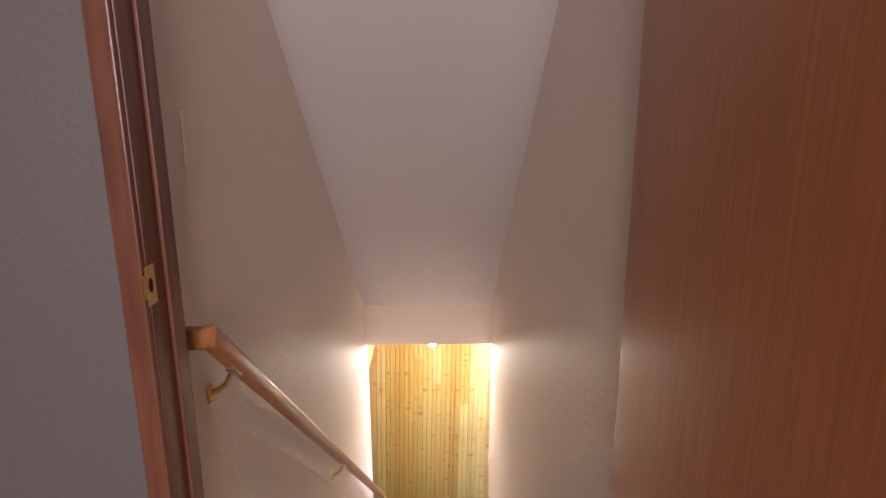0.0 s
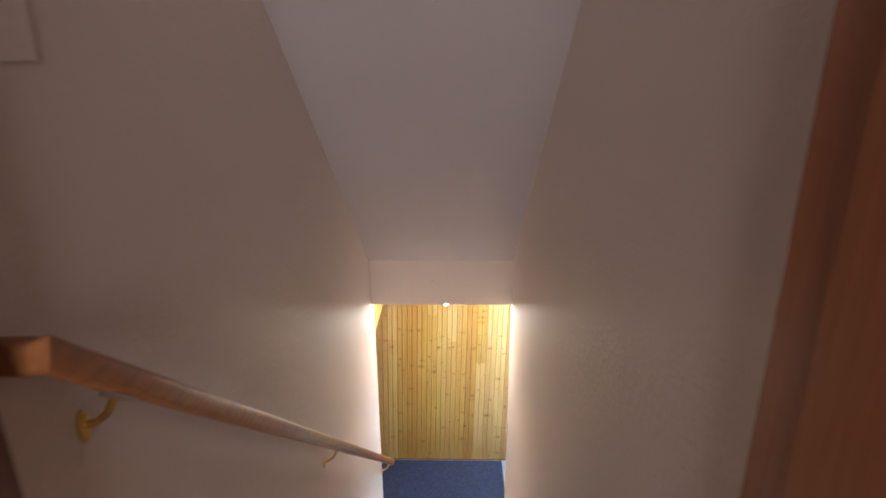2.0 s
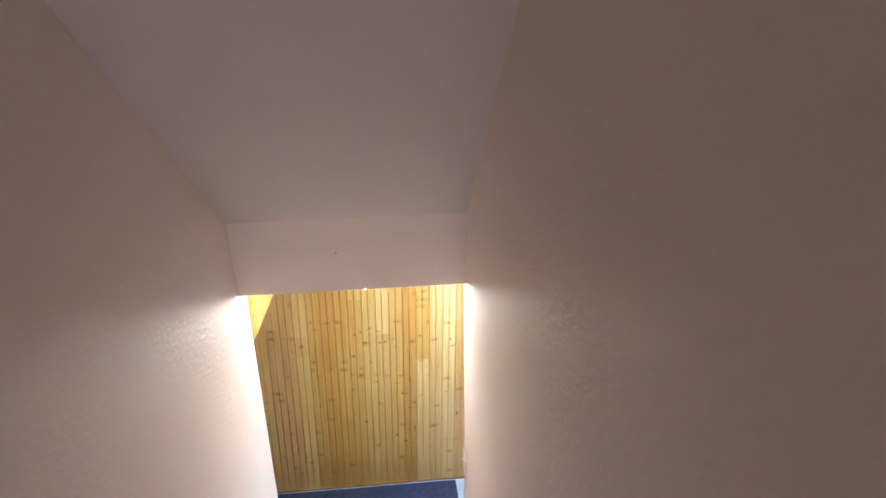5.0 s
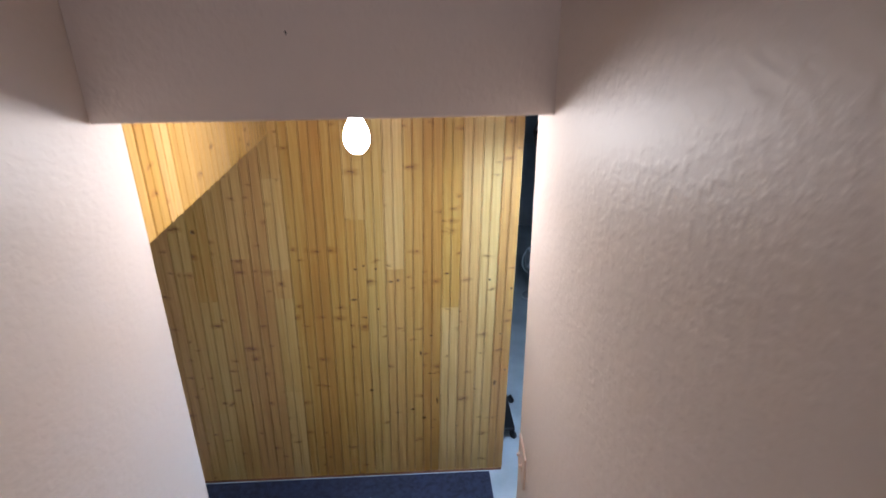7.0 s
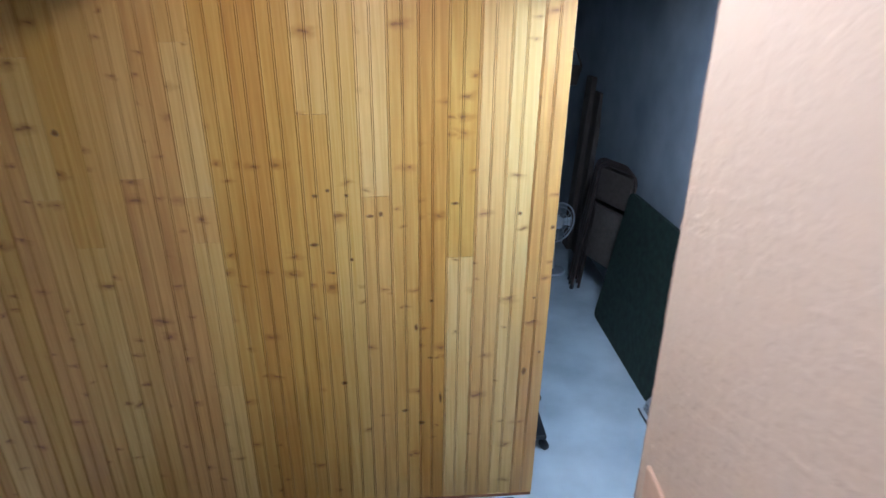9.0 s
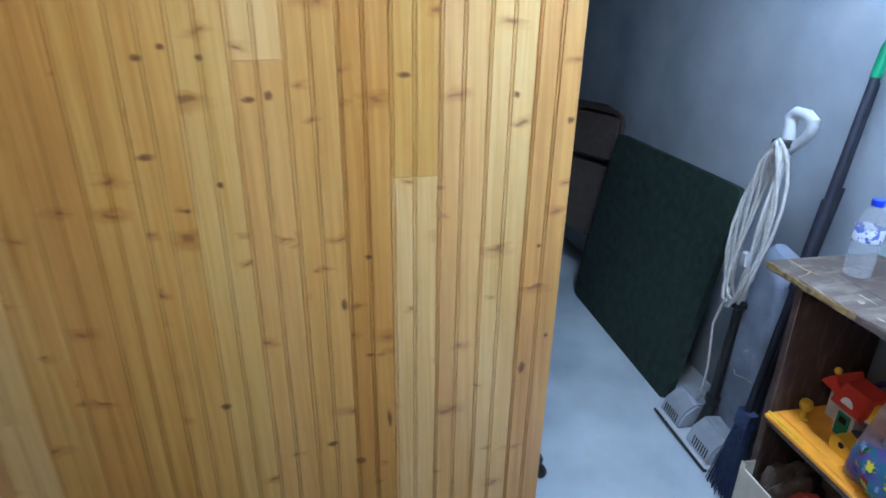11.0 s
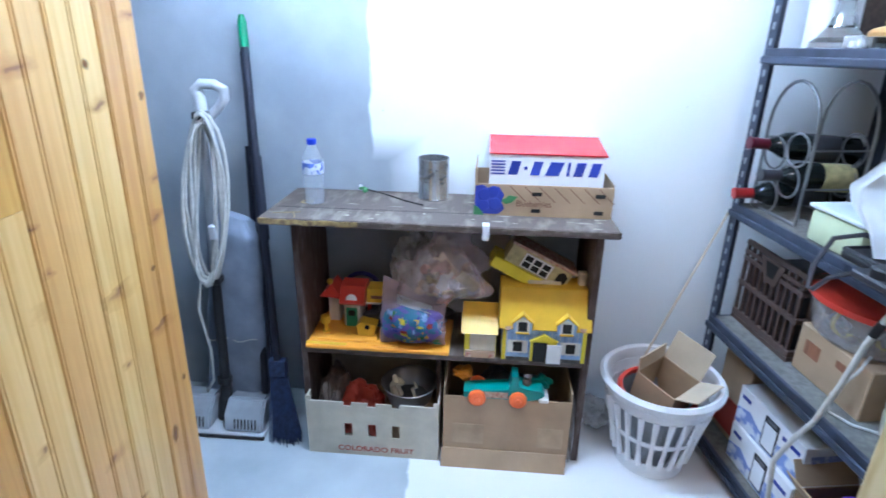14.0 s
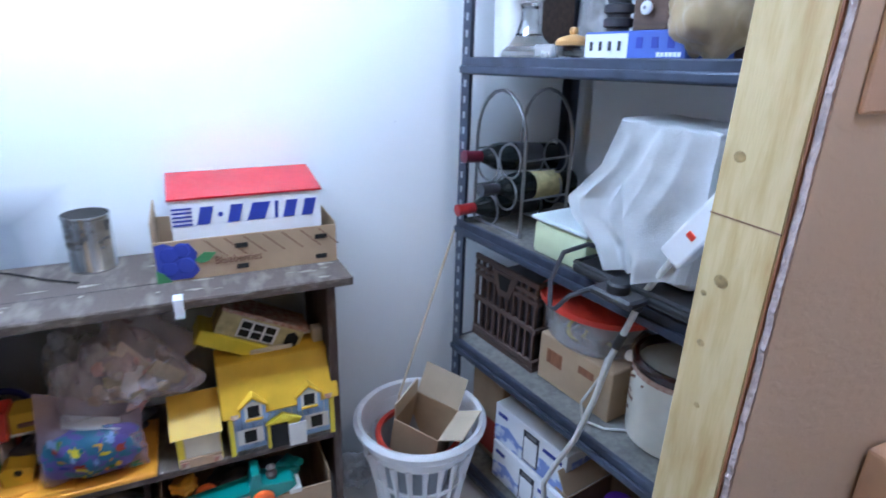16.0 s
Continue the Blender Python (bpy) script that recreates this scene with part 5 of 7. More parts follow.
for k in range(34):
    u, v2 = rnd.uniform(0.14, 0.9), rnd.uniform(0.06, 0.62)
    du, dv = rnd.uniform(0.012, 0.06), rnd.uniform(0.012, 0.06)
    draped("print_patch", u - du, u + du, v2 - dv, v2 + dv, 0.0035 + 0.0002 * k, ("lemon_plastic", "green_ink", "royal_blue", "yellow_plastic", "red_ink", "teal_plastic", "toy_blue", "orange_plastic")[k % 8], "small bright printed patch", 6, 6, 0.9)
draped("header_strip", 0.24, 0.80, 0.70, 0.82, 0.006, "label_white", "white slanted label strip", 8, 4)

toy_bag = thing("clear_bag", facing(1.845, -0.425, 0.515), "crumpled cloudy plastic bag of small toys on other toys", "bag")
bm = crumpled("film", Matrix.Identity(4), 0.135, 0.078, 0.112, "cloudy_film", "", "", 4, 0.6, neck=(0.13, 0.35), shape_only=True)
part("film", bm, "cloudy_film", toy_bag, "wrinkled cloudy film", True)
rnd = random.Random(19)
for k in range(22):
    c = (rnd.uniform(-0.075, 0.08), rnd.uniform(-0.035, 0.035), rnd.uniform(0.03, 0.13))
    bm = B()
    if k % 2:
        box(bm, -0.042, 0.042, -0.003, 0.003, -0.018, 0.018, 0.002, m=pose(*c, 12 * (k % 5) - 24, 35 + 17 * k, 14 * (k % 4) - 20), seg=2)
    else:
        lathe(bm, [(0.0001, -0.02), (0.014, -0.018), (0.018, 0.0), (0.010, 0.012), (0.012, 0.02), (0.0001, 0.026)], n=12, m=pose(*c, 50 * k, 35 * k, 20 * k))
    part("small_toy", bm, ("toy_pink", "toy_cream", "kraft", "label_cream", "toy_cream", "toy_pink", "pale_mark", "toy_white")[k % 8], toy_bag, "small toy seen through the film", k % 2 == 0)
crumpled("film_bag", facing(1.90, -0.325, 0.50), 0.07, 0.06, 0.105, "thin_film", "crumpled clear plastic bag against the wall", "bag", 9, 0.4)
crumpled("dark_toy", facing(1.90, -0.30, MID), 0.13, 0.07, 0.062, "charcoal", "dark toy lying behind the bags", "toy", 15, 0.4)

house = thing("toy_house", facing(1.752, -0.610, MID), "yellow-roofed plastic toy house with blue front", "toy house")
bm = B()
box(bm, 0.0, 0.25, 0.008, 0.185, 0.0, 0.108, 0.002)
part("wall", bm, "toy_blue", house, "blue boarded front wall")
for x0, x1 in ((0.0, 0.012), (0.238, 0.25)):
    bm = B()
    box(bm, x0, x1, 0.003, 0.0078, 0.0, 0.103, 0.001)
    part("corner_post", bm, "lemon_plastic", house, "yellow corner post")
for k in range(17):
    bm = B()
    box(bm, 0.016 + k * 0.013, 0.0172 + k * 0.013, 0.0068, 0.0085, 0.02, 0.108)
    part("board_line", bm, "royal_blue" if k % 2 else "toy_white", house, "thin line between wall boards")
bm = B()
prism(bm, [(-0.004, 0.109), (0.05, 0.225), (0.135, 0.225), (0.198, 0.108), (0.190, 0.104), (0.006, 0.105)], "x", -0.012, 0.262)
bmesh.ops.bevel(bm, geom=list(bm.edges), offset=0.003, segments=1, affect="EDGES")
part("roof", bm, "yellow_plastic", house, "bright yellow moulded roof")
bm = B()
box(bm, 0.07, 0.17, 0.075, 0.11, 0.222, 0.236, 0.003)
part("ridge_handle", bm, "toy_cream", house, "cream carrying handle on the ridge")
bm = B()
box(bm, 0.222, 0.246, 0.08, 0.11, 0.20, 0.262, 0.002)
part("chimney", bm, "toy_cream", house, "cream chimney")
for x in (0.058, 0.188):
    bm = B()
    prism(bm, [(x - 0.028, 0.092), (x + 0.028, 0.092), (x + 0.028, 0.128), (x, 0.158), (x - 0.028, 0.128)], "y", -0.004, 0.07)
    d = part("dormer", bm, "toy_blue", house, "blue dormer front")
    bm = B()
    prism(bm, [(x - 0.033, 0.127), (x, 0.155), (x + 0.033, 0.127), (x + 0.033, 0.133), (x, 0.162), (x - 0.033, 0.133)], "y", -0.007, 0.075)
    part("dormer_roof", bm, "yellow_plastic", d, "small yellow gable")
    bm = B()
    prism(bm, [(x - 0.02, 0.100), (x + 0.02, 0.100), (x + 0.02, 0.136), (x, 0.148), (x - 0.02, 0.136)], "y", -0.0055, -0.004)
    part("window_frame", bm, "toy_white", d, "white window frame")
    bm = B()
    box(bm, x - 0.013, x + 0.013, -0.0068, -0.0055, 0.106, 0.136)
    part("pane", bm, "dark_hole", d, "dark window opening")
    bm = B()
    box(bm, x - 0.02, x + 0.02, -0.010, -0.0056, 0.097, 0.103, 0.001)
    part("sill", bm, "yellow_plastic", d, "yellow sill")
for x in (0.047, 0.205):
    bm = B()
    box(bm, x - 0.03, x + 0.03, 0.0045, 0.0068, 0.025, 0.068, 0.001)
    s = part("shutters", bm, "toy_white", house, "white shutters and frame")
    bm = B()
    box(bm, x - 0.014, x + 0.014, 0.003, 0.0045, 0.031, 0.063)
    part("pane", bm, "dark_hole", s, "dark window opening")
bm = B()
box(bm, 0.085, 0.165, 0.001, 0.0085, 0.0, 0.072, 0.001)
part("door_surround", bm, "lemon_plastic", house, "yellow door surround")
bm = B()
prism(bm, [(0.082, 0.070), (0.168, 0.070), (0.125, 0.094)], "y", -0.002, 0.0085)
part("gable", bm, "lemon_plastic", house, "yellow gable over the door")
bm = B()
box(bm, 0.093, 0.135, -0.0005, 0.001, 0.0, 0.066)
part("doorway", bm, "dark_hole", house, "dark open doorway")
bm = B()
box(bm, 0.134, 0.176, -0.012, -0.008, 0.002, 0.066, 0.001)
part("white_door", bm, "toy_white", house, "white open door")
for x0, x1 in ((0.014, 0.083), (0.178, 0.238)):
    bm = B()
    box(bm, x0, x1, 0.002, 0.0068, 0.0, 0.010, 0.001)
    part("shrub_print", bm, "stain", house, "dark printed shrubs")
for x, z in ((0.016, 0.115), (0.236, 0.118)):
    bm = B()
    lathe(bm, [(0.0001, 0.001), (0.010, 0.001), (0.011, 0.0)], n=7, m=Matrix.Translation((x, -0.003 + (z - 0.109) * 0.46, z)) @ pose(0, 0, 0, 62))
    part("leaf_print", bm, "brick_print", house, "printed red leaf cluster")

garage = thing("toy_garage", facing(1.750, -0.492, MID), "yellow-roofed plastic toy garage beside the house", "toy house")
bm = B()
box(bm, 0.004, 0.100, 0.01, 0.16, 0, 0.088, 0.002)
part("wall", bm, "lemon_plastic", garage, "yellow wall")
bm = B()
box(bm, 0.020, 0.098, 0.006, 0.0098, 0.026, 0.084, 0.001)
part("garage_door", bm, "toy_cream", garage, "cream garage door")
bm = B()
box(bm, 0.006, 0.098, 0.004, 0.0098, 0, 0.025, 0.001)
part("drive_print", bm, "kraft", garage, "tan printed base")
for x in (0.012, 0.084):
    bm = B()
    box(bm, x - 0.006, x + 0.014, 0.002, 0.004, 0.004, 0.018)
    part("brick_print", bm, "brick_print", garage, "printed brick planter")
bm = B()
prism(bm, [(0.0, 0.085), (0.085, 0.152), (0.165, 0.085)], "x", -0.006, 0.105)
part("roof", bm, "yellow_plastic", garage, "yellow roof")

bus = thing("toy_bus", facing(1.83, -0.560, 0.655) @ pose(0, 0, 0, 0, 27, 0), "yellow toy building with window grid, tilted on the house", "toy")
bm = B()
box(bm, 0.0, 0.24, 0.0, 0.09, 0.0, 0.038, 0.003)
part("base", bm, "lemon_plastic", bus, "yellow plastic base")
bm = B()
box(bm, 0.03, 0.235, 0.004, 0.086, 0.0385, 0.098, 0.002)
part("body", bm, "label_cream", bus, "pale yellow wall")
bm = B()
box(bm, 0.025, 0.245, -0.003, 0.093, 0.0985, 0.108, 0.002)
part("roof", bm, "brick_print", bus, "red-brown roof edge")
bm = B()
box(bm, 0.078, 0.172, 0.0005, 0.0036, 0.045, 0.092, 0.001)
grid = part("window_frame", bm, "toy_white", bus, "white window grid")
for i in range(3):
    for j in range(2):
        bm = B()
        box(bm, 0.083 + i * 0.0295, 0.106 + i * 0.0295, -0.0008, 0.0005, 0.049 + j * 0.021, 0.066 + j * 0.021)
        part("pane", bm, "dark_hole", grid, "dark window opening")
bm = B()
prism(bm, [(0.195, 0.05), (0.225, 0.05), (0.225, 0.08), (0.21, 0.09), (0.195, 0.08)], "y", -0.0005, 0.0036)
part("round_window", bm, "dark_hole", bus, "dark arched window")

# ---- under the middle shelf ----
crate = thing("fruit_crate", facing(1.722, 0.004, 0), "cream cardboard fruit crate with red lettering, full of toys", "box")
bm = B()
cw, cd, ch = 0.428, 0.30, 0.205
holes = (0.135, 0.213, 0.290)
xs = [0.0] + [v for h in holes for v in (h - 0.013, h + 0.013)] + [cw]
t = 0.005
for i in range(0, len(xs) - 1):
    x0, x1 = xs[i], xs[i + 1]
    for k, (z0, z1) in enumerate(((0, 0.075), (0.075, 0.125), (0.125, ch - 0.014), (ch - 0.014, ch))):
        if i % 2 == 0 or k in (0, 2):
            box(bm, x0, x1, 0, t, z0, z1)
bmesh.ops.remove_doubles(bm, verts=bm.verts, dist=0.0002)
part("front_panel", bm, "cream_card", crate, "cream cardboard front with three hand holes")
panels(crate, "cream_card", 0, cw, 0, cd, (None, ch, ch + 0.012, ch + 0.012), t)
for x0 in (0.0, cw - 0.018):
    bm = B()
    box(bm, x0, x0 + 0.018, 0.001, t - 0.0005, ch + 0.0005, ch + 0.016)
    part("corner_tab", bm, "cream_card", crate, "stacking tab")
text_part("lettering", "COLORADO FRUIT", 0.0275, "red_ink", crate, pose(0.098, -0.0008, 0.018, 90), "red block lettering", squeeze=1.06)
crumpled("red_toy", facing(1.835, -0.15, 0.006), 0.095, 0.055, 0.092, "red_ink", "dull red soft toy lying inside the crate", "toy", 21, 0.5)
crumpled("soft_toy", facing(1.84, -0.06, 0.006), 0.05, 0.09, 0.115, "brown_vinyl", "brown soft toy inside the crate", "toy", 23, 0.4)
bowl = thing("toy_pan", facing(1.845, -0.315, 0.150), "grey round pan holding toy pieces inside the crate", "pan")
bm = B()
lathe(bm, [(0.0001, 0.004), (0.07, 0.0), (0.09, 0.06), (0.096, 0.066), (0.094, 0.068), (0.086, 0.062), (0.066, 0.006), (0.0001, 0.008)], n=26)
part("body", bm, "grey_metal", bowl, "", True)
for k, (x, y, h, r) in enumerate(((-0.045, -0.02, 0.10, 0.012), (-0.03, 0.0, 0.075, 0.01), (0.02, -0.01, 0.07, 0.006))):
    bm = B()
    tube(bm, [(x, y, 0.01), (x - 0.01, y, h * 0.6), (x + 0.006, y - 0.01, h * 0.85), (x - 0.004, y, h)], [r, r * 0.9, r * 1.1, r * 0.5], 8)
    part("toy_piece", bm, "toy_cream", bowl, "pale plastic toy piece", True)
prop = B()
box(prop, 0.24, 0.41, 0.06, 0.19, 0.0, 0.143, 0.002)
solid("inner_carton", prop, "kraft_dark", "small brown carton inside the crate", "box", m=facing(1.722, 0.004, 0.0055))

carton = thing("carton", facing(1.728, -0.438, 0), "open brown cardboard box with folded-down flap, full of toys", "box")
cw, cd, ch = 0.398, 0.28, 0.252
panels(carton, "kraft", 0, cw, 0, cd, (ch, ch, ch + 0.03, ch + 0.03), t)
bm = B()
prism(bm, [(-0.030, 0.0), (-0.005, 0.055), (-0.001, 0.055), (-0.026, 0.0)], "x", -0.004, cw - 0.006)
part("flap", bm, "kraft", carton, "outward flap at the foot")
for x0, x1 in ((0.03, 0.13), (0.30, 0.38)):
    bm = B()
    box(bm, x0, x1, -0.0008, 0.0, 0.075, 0.15)
    part("torn_patch", bm, "kraft_scuff", carton, "pale torn paper patch")
truck = thing("toy_truck", facing(1.712, -0.500, 0.252), "teal toy truck with orange wheels on the carton's edge", "toy")
bm = B()
prism(bm, [(0.0, 0.0), (0.20, 0.0), (0.235, 0.006), (0.250, 0.022), (0.242, 0.036), (0.19, 0.040), (0.168, 0.046), (0.166, 0.082), (0.146, 0.082), (0.140, 0.034), (0.06, 0.026), (0.0, 0.020)], "y", 0.014, 0.075)
bmesh.ops.bevel(bm, geom=list(bm.edges), offset=0.002, segments=1, affect="EDGES")
part("body", bm, "teal_plastic", truck, "teal plastic body")
bm = B()
box(bm, 0.062, 0.138, 0.012, 0.0145, 0.004, 0.026, 0.001)
part("side_print", bm, "brick_print", truck, "red printed side panel")
bm = B()
box(bm, 0.232, 0.262, 0.010, 0.079, -0.004, 0.012, 0.003)
part("bumper", bm, "toy_white", truck, "white bumper")
bm = B()
lathe(bm, [(0.0001, 0.0), (0.012, 0.002), (0.014, 0.016), (0.009, 0.024), (0.012, 0.034), (0.0001, 0.042)], (0.195, 0.045, 0.036), 12)
part("peg_driver", bm, "brown_vinyl", truck, "brown peg shape in the cab", True)
for x in (0.042, 0.168):
    for y in (-0.002, 0.075):
        bm = B()
        z = 0.004
        lathe(bm, [(0.0001, 0.016), (0.008, 0.016), (0.010, 0.013), (0.022, 0.014), (0.027, 0.010), (0.027, 0.0), (0.0001, 0.0)], n=22, m=Matrix.Translation((x, y + 0.016, z)) @ pose(0, 0, 0, 90))
        part("wheel", bm, "neon_orange", truck, "bright orange wheel", True)
crumpled("black_toy", facing(1.86, -0.62, 0.006), 0.15, 0.085, 0.128, "charcoal", "dark toy filling the brown carton", "toy", 31, 0.3)
crumpled("teal_toy", facing(1.80, -0.745, 0.262), 0.03, 0.03, 0.015, "teal_plastic", "teal toy piece on the dark toy", "toy", 33, 0.35)
crumpled("orange_toy", facing(1.82, -0.495, 0.262), 0.03, 0.03, 0.02, "orange_plastic", "orange toy piece on the dark toy", "toy", 35, 0.35)


crumpled("film_bag", pose(1.955, -0.955, 0.001), 0.05, 0.045, 0.055, "thin_film", "crumpled clear plastic bag lying on the floor by the wall", "bag", 77, 0.5)
crumpled("plastic_wrap", pose(1.765, -0.8475, 0.001), 0.035, 0.0075, 0.118, "thin_film", "strip of crumpled white plastic wedged beside the carton", "plastic wrap", 79, 0.25, neck=(0.12, 0.5))

# ---- laundry basket ----
BX, BY = 1.815, -1.118
basket = thing("laundry_basket", pose(BX, BY, 0), "round white plastic laundry basket with slotted sides", "basket")
R0, R1, H = 0.108, 0.172, 0.315
bm = B()
lathe(bm, [(0.0001, 0.003), (R0 - 0.004, 0.003), (R0, 0.0), (R0 + 0.002, 0.05), (R0 - 0.002, 0.05), (R0 - 0.006, 0.008), (0.0001, 0.008)], n=36)
part("bottom", bm, "white_plastic", basket, "", True)
for z, hh in ((0.135, 0.016), (0.243, 0.04)):
    bm = B()
    ra = R0 + (R1 - R0) * z / H
    rb = R0 + (R1 - R0) * (z + hh) / H
    lathe(bm, [(ra - 0.004, z), (ra, z), (rb, z + hh), (rb - 0.004, z + hh), (ra - 0.004, z)], n=36)
    part("band", bm, "white_plastic", basket, "", True)
for k in range(22):
    a = 2 * math.pi * k / 22
    bm = B()
    pts = []
    for z in (0.045, 0.10, 0.17, 0.248):
        r = R0 + (R1 - R0) * z / H - 0.001
        pts.append((r * math.cos(a), r * math.sin(a), z))
    tube(bm, pts, [0.011, 0.0075, 0.0075, 0.011], 6, flat=0.45)
    part("rib", bm, "white_plastic", basket)
bm = B()
lathe(bm, [(R1 - 0.008, 0.276), (R1 + 0.002, 0.281), (R1 + 0.016, 0.302), (R1 + 0.018, 0.312), (R1 + 0.008, 0.323), (R1 - 0.004, 0.318), (R1 - 0.012, 0.292), (R1 - 0.008, 0.276)], n=40)
part("rim", bm, "white_plastic", basket, "thick rolled rim", True)

bucket = thing("bucket", pose(BX - 0.002, BY + 0.020, 0.030, 2, -3, 0), "grey bucket with a red rim nested in the basket", "bucket")
bm = B()
lathe(bm, [(0.0001, 0.0), (0.082, 0.0), (0.112, 0.235), (0.108, 0.235), (0.079, 0.006), (0.0001, 0.006)], n=30)
part("body", bm, "grey_plastic", bucket, "", True)
bm = B()
lathe(bm, [(0.111, 0.226), (0.120, 0.229), (0.123, 0.240), (0.117, 0.248), (0.107, 0.245), (0.1075, 0.226), (0.111, 0.226)], n=32)
part("rim", bm, "red_plastic", bucket, "red rolled rim", True)

obox = thing("open_box", pose(BX + 0.012, BY - 0.004, 0.178, 0, -15, 0) @ pose(0, 0, 0, 5, 0, 40), "open brown cardboard box tipped into the basket", "box")
t = 0.004
w, d, h = 0.140, 0.135, 0.150
panels(obox, "kraft", -w / 2, w / 2, -d / 2, d / 2, (h, h, h, h), t)
for m_, wd, fh in ((Matrix.Translation((0, -d / 2, h)) @ pose(0, 0, 0, 18), w, 0.100), (Matrix.Translation((-w / 2, 0, h)) @ pose(0, 0, 0, 0, 0, -90) @ pose(0, 0, 0, 58), d, 0.075), (Matrix.Translation((w / 2, 0, h)) @ pose(0, 0, 0, 0, 0, 90) @ pose(0, 0, 0, 8), d, 0.05)):
    bm = B()
    box(bm, -wd / 2 + 0.003, wd / 2 - 0.003, 0, t, 0.001, fh, m=m_)
    part("flap", bm, "kraft_light", obox, "raised cardboard flap")

rod = B()
tube(rod, [(1.835, -1.035, 0.012), (1.87, -1.075, 0.36), (1.925, -1.245, 0.775), (1.930, -1.262, 0.82)], 0.0035, 6)
solid("thin_rod", rod, "kraft_light", "thin pale wooden rod standing in the basket", "rod")

# ---- vacuum sweeper ----
vac = thing("vacuum_sweeper", pose(1.80, 0.33, 0), "grey upright electric sweeper with wound white cord", "vacuum cleaner")
bm = B()
box(bm, -0.045, 0.115, -0.155, 0.165, 0.0, 0.018, 0.006, seg=2)
part("base", bm, "pale_plastic", vac, "pale grey base plate")
bm = B()
box(bm, -0.050, -0.035, -0.158, 0.168, 0.002, 0.014, 0.004, seg=2)
part("bumper", bm, "black_plastic", vac, "black bumper strip")
for y0, y1 in ((-0.148, -0.012), (0.035, 0.158)):
    bm = B()
    vs = [(-0.035, 0.018), (0.110, 0.018), (0.105, 0.10), (0.03, 0.115), (-0.018, 0.075)]
    prism(bm, vs, "y", y0, y1)
    bmesh.ops.bevel(bm, geom=list(bm.edges), offset=0.008, segments=2, affect="EDGES")
    hd = part("motor_head", bm, "grey_plastic", vac, "grey plastic motor head", True)
    for k in range(7):
        bm = B()
        yy = y0 + 0.022 + k * 0.012
        prism(bm, [(-0.0316, 0.030), (-0.0236, 0.065), (-0.0228, 0.065), (-0.0308, 0.030)], "y", yy, yy + 0.005)
        part("vent_slot", bm, "dark_hole", hd, "dark vent slot")
bm = B()
cyl(bm, (0.04, 0.012, 0.02), (0.06, 0.005, 0.14), 0.026, 0.02, 14)
cyl(bm, (0.06, 0.005, 0.135), (0.075, -0.004, 0.56), 0.017, 0.015, 14)
part("lower_tube", bm, "black_plastic", vac, "black lower tube", True)
bm = B()
cyl(bm, (0.058, 0.006, 0.155), (0.060, 0.005, 0.175), 0.025, n=14)
part("collar", bm, "black_plastic", vac, "ribbed black collar", True)
bm = B()
cyl(bm, (0.075, -0.004, 0.55), (0.085, -0.030, 1.05), 0.013, n=12)
part("upper_tube", bm, "pale_plastic", vac, "pale upper tube", True)
bm = B()
tube(bm, [(0.085, -0.030, 1.03), (0.09, -0.025, 1.12), (0.09, -0.018, 1.140), (0.09, -0.035, 1.157), (0.09, -0.075, 1.156), (0.09, -0.100, 1.142), (0.09, -0.100, 1.118), (0.09, -0.082, 1.092), (0.09, -0.058, 1.070), (0.088, -0.040, 1.055)], [0.018, 0.018, 0.017, 0.015, 0.015, 0.016, 0.015, 0.014, 0.014, 0.016], 12)
part("handle", bm, "pale_plastic", vac, "pale loop handle", True)
rnd = random.Random(7)
for k in range(7):
    o = (k - 3) * 0.0072
    bm = B()
    pts = []
    n = 20
    for j in range(n):
        a = 2 * math.pi * j / n
        yy = -0.02 + (0.049 + o * 0.9) * math.cos(a) * (1 + 0.02 * rnd.uniform(-1, 1))
        zz = 0.805 + 0.262 * math.sin(a) + rnd.uniform(-0.002, 0.002) + o * 0.9 * math.sin(a)
        yy += -0.055 * (zz - 0.55)/0.5 + 0.028
        pts.append((0.052 - 0.008 * (k % 3) + 0.012 * math.sin(3 * a + k), yy, zz))
    tube(bm, pts, 0.0052, 8, closed=True)
    part("cord_loop", bm, "cord_white", vac, "loop of white cord", True)
bm = B()
tube(bm, [(0.05, 0.03, 0.56), (0.03, 0.045, 0.45), (0.025, 0.02, 0.30), (0.03, 0.03, 0.18), (0.05, 0.07, 0.118)], 0.0045, 6)
part("cord_tail", bm, "cord_white", vac, "hanging white cord", True)
bm = B()
box(bm, 0.018, 0.040, -0.052, -0.030, 0.70, 0.745, 0.003)
part("plug", bm, "pale_plastic", vac, "white plug")
for z in (0.545, 1.07):
    bm = B()
    box(bm, 0.045, 0.085, -0.03 - (z - 0.545) * 0.05, 0.012 - (z - 0.545) * 0.05, z - 0.012, z + 0.012, 0.004)
    part("cord_hook", bm, "black_plastic", vac, "cord hook")

bm = B()
NS, NZ = 40, 48
BAG = Matrix.Translation((0.150, -0.015, 0.0))
stations = []
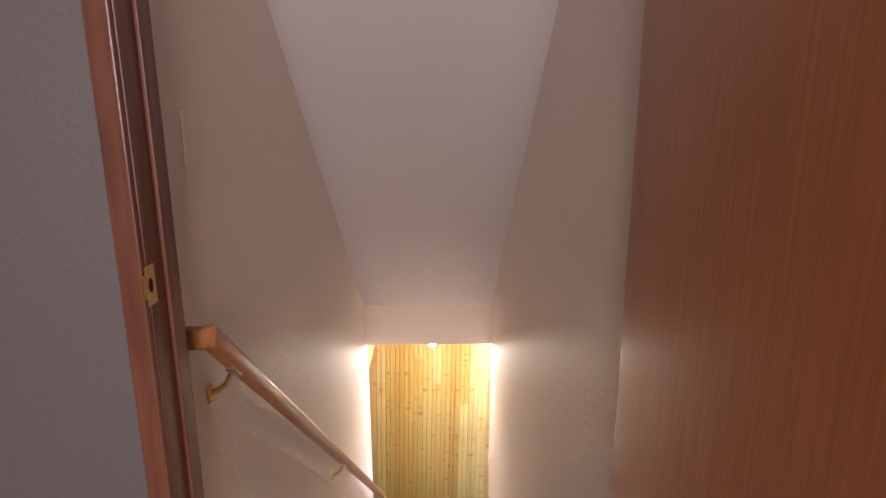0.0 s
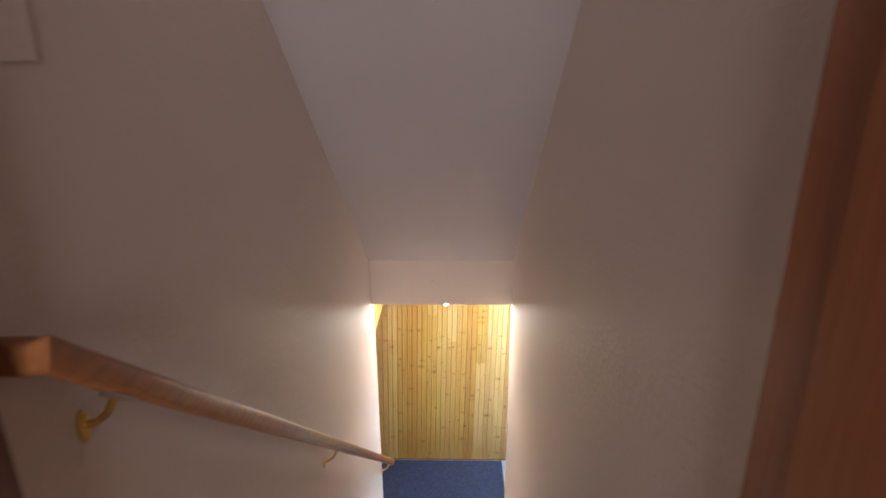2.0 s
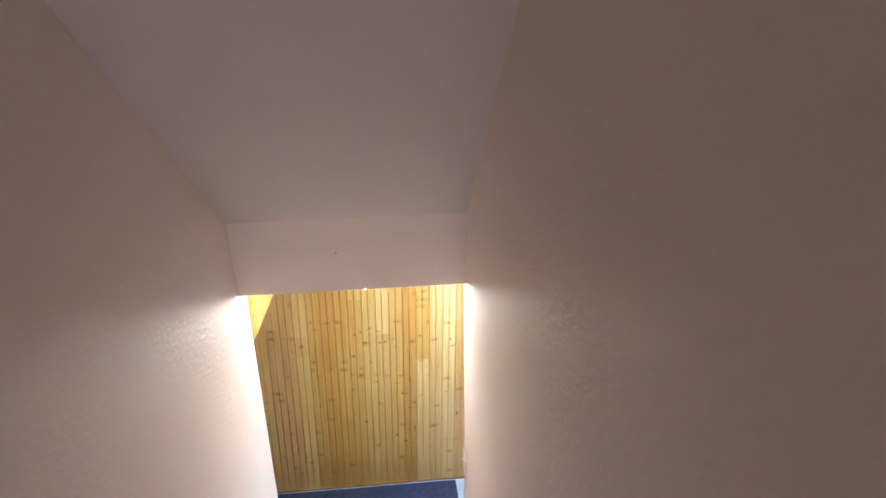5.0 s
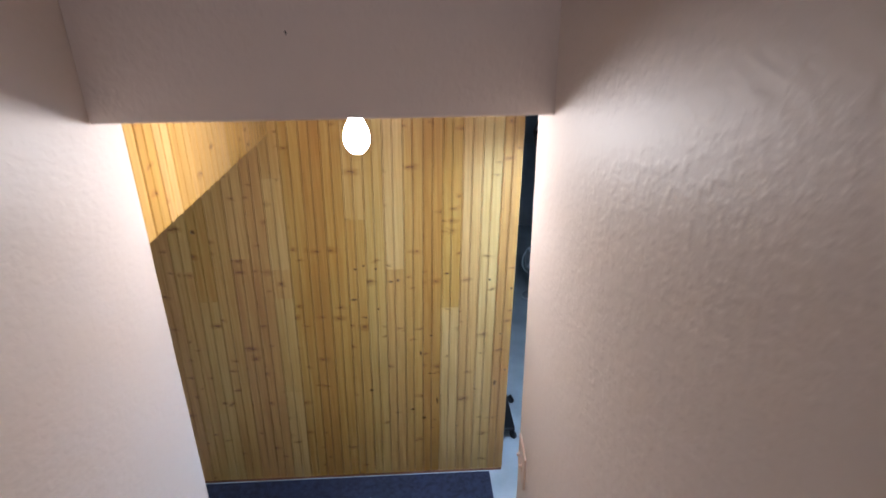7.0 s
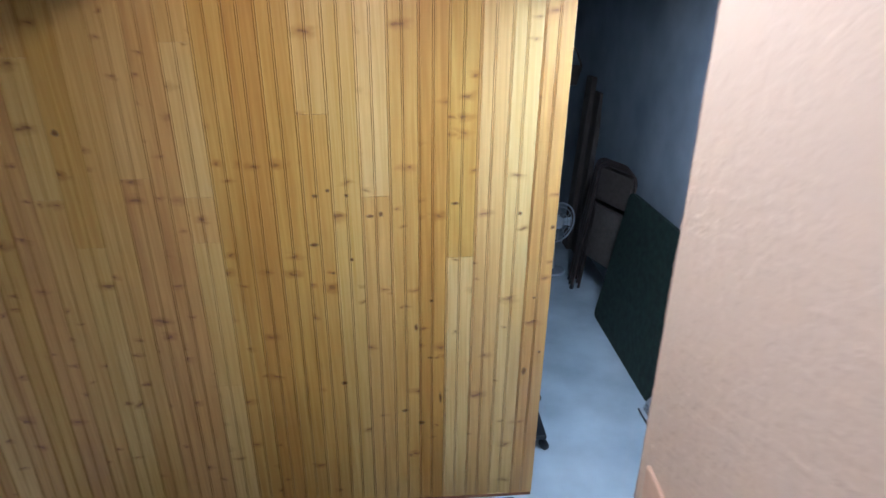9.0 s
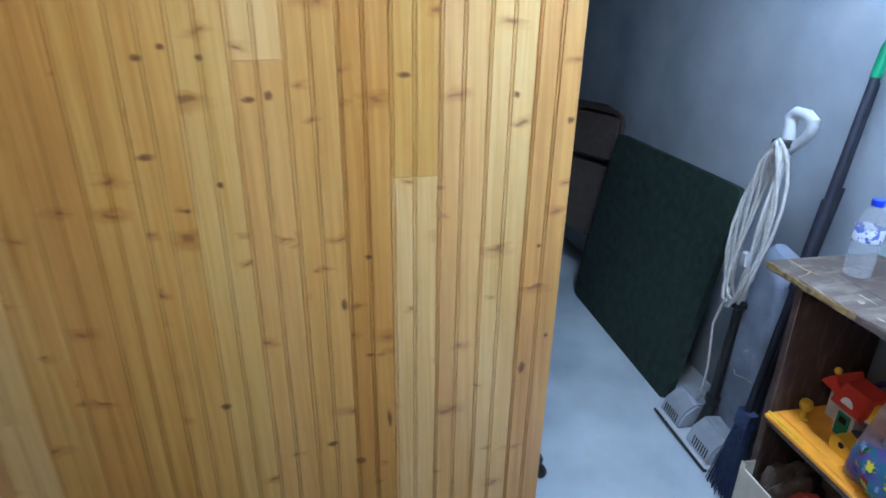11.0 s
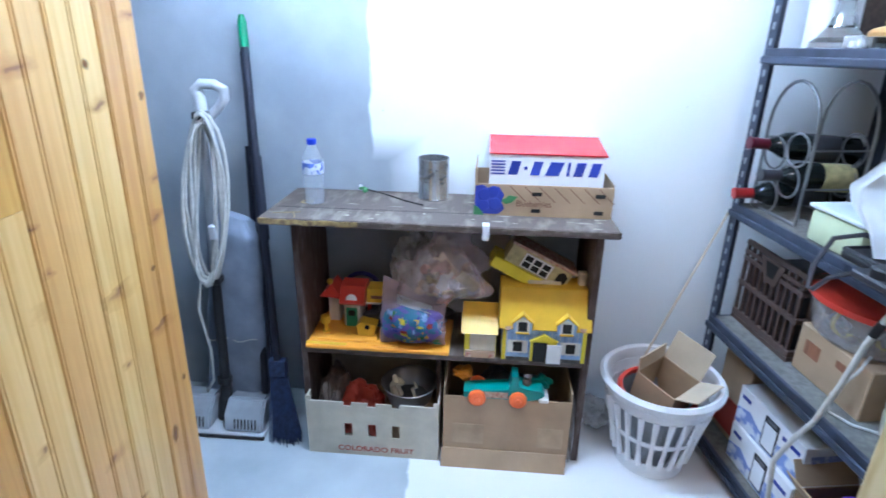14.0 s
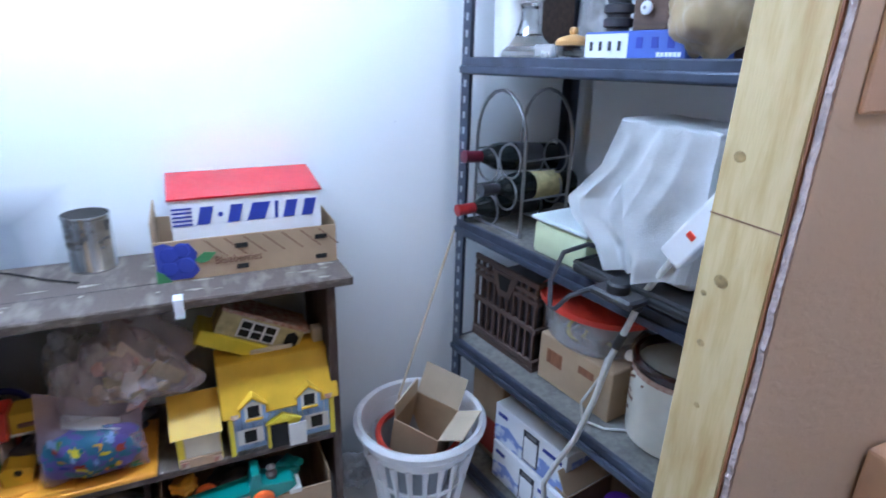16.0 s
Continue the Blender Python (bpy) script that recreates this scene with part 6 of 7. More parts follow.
for j in range(NZ + 1):
    f = j / NZ
    z = 0.075 + 0.665 * f
    hw = 0.118 - 0.040 * f ** 1.3 - 0.06 * max(0.0, f - 0.93) / 0.07 * 0.6
    hd = 0.070 - 0.012 * f - 0.05 * max(0.0, f - 0.93) / 0.07 * 0.7
    ring = []
    for i in range(NS):
        a = 2 * math.pi * i / NS
        ca, sa = math.cos(a), math.sin(a)
        u = math.copysign(abs(ca) ** 0.62, ca) * hd
        v = math.copysign(abs(sa) ** 0.62, sa) * hw
        p = Vector((u * 14, v * 10, z * 7))
        fold = 0.010 * noise.noise(p) + 0.006 * noise.noise(p * 2.3) + 0.009 * max(0.0, f - 0.6) * math.sin(7 * a + 9 * f)
        ring.append(bm.verts.new((u * (1 + fold / 0.07), v * (1 + fold / 0.11) - 0.045 * f, z + 0.03 * f * v / 0.1)))
    stations.append(ring)
for r0, r1 in zip(stations, stations[1:]):
    for i in range(NS):
        bm.faces.new((r0[i], r0[(i + 1) % NS], r1[(i + 1) % NS], r1[i]))
bm.faces.new(list(reversed(stations[0])))
bm.faces.new(stations[-1])
part("dust_bag", bm, "sack_grey", vac, "quilted blue-grey cloth dust bag with a folded top", True, BAG)
bm = B()
tube(bm, [(-0.074 + 0.010 * math.cos(k), -0.100 + 0.18 * k / 12, 0.315 + 0.004 * math.sin(k)) for k in range(13)], 0.0014, 5)
part("bag_seam", bm, "cord_white", vac, "thin pale stitched line", m=BAG)
bm = B()
box(bm, -0.075, 0.07, -0.122, 0.118, 0.045, 0.078, 0.010, seg=2)
part("bag_foot", bm, "grey_plastic", vac, "grey clamp under the bag", m=BAG)

# ---- broom and poles ----
broom = thing("broom", pose(1.775, 0.10, 0), "angled broom with black handle, green tip and navy bristles", "broom")
top_p = Vector((2.035 - 1.775, 0.214 - 0.10, 1.345))
low_p = Vector((0.035, 0.02, 0.27))


def along(f):
    return low_p.lerp(top_p, f)


bm = B()
cyl(bm, along(0.0), along(0.93), 0.012, n=12)
part("handle", bm, "pole_black", broom, "black metal handle", True)
bm = B()
cyl(bm, along(0.915), along(0.985), 0.0145, 0.013, n=12)
cyl(bm, along(0.984), along(1.0), 0.013, 0.008, n=12)
part("tip", bm, "green_plastic", broom, "green plastic tip", True)
bm = B()
cyl(bm, along(0.38), along(0.62), 0.0165, n=12)
part("sleeve", bm, "pole_black", broom, "thick black sleeve", True)
bm = B()
prism(bm, [(-0.018, 0.235), (0.018, 0.235), (0.018, 0.29), (-0.012, 0.29)], "y", -0.008, 0.046, m=Matrix.Translation((0.035, 0.0, 0)))
part("head", bm, "bristle", broom, "navy plastic head")
bm = B()
rnd = random.Random(12)
for k in range(280):
    y = rnd.uniform(-0.006, 0.044)
    x = 0.035 + rnd.uniform(-0.014, 0.016)
    zb = rnd.uniform(0.0, 0.02)
    ex, ey = x - 0.045 + rnd.uniform(-0.02, 0.02), -0.005 + (y - 0.02) * 1.7 + rnd.uniform(-0.014, 0.014)
    s = 0.0016
    a = [bm.verts.new((x + s * cx, y + s * cy, 0.236)) for cx, cy in ((1, 0), (-0.5, 0.87), (-0.5, -0.87))]
    b = [bm.verts.new((ex + s * cx, ey + s * cy, zb)) for cx, cy in ((1, 0), (-0.5, 0.87), (-0.5, -0.87))]
    for j in range(3):
        bm.faces.new((a[j], a[(j + 1) % 3], b[(j + 1) % 3], b[j]))
tagged(part("bristles", bm, "bristle", broom, "worn navy bristles"), kind="stuff")
for y0, x1, y1, z1, r in ((0.155, 2.04, 0.222, 1.24, 0.010), (0.19, 2.035, 0.235, 0.95, 0.012)):
    bm = B()
    cyl(bm, (1.86, y0 + 0.01, 0.0), (x1, y1, z1), r, n=10)
    solid("black_pole", bm, "pole_black", "thin black pole leaning against the wall", "pole", group="poles by the bookshelf", smooth=True)

# ---- leaning table board and chairs ----
card = thing("folded_table", pose(1.815, 1.0, 0.0), "dark green folded card table leaning against the wall", "table")
tilt = math.degrees(math.atan2(0.150, 0.855))
bm = B()
wv, hv, rc = 0.465, 0.868, 0.045
poly = []
for cx, cz, a0 in ((wv - rc, hv - rc, 0), (-wv + rc, hv - rc, 90), (-wv + rc, rc, 180), (wv - rc, rc, 270)):
    for k in range(6):
        a = radians(a0 + 18 * k)
        poly.append((cx + rc * math.cos(a), cz + rc * math.sin(a)))
prism(bm, poly, "x", 0.0, 0.028, m=pose(0, 0, 0, 0, tilt, 0))
bmesh.ops.bevel(bm, geom=[e for e in bm.edges if len(e.link_faces) == 2 and e.calc_face_angle(0) > 1.2], offset=0.004, segments=2, affect="EDGES")
part("tabletop", bm, "green_board", card, "dark green felted board")
for k in (-0.3, 0.3):
    bm = B()
    cyl(bm, Vector((0.04, k, 0.06)), Vector((0.155, k, 0.72)), 0.011, n=10)
    part("leg", bm, "brown_metal", card, "folded metal leg")


def folding_chair(m, first=None):
    if first:
        return copy_thing(first, m)
    c = thing("folding_chair", m, "folded brown metal chair leaning against the wall", "chair", "folding chairs by the wall")
    bm = B()
    pts = [(-0.20, 0.0, 0.0), (-0.19, 0.0, 0.80), (-0.185, 0, 0.88), (-0.165, 0, 0.92), (-0.12, 0, 0.94), (0.12, 0, 0.94), (0.165, 0, 0.92), (0.185, 0, 0.88), (0.19, 0, 0.80), (0.20, 0, 0.0)]
    tube(bm, pts, 0.0115, 8)
    part("front_frame", bm, "brown_metal", c, "bent brown tube frame", True)
    bm = B()
    tube(bm, [(-0.17, 0.035, 0.02), (-0.17, 0.03, 0.62), (0.17, 0.03, 0.62), (0.17, 0.035, 0.02)], 0.0105, 8)
    part("rear_frame", bm, "brown_metal", c, "", True)
    bm = B()
    box(bm, -0.165, 0.165, -0.008, 0.012, 0.70, 0.915, 0.006, seg=2)
    part("backrest", bm, "brown_vinyl", c, "padded brown backrest")
    bm = B()
    box(bm, -0.16, 0.16, 0.014, 0.045, 0.28, 0.66, 0.01, seg=2)
    part("seat", bm, "brown_vinyl", c, "padded brown seat")
    for x in (-0.2, 0.2):
        bm = B()
        cyl(bm, (x, 0, 0.0), (x, 0, 0.03), 0.0145, n=10)
        part("foot_cap", bm, "black_plastic", c, "black rubber foot")
    return c


base_m = pose(1.83, 1.66, 0.0, 0, 0, -72) @ pose(0, 0, 0, -9)
first_chair = folding_chair(base_m)
for k in (1, 2):
    folding_chair(pose(1.83 + 0.012 * k, 1.66 + 0.075 * k, 0.0, 0, 0, -72) @ pose(0, 0, 0, -9), first_chair)
for k, (x, y) in enumerate(((1.93, 2.62), (1.97, 2.50))):
    bm = B()
    box(bm, -0.02, 0.02, -0.07, 0.07, 0.0, 1.40 - 0.1 * k, 0.003, m=pose(x, y, 0, 0, 4, 0))
    solid("leaning_board", bm, "board_wood", "dark rough board leaning against the wall", "board", group="boards by the wall")

fan = thing("desk_fan", pose(1.70, 2.15, 0.0, 0, 0, 25), "pale desk fan with a round wire grille on the floor", "fan")
bm = B()
lathe(bm, [(0.0001, 0.03), (0.05, 0.03), (0.09, 0.015), (0.095, 0.0), (0.0001, 0.0)], n=24)
cyl(bm, (0, 0, 0.02), (0, 0.02, 0.34), 0.018, 0.014, 12)
part("stand", bm, "grey_plastic", fan, "", True)
bm = B()
for r in (0.04, 0.08, 0.12, 0.15):
    tube(bm, [(r * math.cos(2 * math.pi * k / 28), -0.05 + 0.02 * (r / 0.15), 0.41 + r * math.sin(2 * math.pi * k / 28)) for k in range(28)], 0.003 if r < 0.15 else 0.006, 5, closed=True)
for k in range(12):
    a = 2 * math.pi * k / 12
    tube(bm, [(0.02 * math.cos(a), -0.05, 0.41 + 0.02 * math.sin(a)), (0.15 * math.cos(a), -0.03, 0.41 + 0.15 * math.sin(a))], 0.002, 5)
part("grille", bm, "pale_plastic", fan, "round wire grille", True)
bm = B()
lathe(bm, [(0.0001, -0.05), (0.05, -0.045), (0.055, 0.02), (0.03, 0.06), (0.0001, 0.065)], n=18, m=Matrix.Translation((0, 0.02, 0.41)) @ pose(0, 0, 0, -90))
part("motor", bm, "pale_plastic", fan, "", True)
for k in range(3):
    bm = B()
    prism(bm, [(0.02, -0.02), (0.12, -0.05), (0.13, 0.02), (0.03, 0.02)], "y", -0.018, -0.014, m=Matrix.Translation((0, 0, 0.41)) @ pose(0, 0, 0, 0, 120 * k, 0))
    part("blade", bm, "label_white", fan, "pale fan blade")

dolly = thing("furniture_dolly", pose(1.06, 0.42, 0.0), "low black dolly with caster wheels behind the panelling", "dolly")
bm = B()
box(bm, -0.22, 0.16, -0.17, 0.20, 0.062, 0.085, 0.005, seg=2)
part("frame", bm, "black_plastic", dolly)
for x, y in ((0.15, -0.16), (0.19, 0.19), (-0.2, -0.15), (-0.2, 0.18)):
    bm = B()
    cyl(bm, (x, y, 0.03), (x, y, 0.064), 0.008, n=8)
    fork = part("caster", bm, "black_plastic", dolly, "black caster")
    bm = B()
    lathe(bm, [(0.0001, -0.011), (0.022, -0.011), (0.028, -0.006), (0.028, 0.006), (0.022, 0.011), (0.0001, 0.011)], n=16, m=Matrix.Translation((x, y, 0.028)) @ pose(0, 0, 0, 0, 90, 35))
    part("wheel", bm, "black_plastic", fork, "black wheel", True)
basketry = thing("wicker_basket", pose(1.80, 2.48, 1.36), "dark wicker basket hanging on the far wall", "basket")
bm = B()
lathe(bm, [(0.0001, 0.0), (0.07, 0.0), (0.10, 0.13), (0.095, 0.13), (0.065, 0.01), (0.0001, 0.01)], n=18)
part("body", bm, "brown_vinyl", basketry, "", True)
bm = B()
tube(bm, [(-0.095, 0, 0.13), (-0.05, 0, 0.24), (0.0, 0, 0.27), (0.05, 0, 0.24), (0.095, 0, 0.13)], 0.007, 6)
part("handle", bm, "brown_vinyl", basketry, "", True)
bm = B()
tube(bm, [(0, 0, 0.27), (0, 0, 1.001)], 0.003, 5)
part("cord", bm, "brown_vinyl", basketry, "thin dark cord to a joist")

# ---- on the metal shelving: second shelf ----
rack = thing("wine_rack", on_unit(0.03, 0.02, Z2 + 0.001), "arched wrought wire wine rack holding three bottles", "wine rack")
for y in (0.02, 0.175):
    bm = B()
    pts = [(0.0, y, 0.004), (0.0, y, 0.20)] + [(0.098 - 0.098 * math.cos(a), y, 0.235 + 0.125 * math.sin(a)) for a in [math.pi * k / 10 for k in range(11)]] + [(0.196, y, 0.20), (0.196, y, 0.004)]
    tube(bm, pts, 0.0045, 6)
    part("arch", bm, "grey_metal", rack, "bent wire arch", True)
    bm = B()
    tube(bm, [(0.0, y, 0.004), (0.196, y, 0.004)], 0.004, 6)
    part("foot_bar", bm, "grey_metal", rack, "", True)
    for cx, cz in ((0.052, 0.165), (0.130, 0.105), (0.060, 0.045), (0.14, 0.19)):
        bm = B()
        tube(bm, [(cx + 0.043 * math.cos(a), y, cz + 0.043 * math.sin(a)) for a in [2 * math.pi * k / 18 for k in range(18)]], 0.003, 5, closed=True)
        part("bottle_ring", bm, "grey_metal", rack, "wire bottle ring", True)
for x, z in ((0.0, 0.10), (0.0, 0.20), (0.196, 0.10), (0.196, 0.20)):
    bm = B()
    tube(bm, [(x, 0.02, z), (x, 0.175, z)], 0.003, 5)
    part("cross_bar", bm, "grey_metal", rack, "", True)


def wine_bottle(m, capsule, label_mat, label):
    b = thing("wine_bottle", m, label, "bottle", "bottles in the wine rack")
    bm = B()
    lathe(bm, [(0.0001, 0.006), (0.03, 0.0), (0.037, 0.004), (0.0375, 0.185), (0.034, 0.205), (0.022, 0.228), (0.0155, 0.245), (0.014, 0.255)], n=26)
    part("glass_body", bm, "wine_glass", b, "dark glass", True)
    bm = B()
    lathe(bm, [(0.0142, 0.235), (0.0152, 0.238), (0.0150, 0.292), (0.0165, 0.294), (0.0165, 0.300), (0.0001, 0.301)], n=18)
    part("capsule", bm, capsule, b, "", True)
    bm = B()
    lathe(bm, [(0.0378, 0.06), (0.0380, 0.061), (0.0380, 0.145), (0.0378, 0.146)], n=26)
    part("paper_label", bm, label_mat, b, "", True)
    return b


wine_bottle(on_unit(0.092, 0.262, Z2 + 0.172) @ pose(0, 0, 0, 86, 0, -3), "wine_red", "charcoal", "dark wine bottle with a dark red capsule")
wine_bottle(on_unit(0.165, 0.262, Z2 + 0.112) @ pose(0, 0, 0, 88, 0, -2), "charcoal", "label_cream", "dark wine bottle with a cream label")
wine_bottle(on_unit(0.090, 0.258, Z2 + 0.055) @ pose(0, 0, 0, 92, 0, -6), "wine_scarlet", "charcoal", "dark wine bottle with a bright red capsule")

jar = thing("spice_jar", on_unit(0.30, 0.25, Z2), "dark glass jar with a white lid", "jar")
bm = B()
lathe(bm, [(0.0001, 0), (0.035, 0), (0.037, 0.005), (0.037, 0.12), (0.028, 0.135), (0.028, 0.14)], n=20)
part("body", bm, "wine_glass", jar, "", True)
bm = B()
lathe(bm, [(0.030, 0.138), (0.031, 0.14), (0.031, 0.16), (0.0001, 0.161)], n=18)
part("lid", bm, "label_white", jar, "white lid", True)
lemon = thing("lemon_bottle", on_unit(0.36, 0.17, Z2), "small yellow squeeze bottle behind the tub", "bottle")
bm = B()
lathe(bm, [(0.0001, 0), (0.02, 0), (0.024, 0.03), (0.022, 0.09), (0.010, 0.105), (0.008, 0.12), (0.0001, 0.121)], n=16)
part("body", bm, "lemon_plastic", lemon, "", True)

tub = thing("food_tub", on_unit(0.305, 0.012, Z2), "pale green plastic food tub with a white lid", "tub")
bm = B()
box(bm, 0.0, 0.17, 0.0, 0.15, 0.0, 0.082, 0.012, seg=2)
part("body", bm, "pale_green", tub, "", True)
bm = B()
box(bm, -0.005, 0.175, -0.005, 0.155, 0.0825, 0.093, 0.004, seg=2)
part("lid", bm, "lid_white", tub, "white snap lid")

grill = thing("electric_griddle", on_unit(0.49, -0.045, Z2), "black electric griddle overhanging the shelf edge", "griddle")
bm = B()
box(bm, 0.0, 0.36, 0.0, 0.26, 0.026, 0.048, 0.008, seg=2)
part("plate", bm, "black_plastic", grill, "black cooking plate")
bm = B()
tube(bm, [(0.006, 0.006, 0.048), (0.354, 0.006, 0.050), (0.354, 0.254, 0.050), (0.006, 0.254, 0.050)], 0.006, 6, closed=True)
part("plate_lip", bm, "black_plastic", grill, "")
for x, y in ((0.03, 0.07), (0.33, 0.07), (0.03, 0.23), (0.33, 0.23)):
    bm = B()
    cyl(bm, (x, y, 0.0), (x, y, 0.027), 0.014, n=12)
    part("foot", bm, "black_plastic", grill)
bm = B()
box(bm, 0.10, 0.20, -0.055, 0.0, 0.028, 0.046, 0.005)
ctl = part("control", bm, "charcoal", grill, "dark control box")
bm = B()
lathe(bm, [(0.022, 0.0), (0.022, 0.016), (0.018, 0.02), (0.0001, 0.02)], (0.15, -0.03, 0.046), 18)
part("dial", bm, "black_plastic", ctl, "round black dial", True)
bm = B()
tube(bm, [(0.10, -0.03, 0.036), (0.05, -0.05, 0.00), (0.02, -0.055, -0.04), (0.0, -0.05, -0.045), (-0.025, -0.03, 0.0), (-0.025, 0.0, 0.06), (-0.005, 0.05, 0.075), (0.06, 0.12, 0.058)], 0.0055, 6)
part("cable", bm, "charcoal", grill, "dark looping cable", True)

appliance = B()
box(appliance, 0.0, 0.19, 0.0, 0.13, 0.0, 0.285, 0.015, seg=2)
solid("mixer_body", appliance, "white_metal", "boxy kitchen appliance under the towel", "appliance", m=on_unit(0.535, 0.018, Z2 + 0.0495))
bm = B()
NU, NV = 60, 56


def bend(v, pts):
    for (a0, b0), (a1, b1) in zip(pts, pts[1:]):
        if v <= a1:
            return b0 + (b1 - b0) * (v - a0) / (a1 - a0)
    return pts[-1][1]


rows_v = []
for j in range(NV + 1):
    v2 = -0.35 + 1.35 * j / NV
    row = []
    for i in range(NU + 1):
        u = i / NU
        f = max(0.0, v2)
        x0 = bend(f, [(0, -0.005), (0.3, -0.035), (0.58, -0.105), (0.70, -0.085), (0.85, -0.005), (1.0, 0.03)])
        x1 = bend(f, [(0, 0.20), (0.5, 0.215), (1.0, 0.205)])
        tip = 0.006 + 0.075 * math.exp(-((u - 0.46) / 0.055) ** 2) + 0.03 * u
        x = x0 + (x1 - x0) * u
        crease = 0.055 * (abs(math.sin(5.2 * u + 0.5 - 0.5 * f)) - 0.6) + 0.018 * (abs(math.sin(11 * u + 1.1 + 1.5 * f)) - 0.6)
        if v2 < 0:
            y, z = -0.012 - v2 * 0.42, 0.296 + 0.003 * noise.noise(Vector((u * 6, v2 * 6, 2)))
        else:
            y = -0.012 - 0.052 * f + crease * min(1.0, f * 1.8) + 0.006 * noise.noise(Vector((u * 7, f * 7, 4)))
            z = 0.296 + (tip - 0.296) * f ** 0.94
            y += 0.09 * max(0.0, 0.25 - u) * 4 * f * 0.5
        row.append(bm.verts.new((x, y, z)))
    rows_v.append(row)
for j in range(NV):
    for i in range(NU):
        bm.faces.new((rows_v[j][i], rows_v[j][i + 1], rows_v[j + 1][i + 1], rows_v[j + 1][i]))
bmesh.ops.solidify(bm, geom=list(bm.faces), thickness=0.003)
solid("towel", bm, "towel", "white cotton towel draped over a kitchen appliance", "towel", smooth=True, m=on_unit(0.535, 0.018, Z2 + 0.0495))

strip = thing("power_strip", on_unit(0.712, -0.03, 0.978) @ pose(0, 0, 0, 0, 34, 0), "white power strip with a red switch hanging by its cable", "power strip")
bm = B()
box(bm, -0.025, 0.025, -0.018, 0.018, 0.0, 0.19, 0.006, seg=2)
part("body", bm, "white_plastic", strip)
bm = B()
box(bm, -0.008, 0.008, -0.0205, -0.0175, 0.060, 0.072, 0.001)
part("switch_key", bm, "red_plastic", strip, "red rocker switch")
bm = B()
pts = [(0.714, -0.03, 0.981), (0.672, -0.035, 0.90), (0.652, -0.04, 0.83), (0.622, -0.045, 0.735), (0.600, -0.05, 0.62), (0.567, -0.055, 0.50), (0.530, -0.065, 0.41), (0.498, -0.065, 0.33), (0.496, -0.055, 0.25), (0.505, -0.05, 0.15), (0.515, -0.04, 0.03), (0.53, -0.02, 0.006), (0.62, 0.01, 0.006)]
tube(bm, pts, [0.006] + [0.0065] * 12, 10)
cable = solid("power_cable", bm, "cord_white", "thick grey-white cable hanging in front of the shelves", "cable", smooth=True, m=UNIT)
for f0, f1 in ((1, 0.4), (2, 0.5)):
    bm = B()
    a, b = Vector(pts[f0]), Vector(pts[f0 + 1])
    cyl(bm, a.lerp(b, f1 - 0.14), a.lerp(b, f1 + 0.22), 0.0095, n=12)
    part("tape_band", bm, "black_plastic", cable, "black tape band")

# ---- third shelf ----
milk = thing("milk_crate", on_unit(0.012, 0.065, Z3), "brown plastic slatted bottle crate", "crate")
cw, cd, ch = 0.275, 0.30, 0.262
bm = B()
box(bm, 0, cw, 0, cd, 0.0, 0.012)
part("bottom", bm, "crate_brown", milk)
for z, hh in ((0.0125, 0.02), (0.115, 0.016), (0.196, 0.014), (0.218, 0.012), (0.246, 0.016)):
    bm = B()
    box(bm, 0, cw, 0, 0.012, z, z + hh, 0.002)
    part("rail", bm, "crate_brown", milk)
    bm = B()
    box(bm, cw - 0.012, cw, 0.0125, cd, z, z + hh, 0.002)
    part("rail", bm, "crate_brown", milk)
for k in range(10):
    bm = B()
    x = 0.006 + k * 0.0286
    box(bm, x - 0.004, x + 0.004, 0.002, 0.013, 0.0128, 0.2455, 0.001)
    part("slat", bm, "crate_brown", milk)
for k in range(9):
    bm = B()
    y = 0.04 + k * 0.03
    box(bm, cw - 0.013, cw - 0.002, y - 0.004, y + 0.004, 0.0128, 0.2455, 0.001)
    part("slat", bm, "crate_brown", milk)
bm = B()
prism(bm, [(0.085, 0.246), (0.195, 0.246), (0.165, 0.175), (0.115, 0.175)], "y", -0.003, 0.0015)
part("grip_panel", bm, "crate_brown", milk, "V-shaped grip panel")
bm = B()
prism(bm, [(0.112, 0.238), (0.168, 0.238), (0.155, 0.195), (0.125, 0.195)], "y", -0.0042, -0.003)
part("grip_hole", bm, "dark_hole", milk, "dark grip hole")
# charcoal block behind the slats, put in as the crate's inner shade
bm = B()
box(bm, 0.02, cw - 0.02, 0.02, cd - 0.01, 0.0125, 0.20)
part("inner_shadow_box", bm, "charcoal", milk, "dark block standing for the shade inside the crate")

kbox = thing("closed_carton", on_unit(0.300, 0.075, Z3, 0), "plain brown cardboard carton under a plastic tub", "box")
bm = B()
box(bm, 0, 0.245, 0, 0.24, 0, 0.135, 0.003)
part("body", bm, "kraft", kbox)
for x0, x1, z0, z1 in ((0.03, 0.085, 0.06, 0.10), (0.14, 0.19, 0.085, 0.105)):
    bm = B()
    box(bm, x0, x1, -0.0008, 0.0, z0, z1)
    part("faded_print", bm, "strip_wood", kbox, "faded red-brown print")

stub = thing("storage_tub", on_unit(0.395, 0.165, Z3 + 0.1355), "clear plastic tub with a red lid on a carton", "tub")
bm = B()
lathe(bm, [(0.0001, 0.0), (0.118, 0.0), (0.128, 0.008), (0.150, 0.105), (0.147, 0.105), (0.125, 0.010), (0.0001, 0.004)], n=32, sy=0.8)
part("body", bm, "thin_film", stub, "clear plastic body", True)
bm = B()
lathe(bm, [(0.153, 0.096), (0.157, 0.098), (0.157, 0.112), (0.145, 0.116), (0.0001, 0.116)], n=32, sy=0.8)
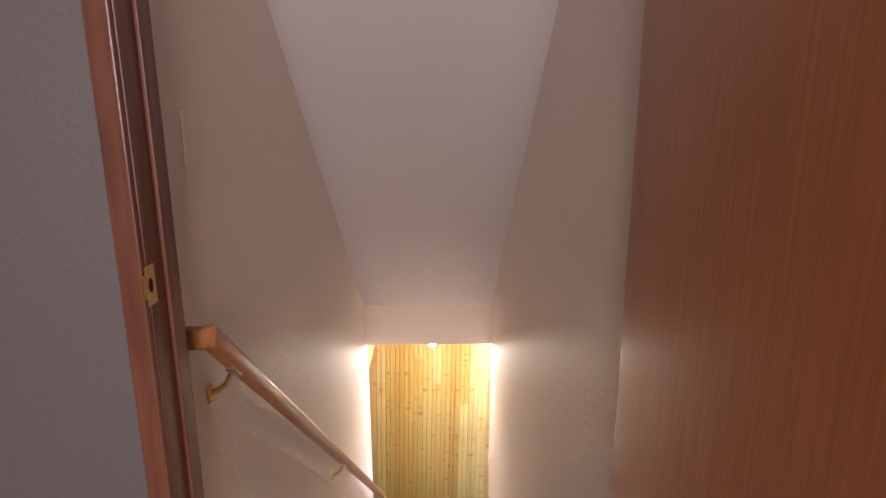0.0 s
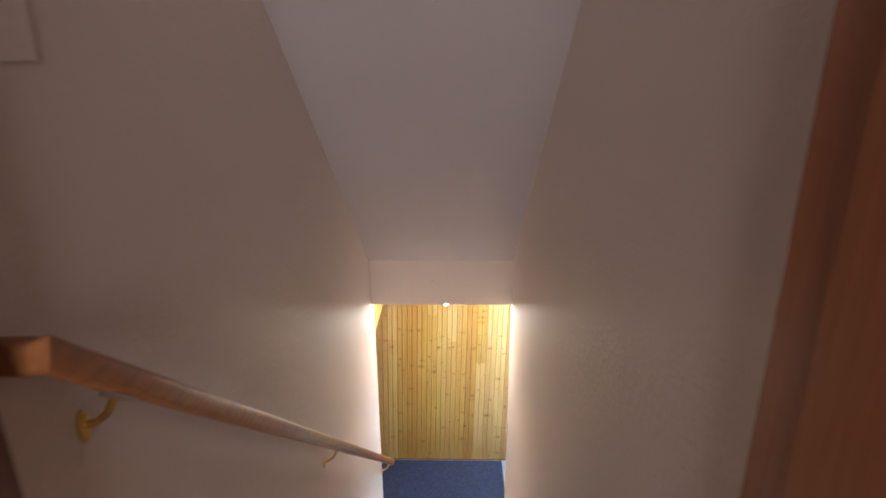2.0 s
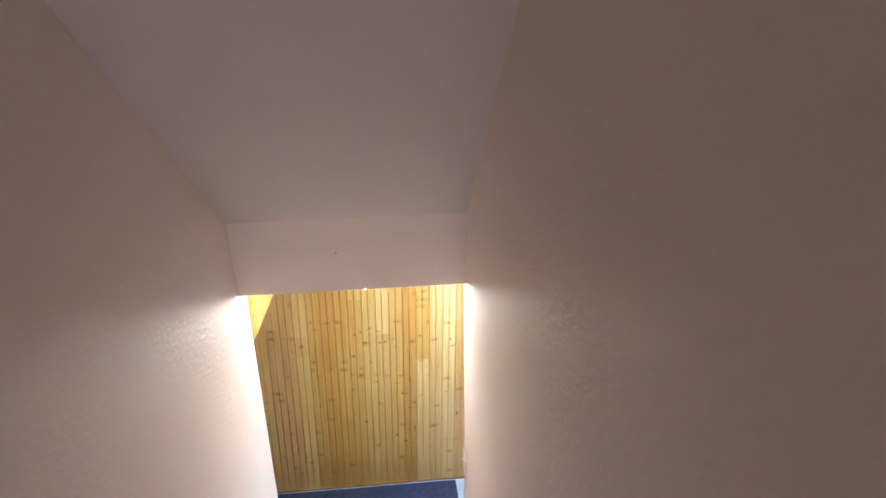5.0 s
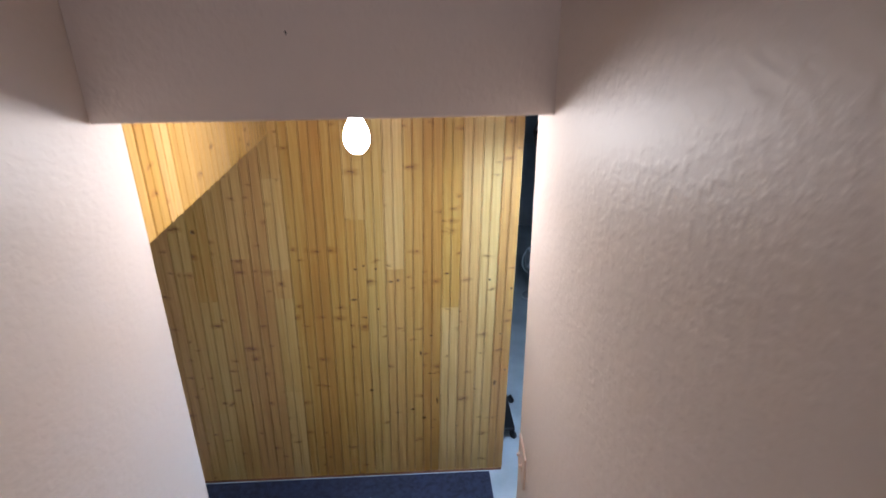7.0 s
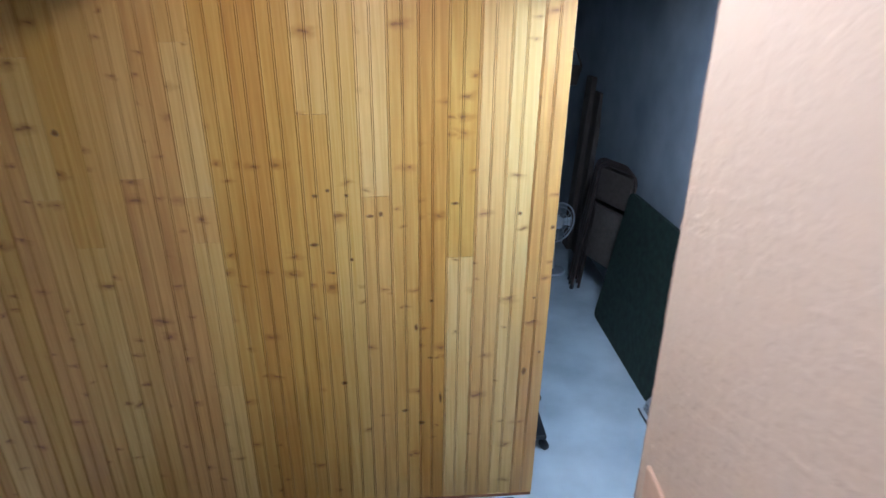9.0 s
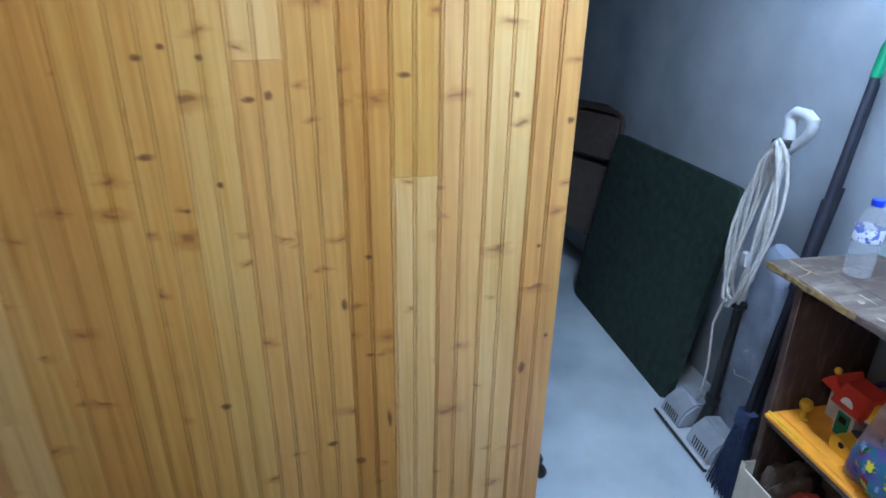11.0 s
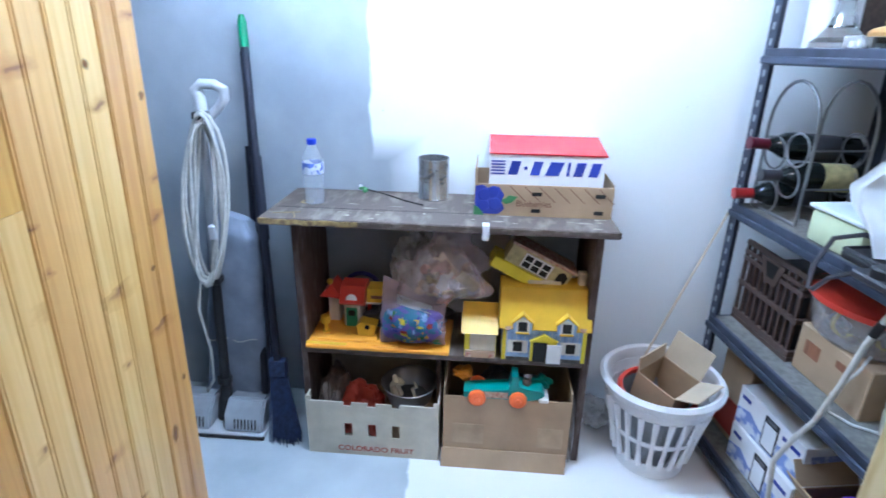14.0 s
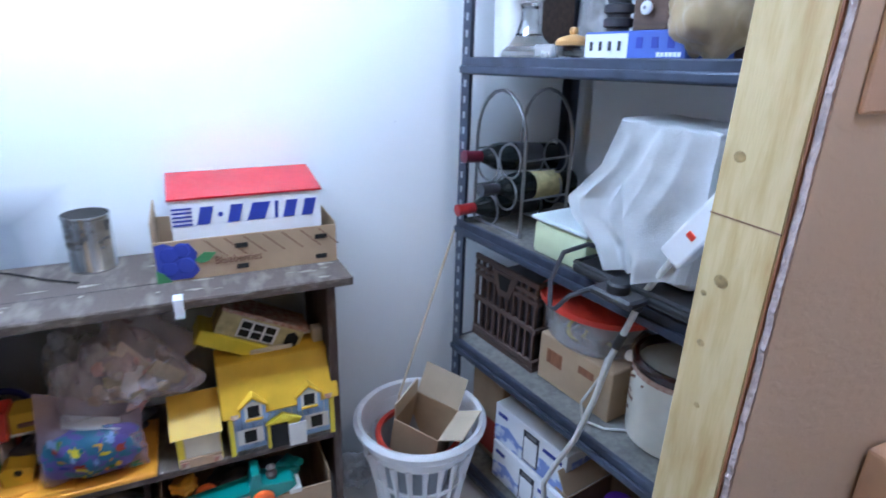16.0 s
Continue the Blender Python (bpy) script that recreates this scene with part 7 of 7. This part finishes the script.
part("lid", bm, "red_plastic", stub, "red plastic lid", True)
rnd = random.Random(4)
for k in range(8):
    bm = B()
    a = 0.8 * k
    r = 0.075
    lathe(bm, [(0.028, 0.0), (0.034, 0.002), (0.034, 0.010), (0.028, 0.012), (0.028, 0.0)], n=16, m=Matrix.Translation((r * math.cos(a), r * 0.75 * math.sin(a), 0.045)) @ pose(0, 0, 0, 70, 20 * k, 40 * k))
    part("jar_lid", bm, "grey_metal" if k % 3 else "lemon_plastic", stub, "metal jar lid inside the tub", True)

crock = thing("stoneware_cooker", on_unit(0.655, 0.17, Z3), "cream stoneware slow cooker with a dark rim", "slow cooker")
bm = B()
lathe(bm, [(0.0001, 0.0), (0.095, 0.0), (0.104, 0.008), (0.108, 0.06), (0.108, 0.185), (0.1075, 0.19)], n=34)
part("body", bm, "crock", crock, "cream glazed body", True)
bm = B()
lathe(bm, [(0.1082, 0.185), (0.112, 0.190), (0.113, 0.203), (0.107, 0.210), (0.098, 0.208), (0.096, 0.12), (0.0001, 0.115)], n=34)
part("inner_pot", bm, "pot_brown", crock, "dark brown glazed inner pot", True)
bm = B()
lathe(bm, [(0.1084, 0.172), (0.1088, 0.173), (0.1088, 0.186), (0.1084, 0.187), (0.1084, 0.172)], n=34)
part("floral_band", bm, "brick_print", crock, "speckled brown floral band", True)
rnd = random.Random(8)
for k in range(16):
    a = radians(rnd.uniform(180, 300))
    z = rnd.uniform(0.145, 0.172)
    bm = B()
    ball(bm, (0.1083 * math.cos(a), 0.1083 * math.sin(a), z), 0.0035, 6, 5, (1, 1, 1))
    part("flower_print", bm, "brown_ink", crock, "brown flower print")
for z, w, hh in ((0.105, 0.05, 0.009), (0.120, 0.02, 0.005), (0.075, 0.012, 0.010)):
    bm = B()
    for k in range(6):
        a = radians(232) + (k - 3) * w / 6 / 0.1086
        box(bm, 0.1082, 0.1089, -w / 14, w / 14, -hh / 2, hh / 2, m=pose(0, 0, z, 0, 0, math.degrees(a)))
    part("print_bar", bm, "brown_ink", crock, "unreadable dark print")
bm = B()
box(bm, -0.014, 0.014, -0.128, -0.100, 0.165, 0.185, 0.006, m=pose(0, 0, 0, 0, 0, -65))
part("side_handle", bm, "crock", crock, "cream side handle")
bm = B()
tube(bm, [(0.50, 0.10, Z3 + 0.15), (0.52, 0.06, Z3 + 0.12), (0.50, 0.03, Z3 + 0.05), (0.51, 0.03, Z3 + 0.006), (0.56, 0.05, Z3 + 0.006), (0.60, 0.10, Z3 + 0.006)], 0.0035, 6)
solid("cooker_cord", bm, "cord_white", "thin pale cord lying beside the cooker", "cord", smooth=True, m=UNIT)

# ---- bottom shelf ----
def jar_carton(m, label):
    c = thing("jar_carton", m, label, "box", "jar cartons on the bottom shelf")
    bm = B()
    box(bm, 0, 0.285, 0, 0.21, 0, 0.128, 0.002)
    part("body", bm, "white_card", c, "white cardboard")
    bm = B()
    prism(bm, [(0.004, 0.006), (0.281, 0.006), (0.281, 0.05), (0.20, 0.062), (0.11, 0.045), (0.06, 0.070), (0.004, 0.055)], "y", -0.001, 0.0)
    part("landscape_print", bm, "print_blue", c, "blue printed landscape")
    bm = B()
    box(bm, 0.125, 0.185, -0.0022, -0.001, 0.012, 0.112, 0.0)
    j = part("jar_outline", bm, "charcoal", c, "dark printed jar outline")
    bm = B()
    box(bm, 0.130, 0.180, -0.003, -0.0022, 0.017, 0.092, 0.0)
    part("jar_print", bm, "white_card", j, "white printed jar")
    bm = B()
    box(bm, 0.135, 0.175, -0.003, -0.0022, 0.098, 0.108, 0.0)
    part("jar_lid_print", bm, "grey_metal", j, "grey printed jar lid")
    for x0, x1, z in ((0.015, 0.055, 0.092), (0.20, 0.27, 0.088)):
        bm = B()
        box(bm, x0, x1, -0.001, 0.0, z, z + 0.012)
        part("print_bar", bm, "blue_ink", c, "dark blue print")
    bm = B()
    box(bm, 0.285, 0.286, 0.02, 0.19, 0.02, 0.10)
    part("end_print", bm, "print_blue", c, "blue printed end")
    return c


c1 = jar_carton(on_unit(0.185, 0.035, Z4 + 0.001), "white and blue printed jar carton, the lower of two")
c2 = jar_carton(on_unit(0.182, 0.038, Z4 + 0.1305, 1.5), "white and blue printed jar carton on top of another")
bm = B()
box(bm, 0.30, 0.44, 0.06, 0.20, 0.1285, 0.145, 0.003)
part("wrapped_towel", bm, "toy_blue", c2, "blue plastic wrap on the carton")
old_box = thing("old_carton", on_unit(0.018, 0.075, Z4), "worn tan carton with red print behind the basket", "box")
bm = B()
box(bm, 0, 0.15, 0, 0.22, 0, 0.30, 0.003)
part("body", bm, "kraft", old_box)
bm = B()
box(bm, 0.01, 0.14, -0.0008, 0.0, 0.02, 0.14)
part("red_print", bm, "red_ink", old_box, "faded red print")
small = thing("small_open_carton", on_unit(0.495, 0.02, Z4), "open brown carton with green print and jars inside", "box")
t = 0.004
panels(small, "kraft_dark", 0, 0.20, 0, 0.18, (0.16,) * 4, t)
bm = B()
box(bm, 0.004, 0.12, -0.001, 0.0, 0.02, 0.13)
part("green_print", bm, "green_ink", small, "green print")
for m_, wd in ((Matrix.Translation((0.10, 0, 0.16)) @ pose(0, 0, 0, 35), 0.2), (Matrix.Translation((0.0, 0.09, 0.16)) @ pose(0, 0, 0, 0, 0, 90) @ pose(0, 0, 0, -30), 0.17)):
    bm = B()
    box(bm, -wd / 2, wd / 2, 0, t, 0.001, 0.07, m=m_)
    part("flap", bm, "kraft", small, "brown flap")
cup = thing("purple_cup", on_unit(0.60, 0.10, Z4 + 0.0045), "purple plastic cup upside down in the carton", "cup")
bm = B()
lathe(bm, [(0.045, 0.0), (0.043, 0.0), (0.036, 0.185), (0.0001, 0.19), (0.0001, 0.192), (0.038, 0.190), (0.045, 0.0)], n=22)
part("body", bm, "purple", cup, "", True)
jl = thing("glass_jar", on_unit(0.655, 0.12, Z4 + 0.0045), "clear glass jar with a metal lid", "jar")
bm = B()
lathe(bm, [(0.0001, 0.0), (0.035, 0.0), (0.037, 0.006), (0.037, 0.10), (0.030, 0.118), (0.030, 0.13)], n=20)
part("body", bm, "glass", jl, "", True)
bm = B()
lathe(bm, [(0.032, 0.125), (0.033, 0.127), (0.033, 0.14), (0.0001, 0.141)], n=20)
part("lid", bm, "grey_metal", jl, "metal lid", True)

# ---- top shelf ----
roll = thing("paper_roll", on_unit(0.062, 0.13, Z1), "tall white paper roll on the top shelf", "paper roll")
bm = B()
lathe(bm, [(0.02, 0.0), (0.060, 0.0), (0.060, 0.28), (0.02, 0.28), (0.02, 0.0)], n=30)
part("paper", bm, "towel", roll, "", True)
lampb = thing("oil_lamp", on_unit(0.152, 0.09, Z1), "ribbed clear glass oil lamp base", "lamp")
bm = B()
lathe(bm, [(0.0001, 0.004), (0.064, 0.0), (0.068, 0.004), (0.066, 0.016), (0.052, 0.028), (0.034, 0.050), (0.022, 0.085), (0.019, 0.11), (0.026, 0.125), (0.052, 0.145), (0.060, 0.175), (0.052, 0.205), (0.024, 0.222), (0.022, 0.235)], n=16)
part("body", bm, "glass", lampb, "moulded clear glass", False)
dish = thing("glass_dish", on_unit(0.315, 0.075, Z1), "small clear dish with a turned wooden lid", "dish")
bm = B()
lathe(bm, [(0.0001, 0.003), (0.034, 0.0), (0.040, 0.026), (0.038, 0.026), (0.032, 0.005), (0.0001, 0.006)], n=20)
part("bowl", bm, "glass", dish, "", True)
bm = B()
lathe(bm, [(0.0001, 0.066), (0.008, 0.064), (0.010, 0.056), (0.007, 0.050), (0.030, 0.044), (0.038, 0.036), (0.038, 0.028), (0.0001, 0.0265)], n=24)
part("lid", bm, "oak_turned", dish, "turned honey-coloured wooden lid", True)
tubl = thing("small_tub", on_unit(0.255, 0.06, Z1), "small clear plastic tub with white contents", "tub")
bm = B()
box(bm, -0.03, 0.03, -0.02, 0.02, 0, 0.032, 0.006, seg=2)
part("body", bm, "thin_film", tubl)
bm = B()
for x in (-0.015, 0.014):
    ball(bm, (x, 0, 0.013), 0.0115, 10, 8)
part("contents", bm, "label_white", tubl, "white contents", True)
tool = thing("tool_carton", on_unit(0.375, 0.05, Z1), "flat blue and white printed tool carton", "box")
bm = B()
box(bm, 0, 0.24, 0, 0.15, 0, 0.052, 0.002)
part("body", bm, "box_blue", tool, "blue cardboard")
bm = B()
box(bm, 0.0005, 0.11, -0.001, 0.0, 0.002, 0.048)
part("white_panel", bm, "label_white", tool, "white printed panel")
for k in range(4):
    bm = B()
    box(bm, 0.014 + k * 0.024, 0.022 + k * 0.024, -0.0018, -0.001, 0.016, 0.034)
    part("picture_mark", bm, "charcoal", tool, "small dark picture")
for k in range(3):
    bm = B()
    box(bm, 0.13 + k * 0.035, 0.145 + k * 0.035, -0.001, 0.0, 0.020, 0.040)
    part("picture_mark", bm, "blue_ink", tool, "small dark picture")
for k in range(6):
    bm = B()
    box(bm, 0.178 + k * 0.009, 0.185 + k * 0.009, -0.001, 0.0, 0.005, 0.013)
    part("mark", bm, "label_white", tool, "white printed mark")
chest = thing("drawer_chest", on_unit(0.345, 0.225, Z1), "small dark wooden drawer chest with white knobs", "drawers")
bm = B()
box(bm, 0, 0.30, 0, 0.13, 0, 0.24, 0.003)
part("body", bm, "drawer_wood", chest)
for i in range(3):
    for j in range(2):
        bm = B()
        box(bm, 0.008 + i * 0.098, 0.096 + i * 0.098, -0.006, 0.0, 0.06 + j * 0.088, 0.14 + j * 0.088, 0.002)
        dr = part("drawer", bm, "drawer_wood", chest)
        bm = B()
        cx, cz = 0.052 + i * 0.098, 0.105 + j * 0.088
        lathe(bm, [(0.006, 0.0), (0.006, 0.008), (0.014, 0.012), (0.014, 0.018), (0.008, 0.021), (0.0001, 0.021)], n=16, m=Matrix.Translation((cx, -0.006, cz)) @ pose(0, 0, 0, 90))
        kn = part("knob", bm, "porcelain", dr, "white porcelain knob", True)
        bm = B()
        cyl(bm, (cx, -0.0272, cz), (cx, -0.0282, cz), 0.004, n=10)
        part("knob_screw", bm, "grey_metal", dr, "dark screw")
press = thing("iron_press", on_unit(0.305, 0.225, Z1), "dark ridged metal canister", "canister")
bm = B()
pr = [(0.0001, 0.0), (0.032, 0.0)]
for k in range(5):
    pr += [(0.034, 0.01 + k * 0.03), (0.034, 0.026 + k * 0.03), (0.026, 0.03 + k * 0.03), (0.026, 0.036 + k * 0.03)]
pr += [(0.0001, 0.17)]
lathe(bm, pr, n=20)
part("body", bm, "charcoal", press, "", True)
crumpled("glass_jumble", on_unit(0.235, 0.24, Z1), 0.05, 0.05, 0.085, "thin_film", "clear wrapped glassware on the top shelf", "glassware", 51, 0.3)
shop_bag = crumpled("plastic_sack", on_unit(0.655, 0.06, Z1 + 0.002), 0.075, 0.075, 0.088, "tan_film", "tan plastic shopping bag bulging over the shelf edge", "bag", 53, 0.22)
bm = B()
ball(bm, (-0.012, -0.058, 0.125), 0.024, 12, 8, (1.2, 0.35, 0.7))
part("round_print", bm, "red_plastic", shop_bag, "red and orange round print", True)
frame_b = B()
box(frame_b, 0.018, 0.034, 0.24, 0.37, 0.0, 0.34, 0.003)
solid("wood_slab", frame_b, "drawer_wood", "upright dark wooden slab beside the paper roll", "board", m=on_unit(-0.012, 0.0, Z1))
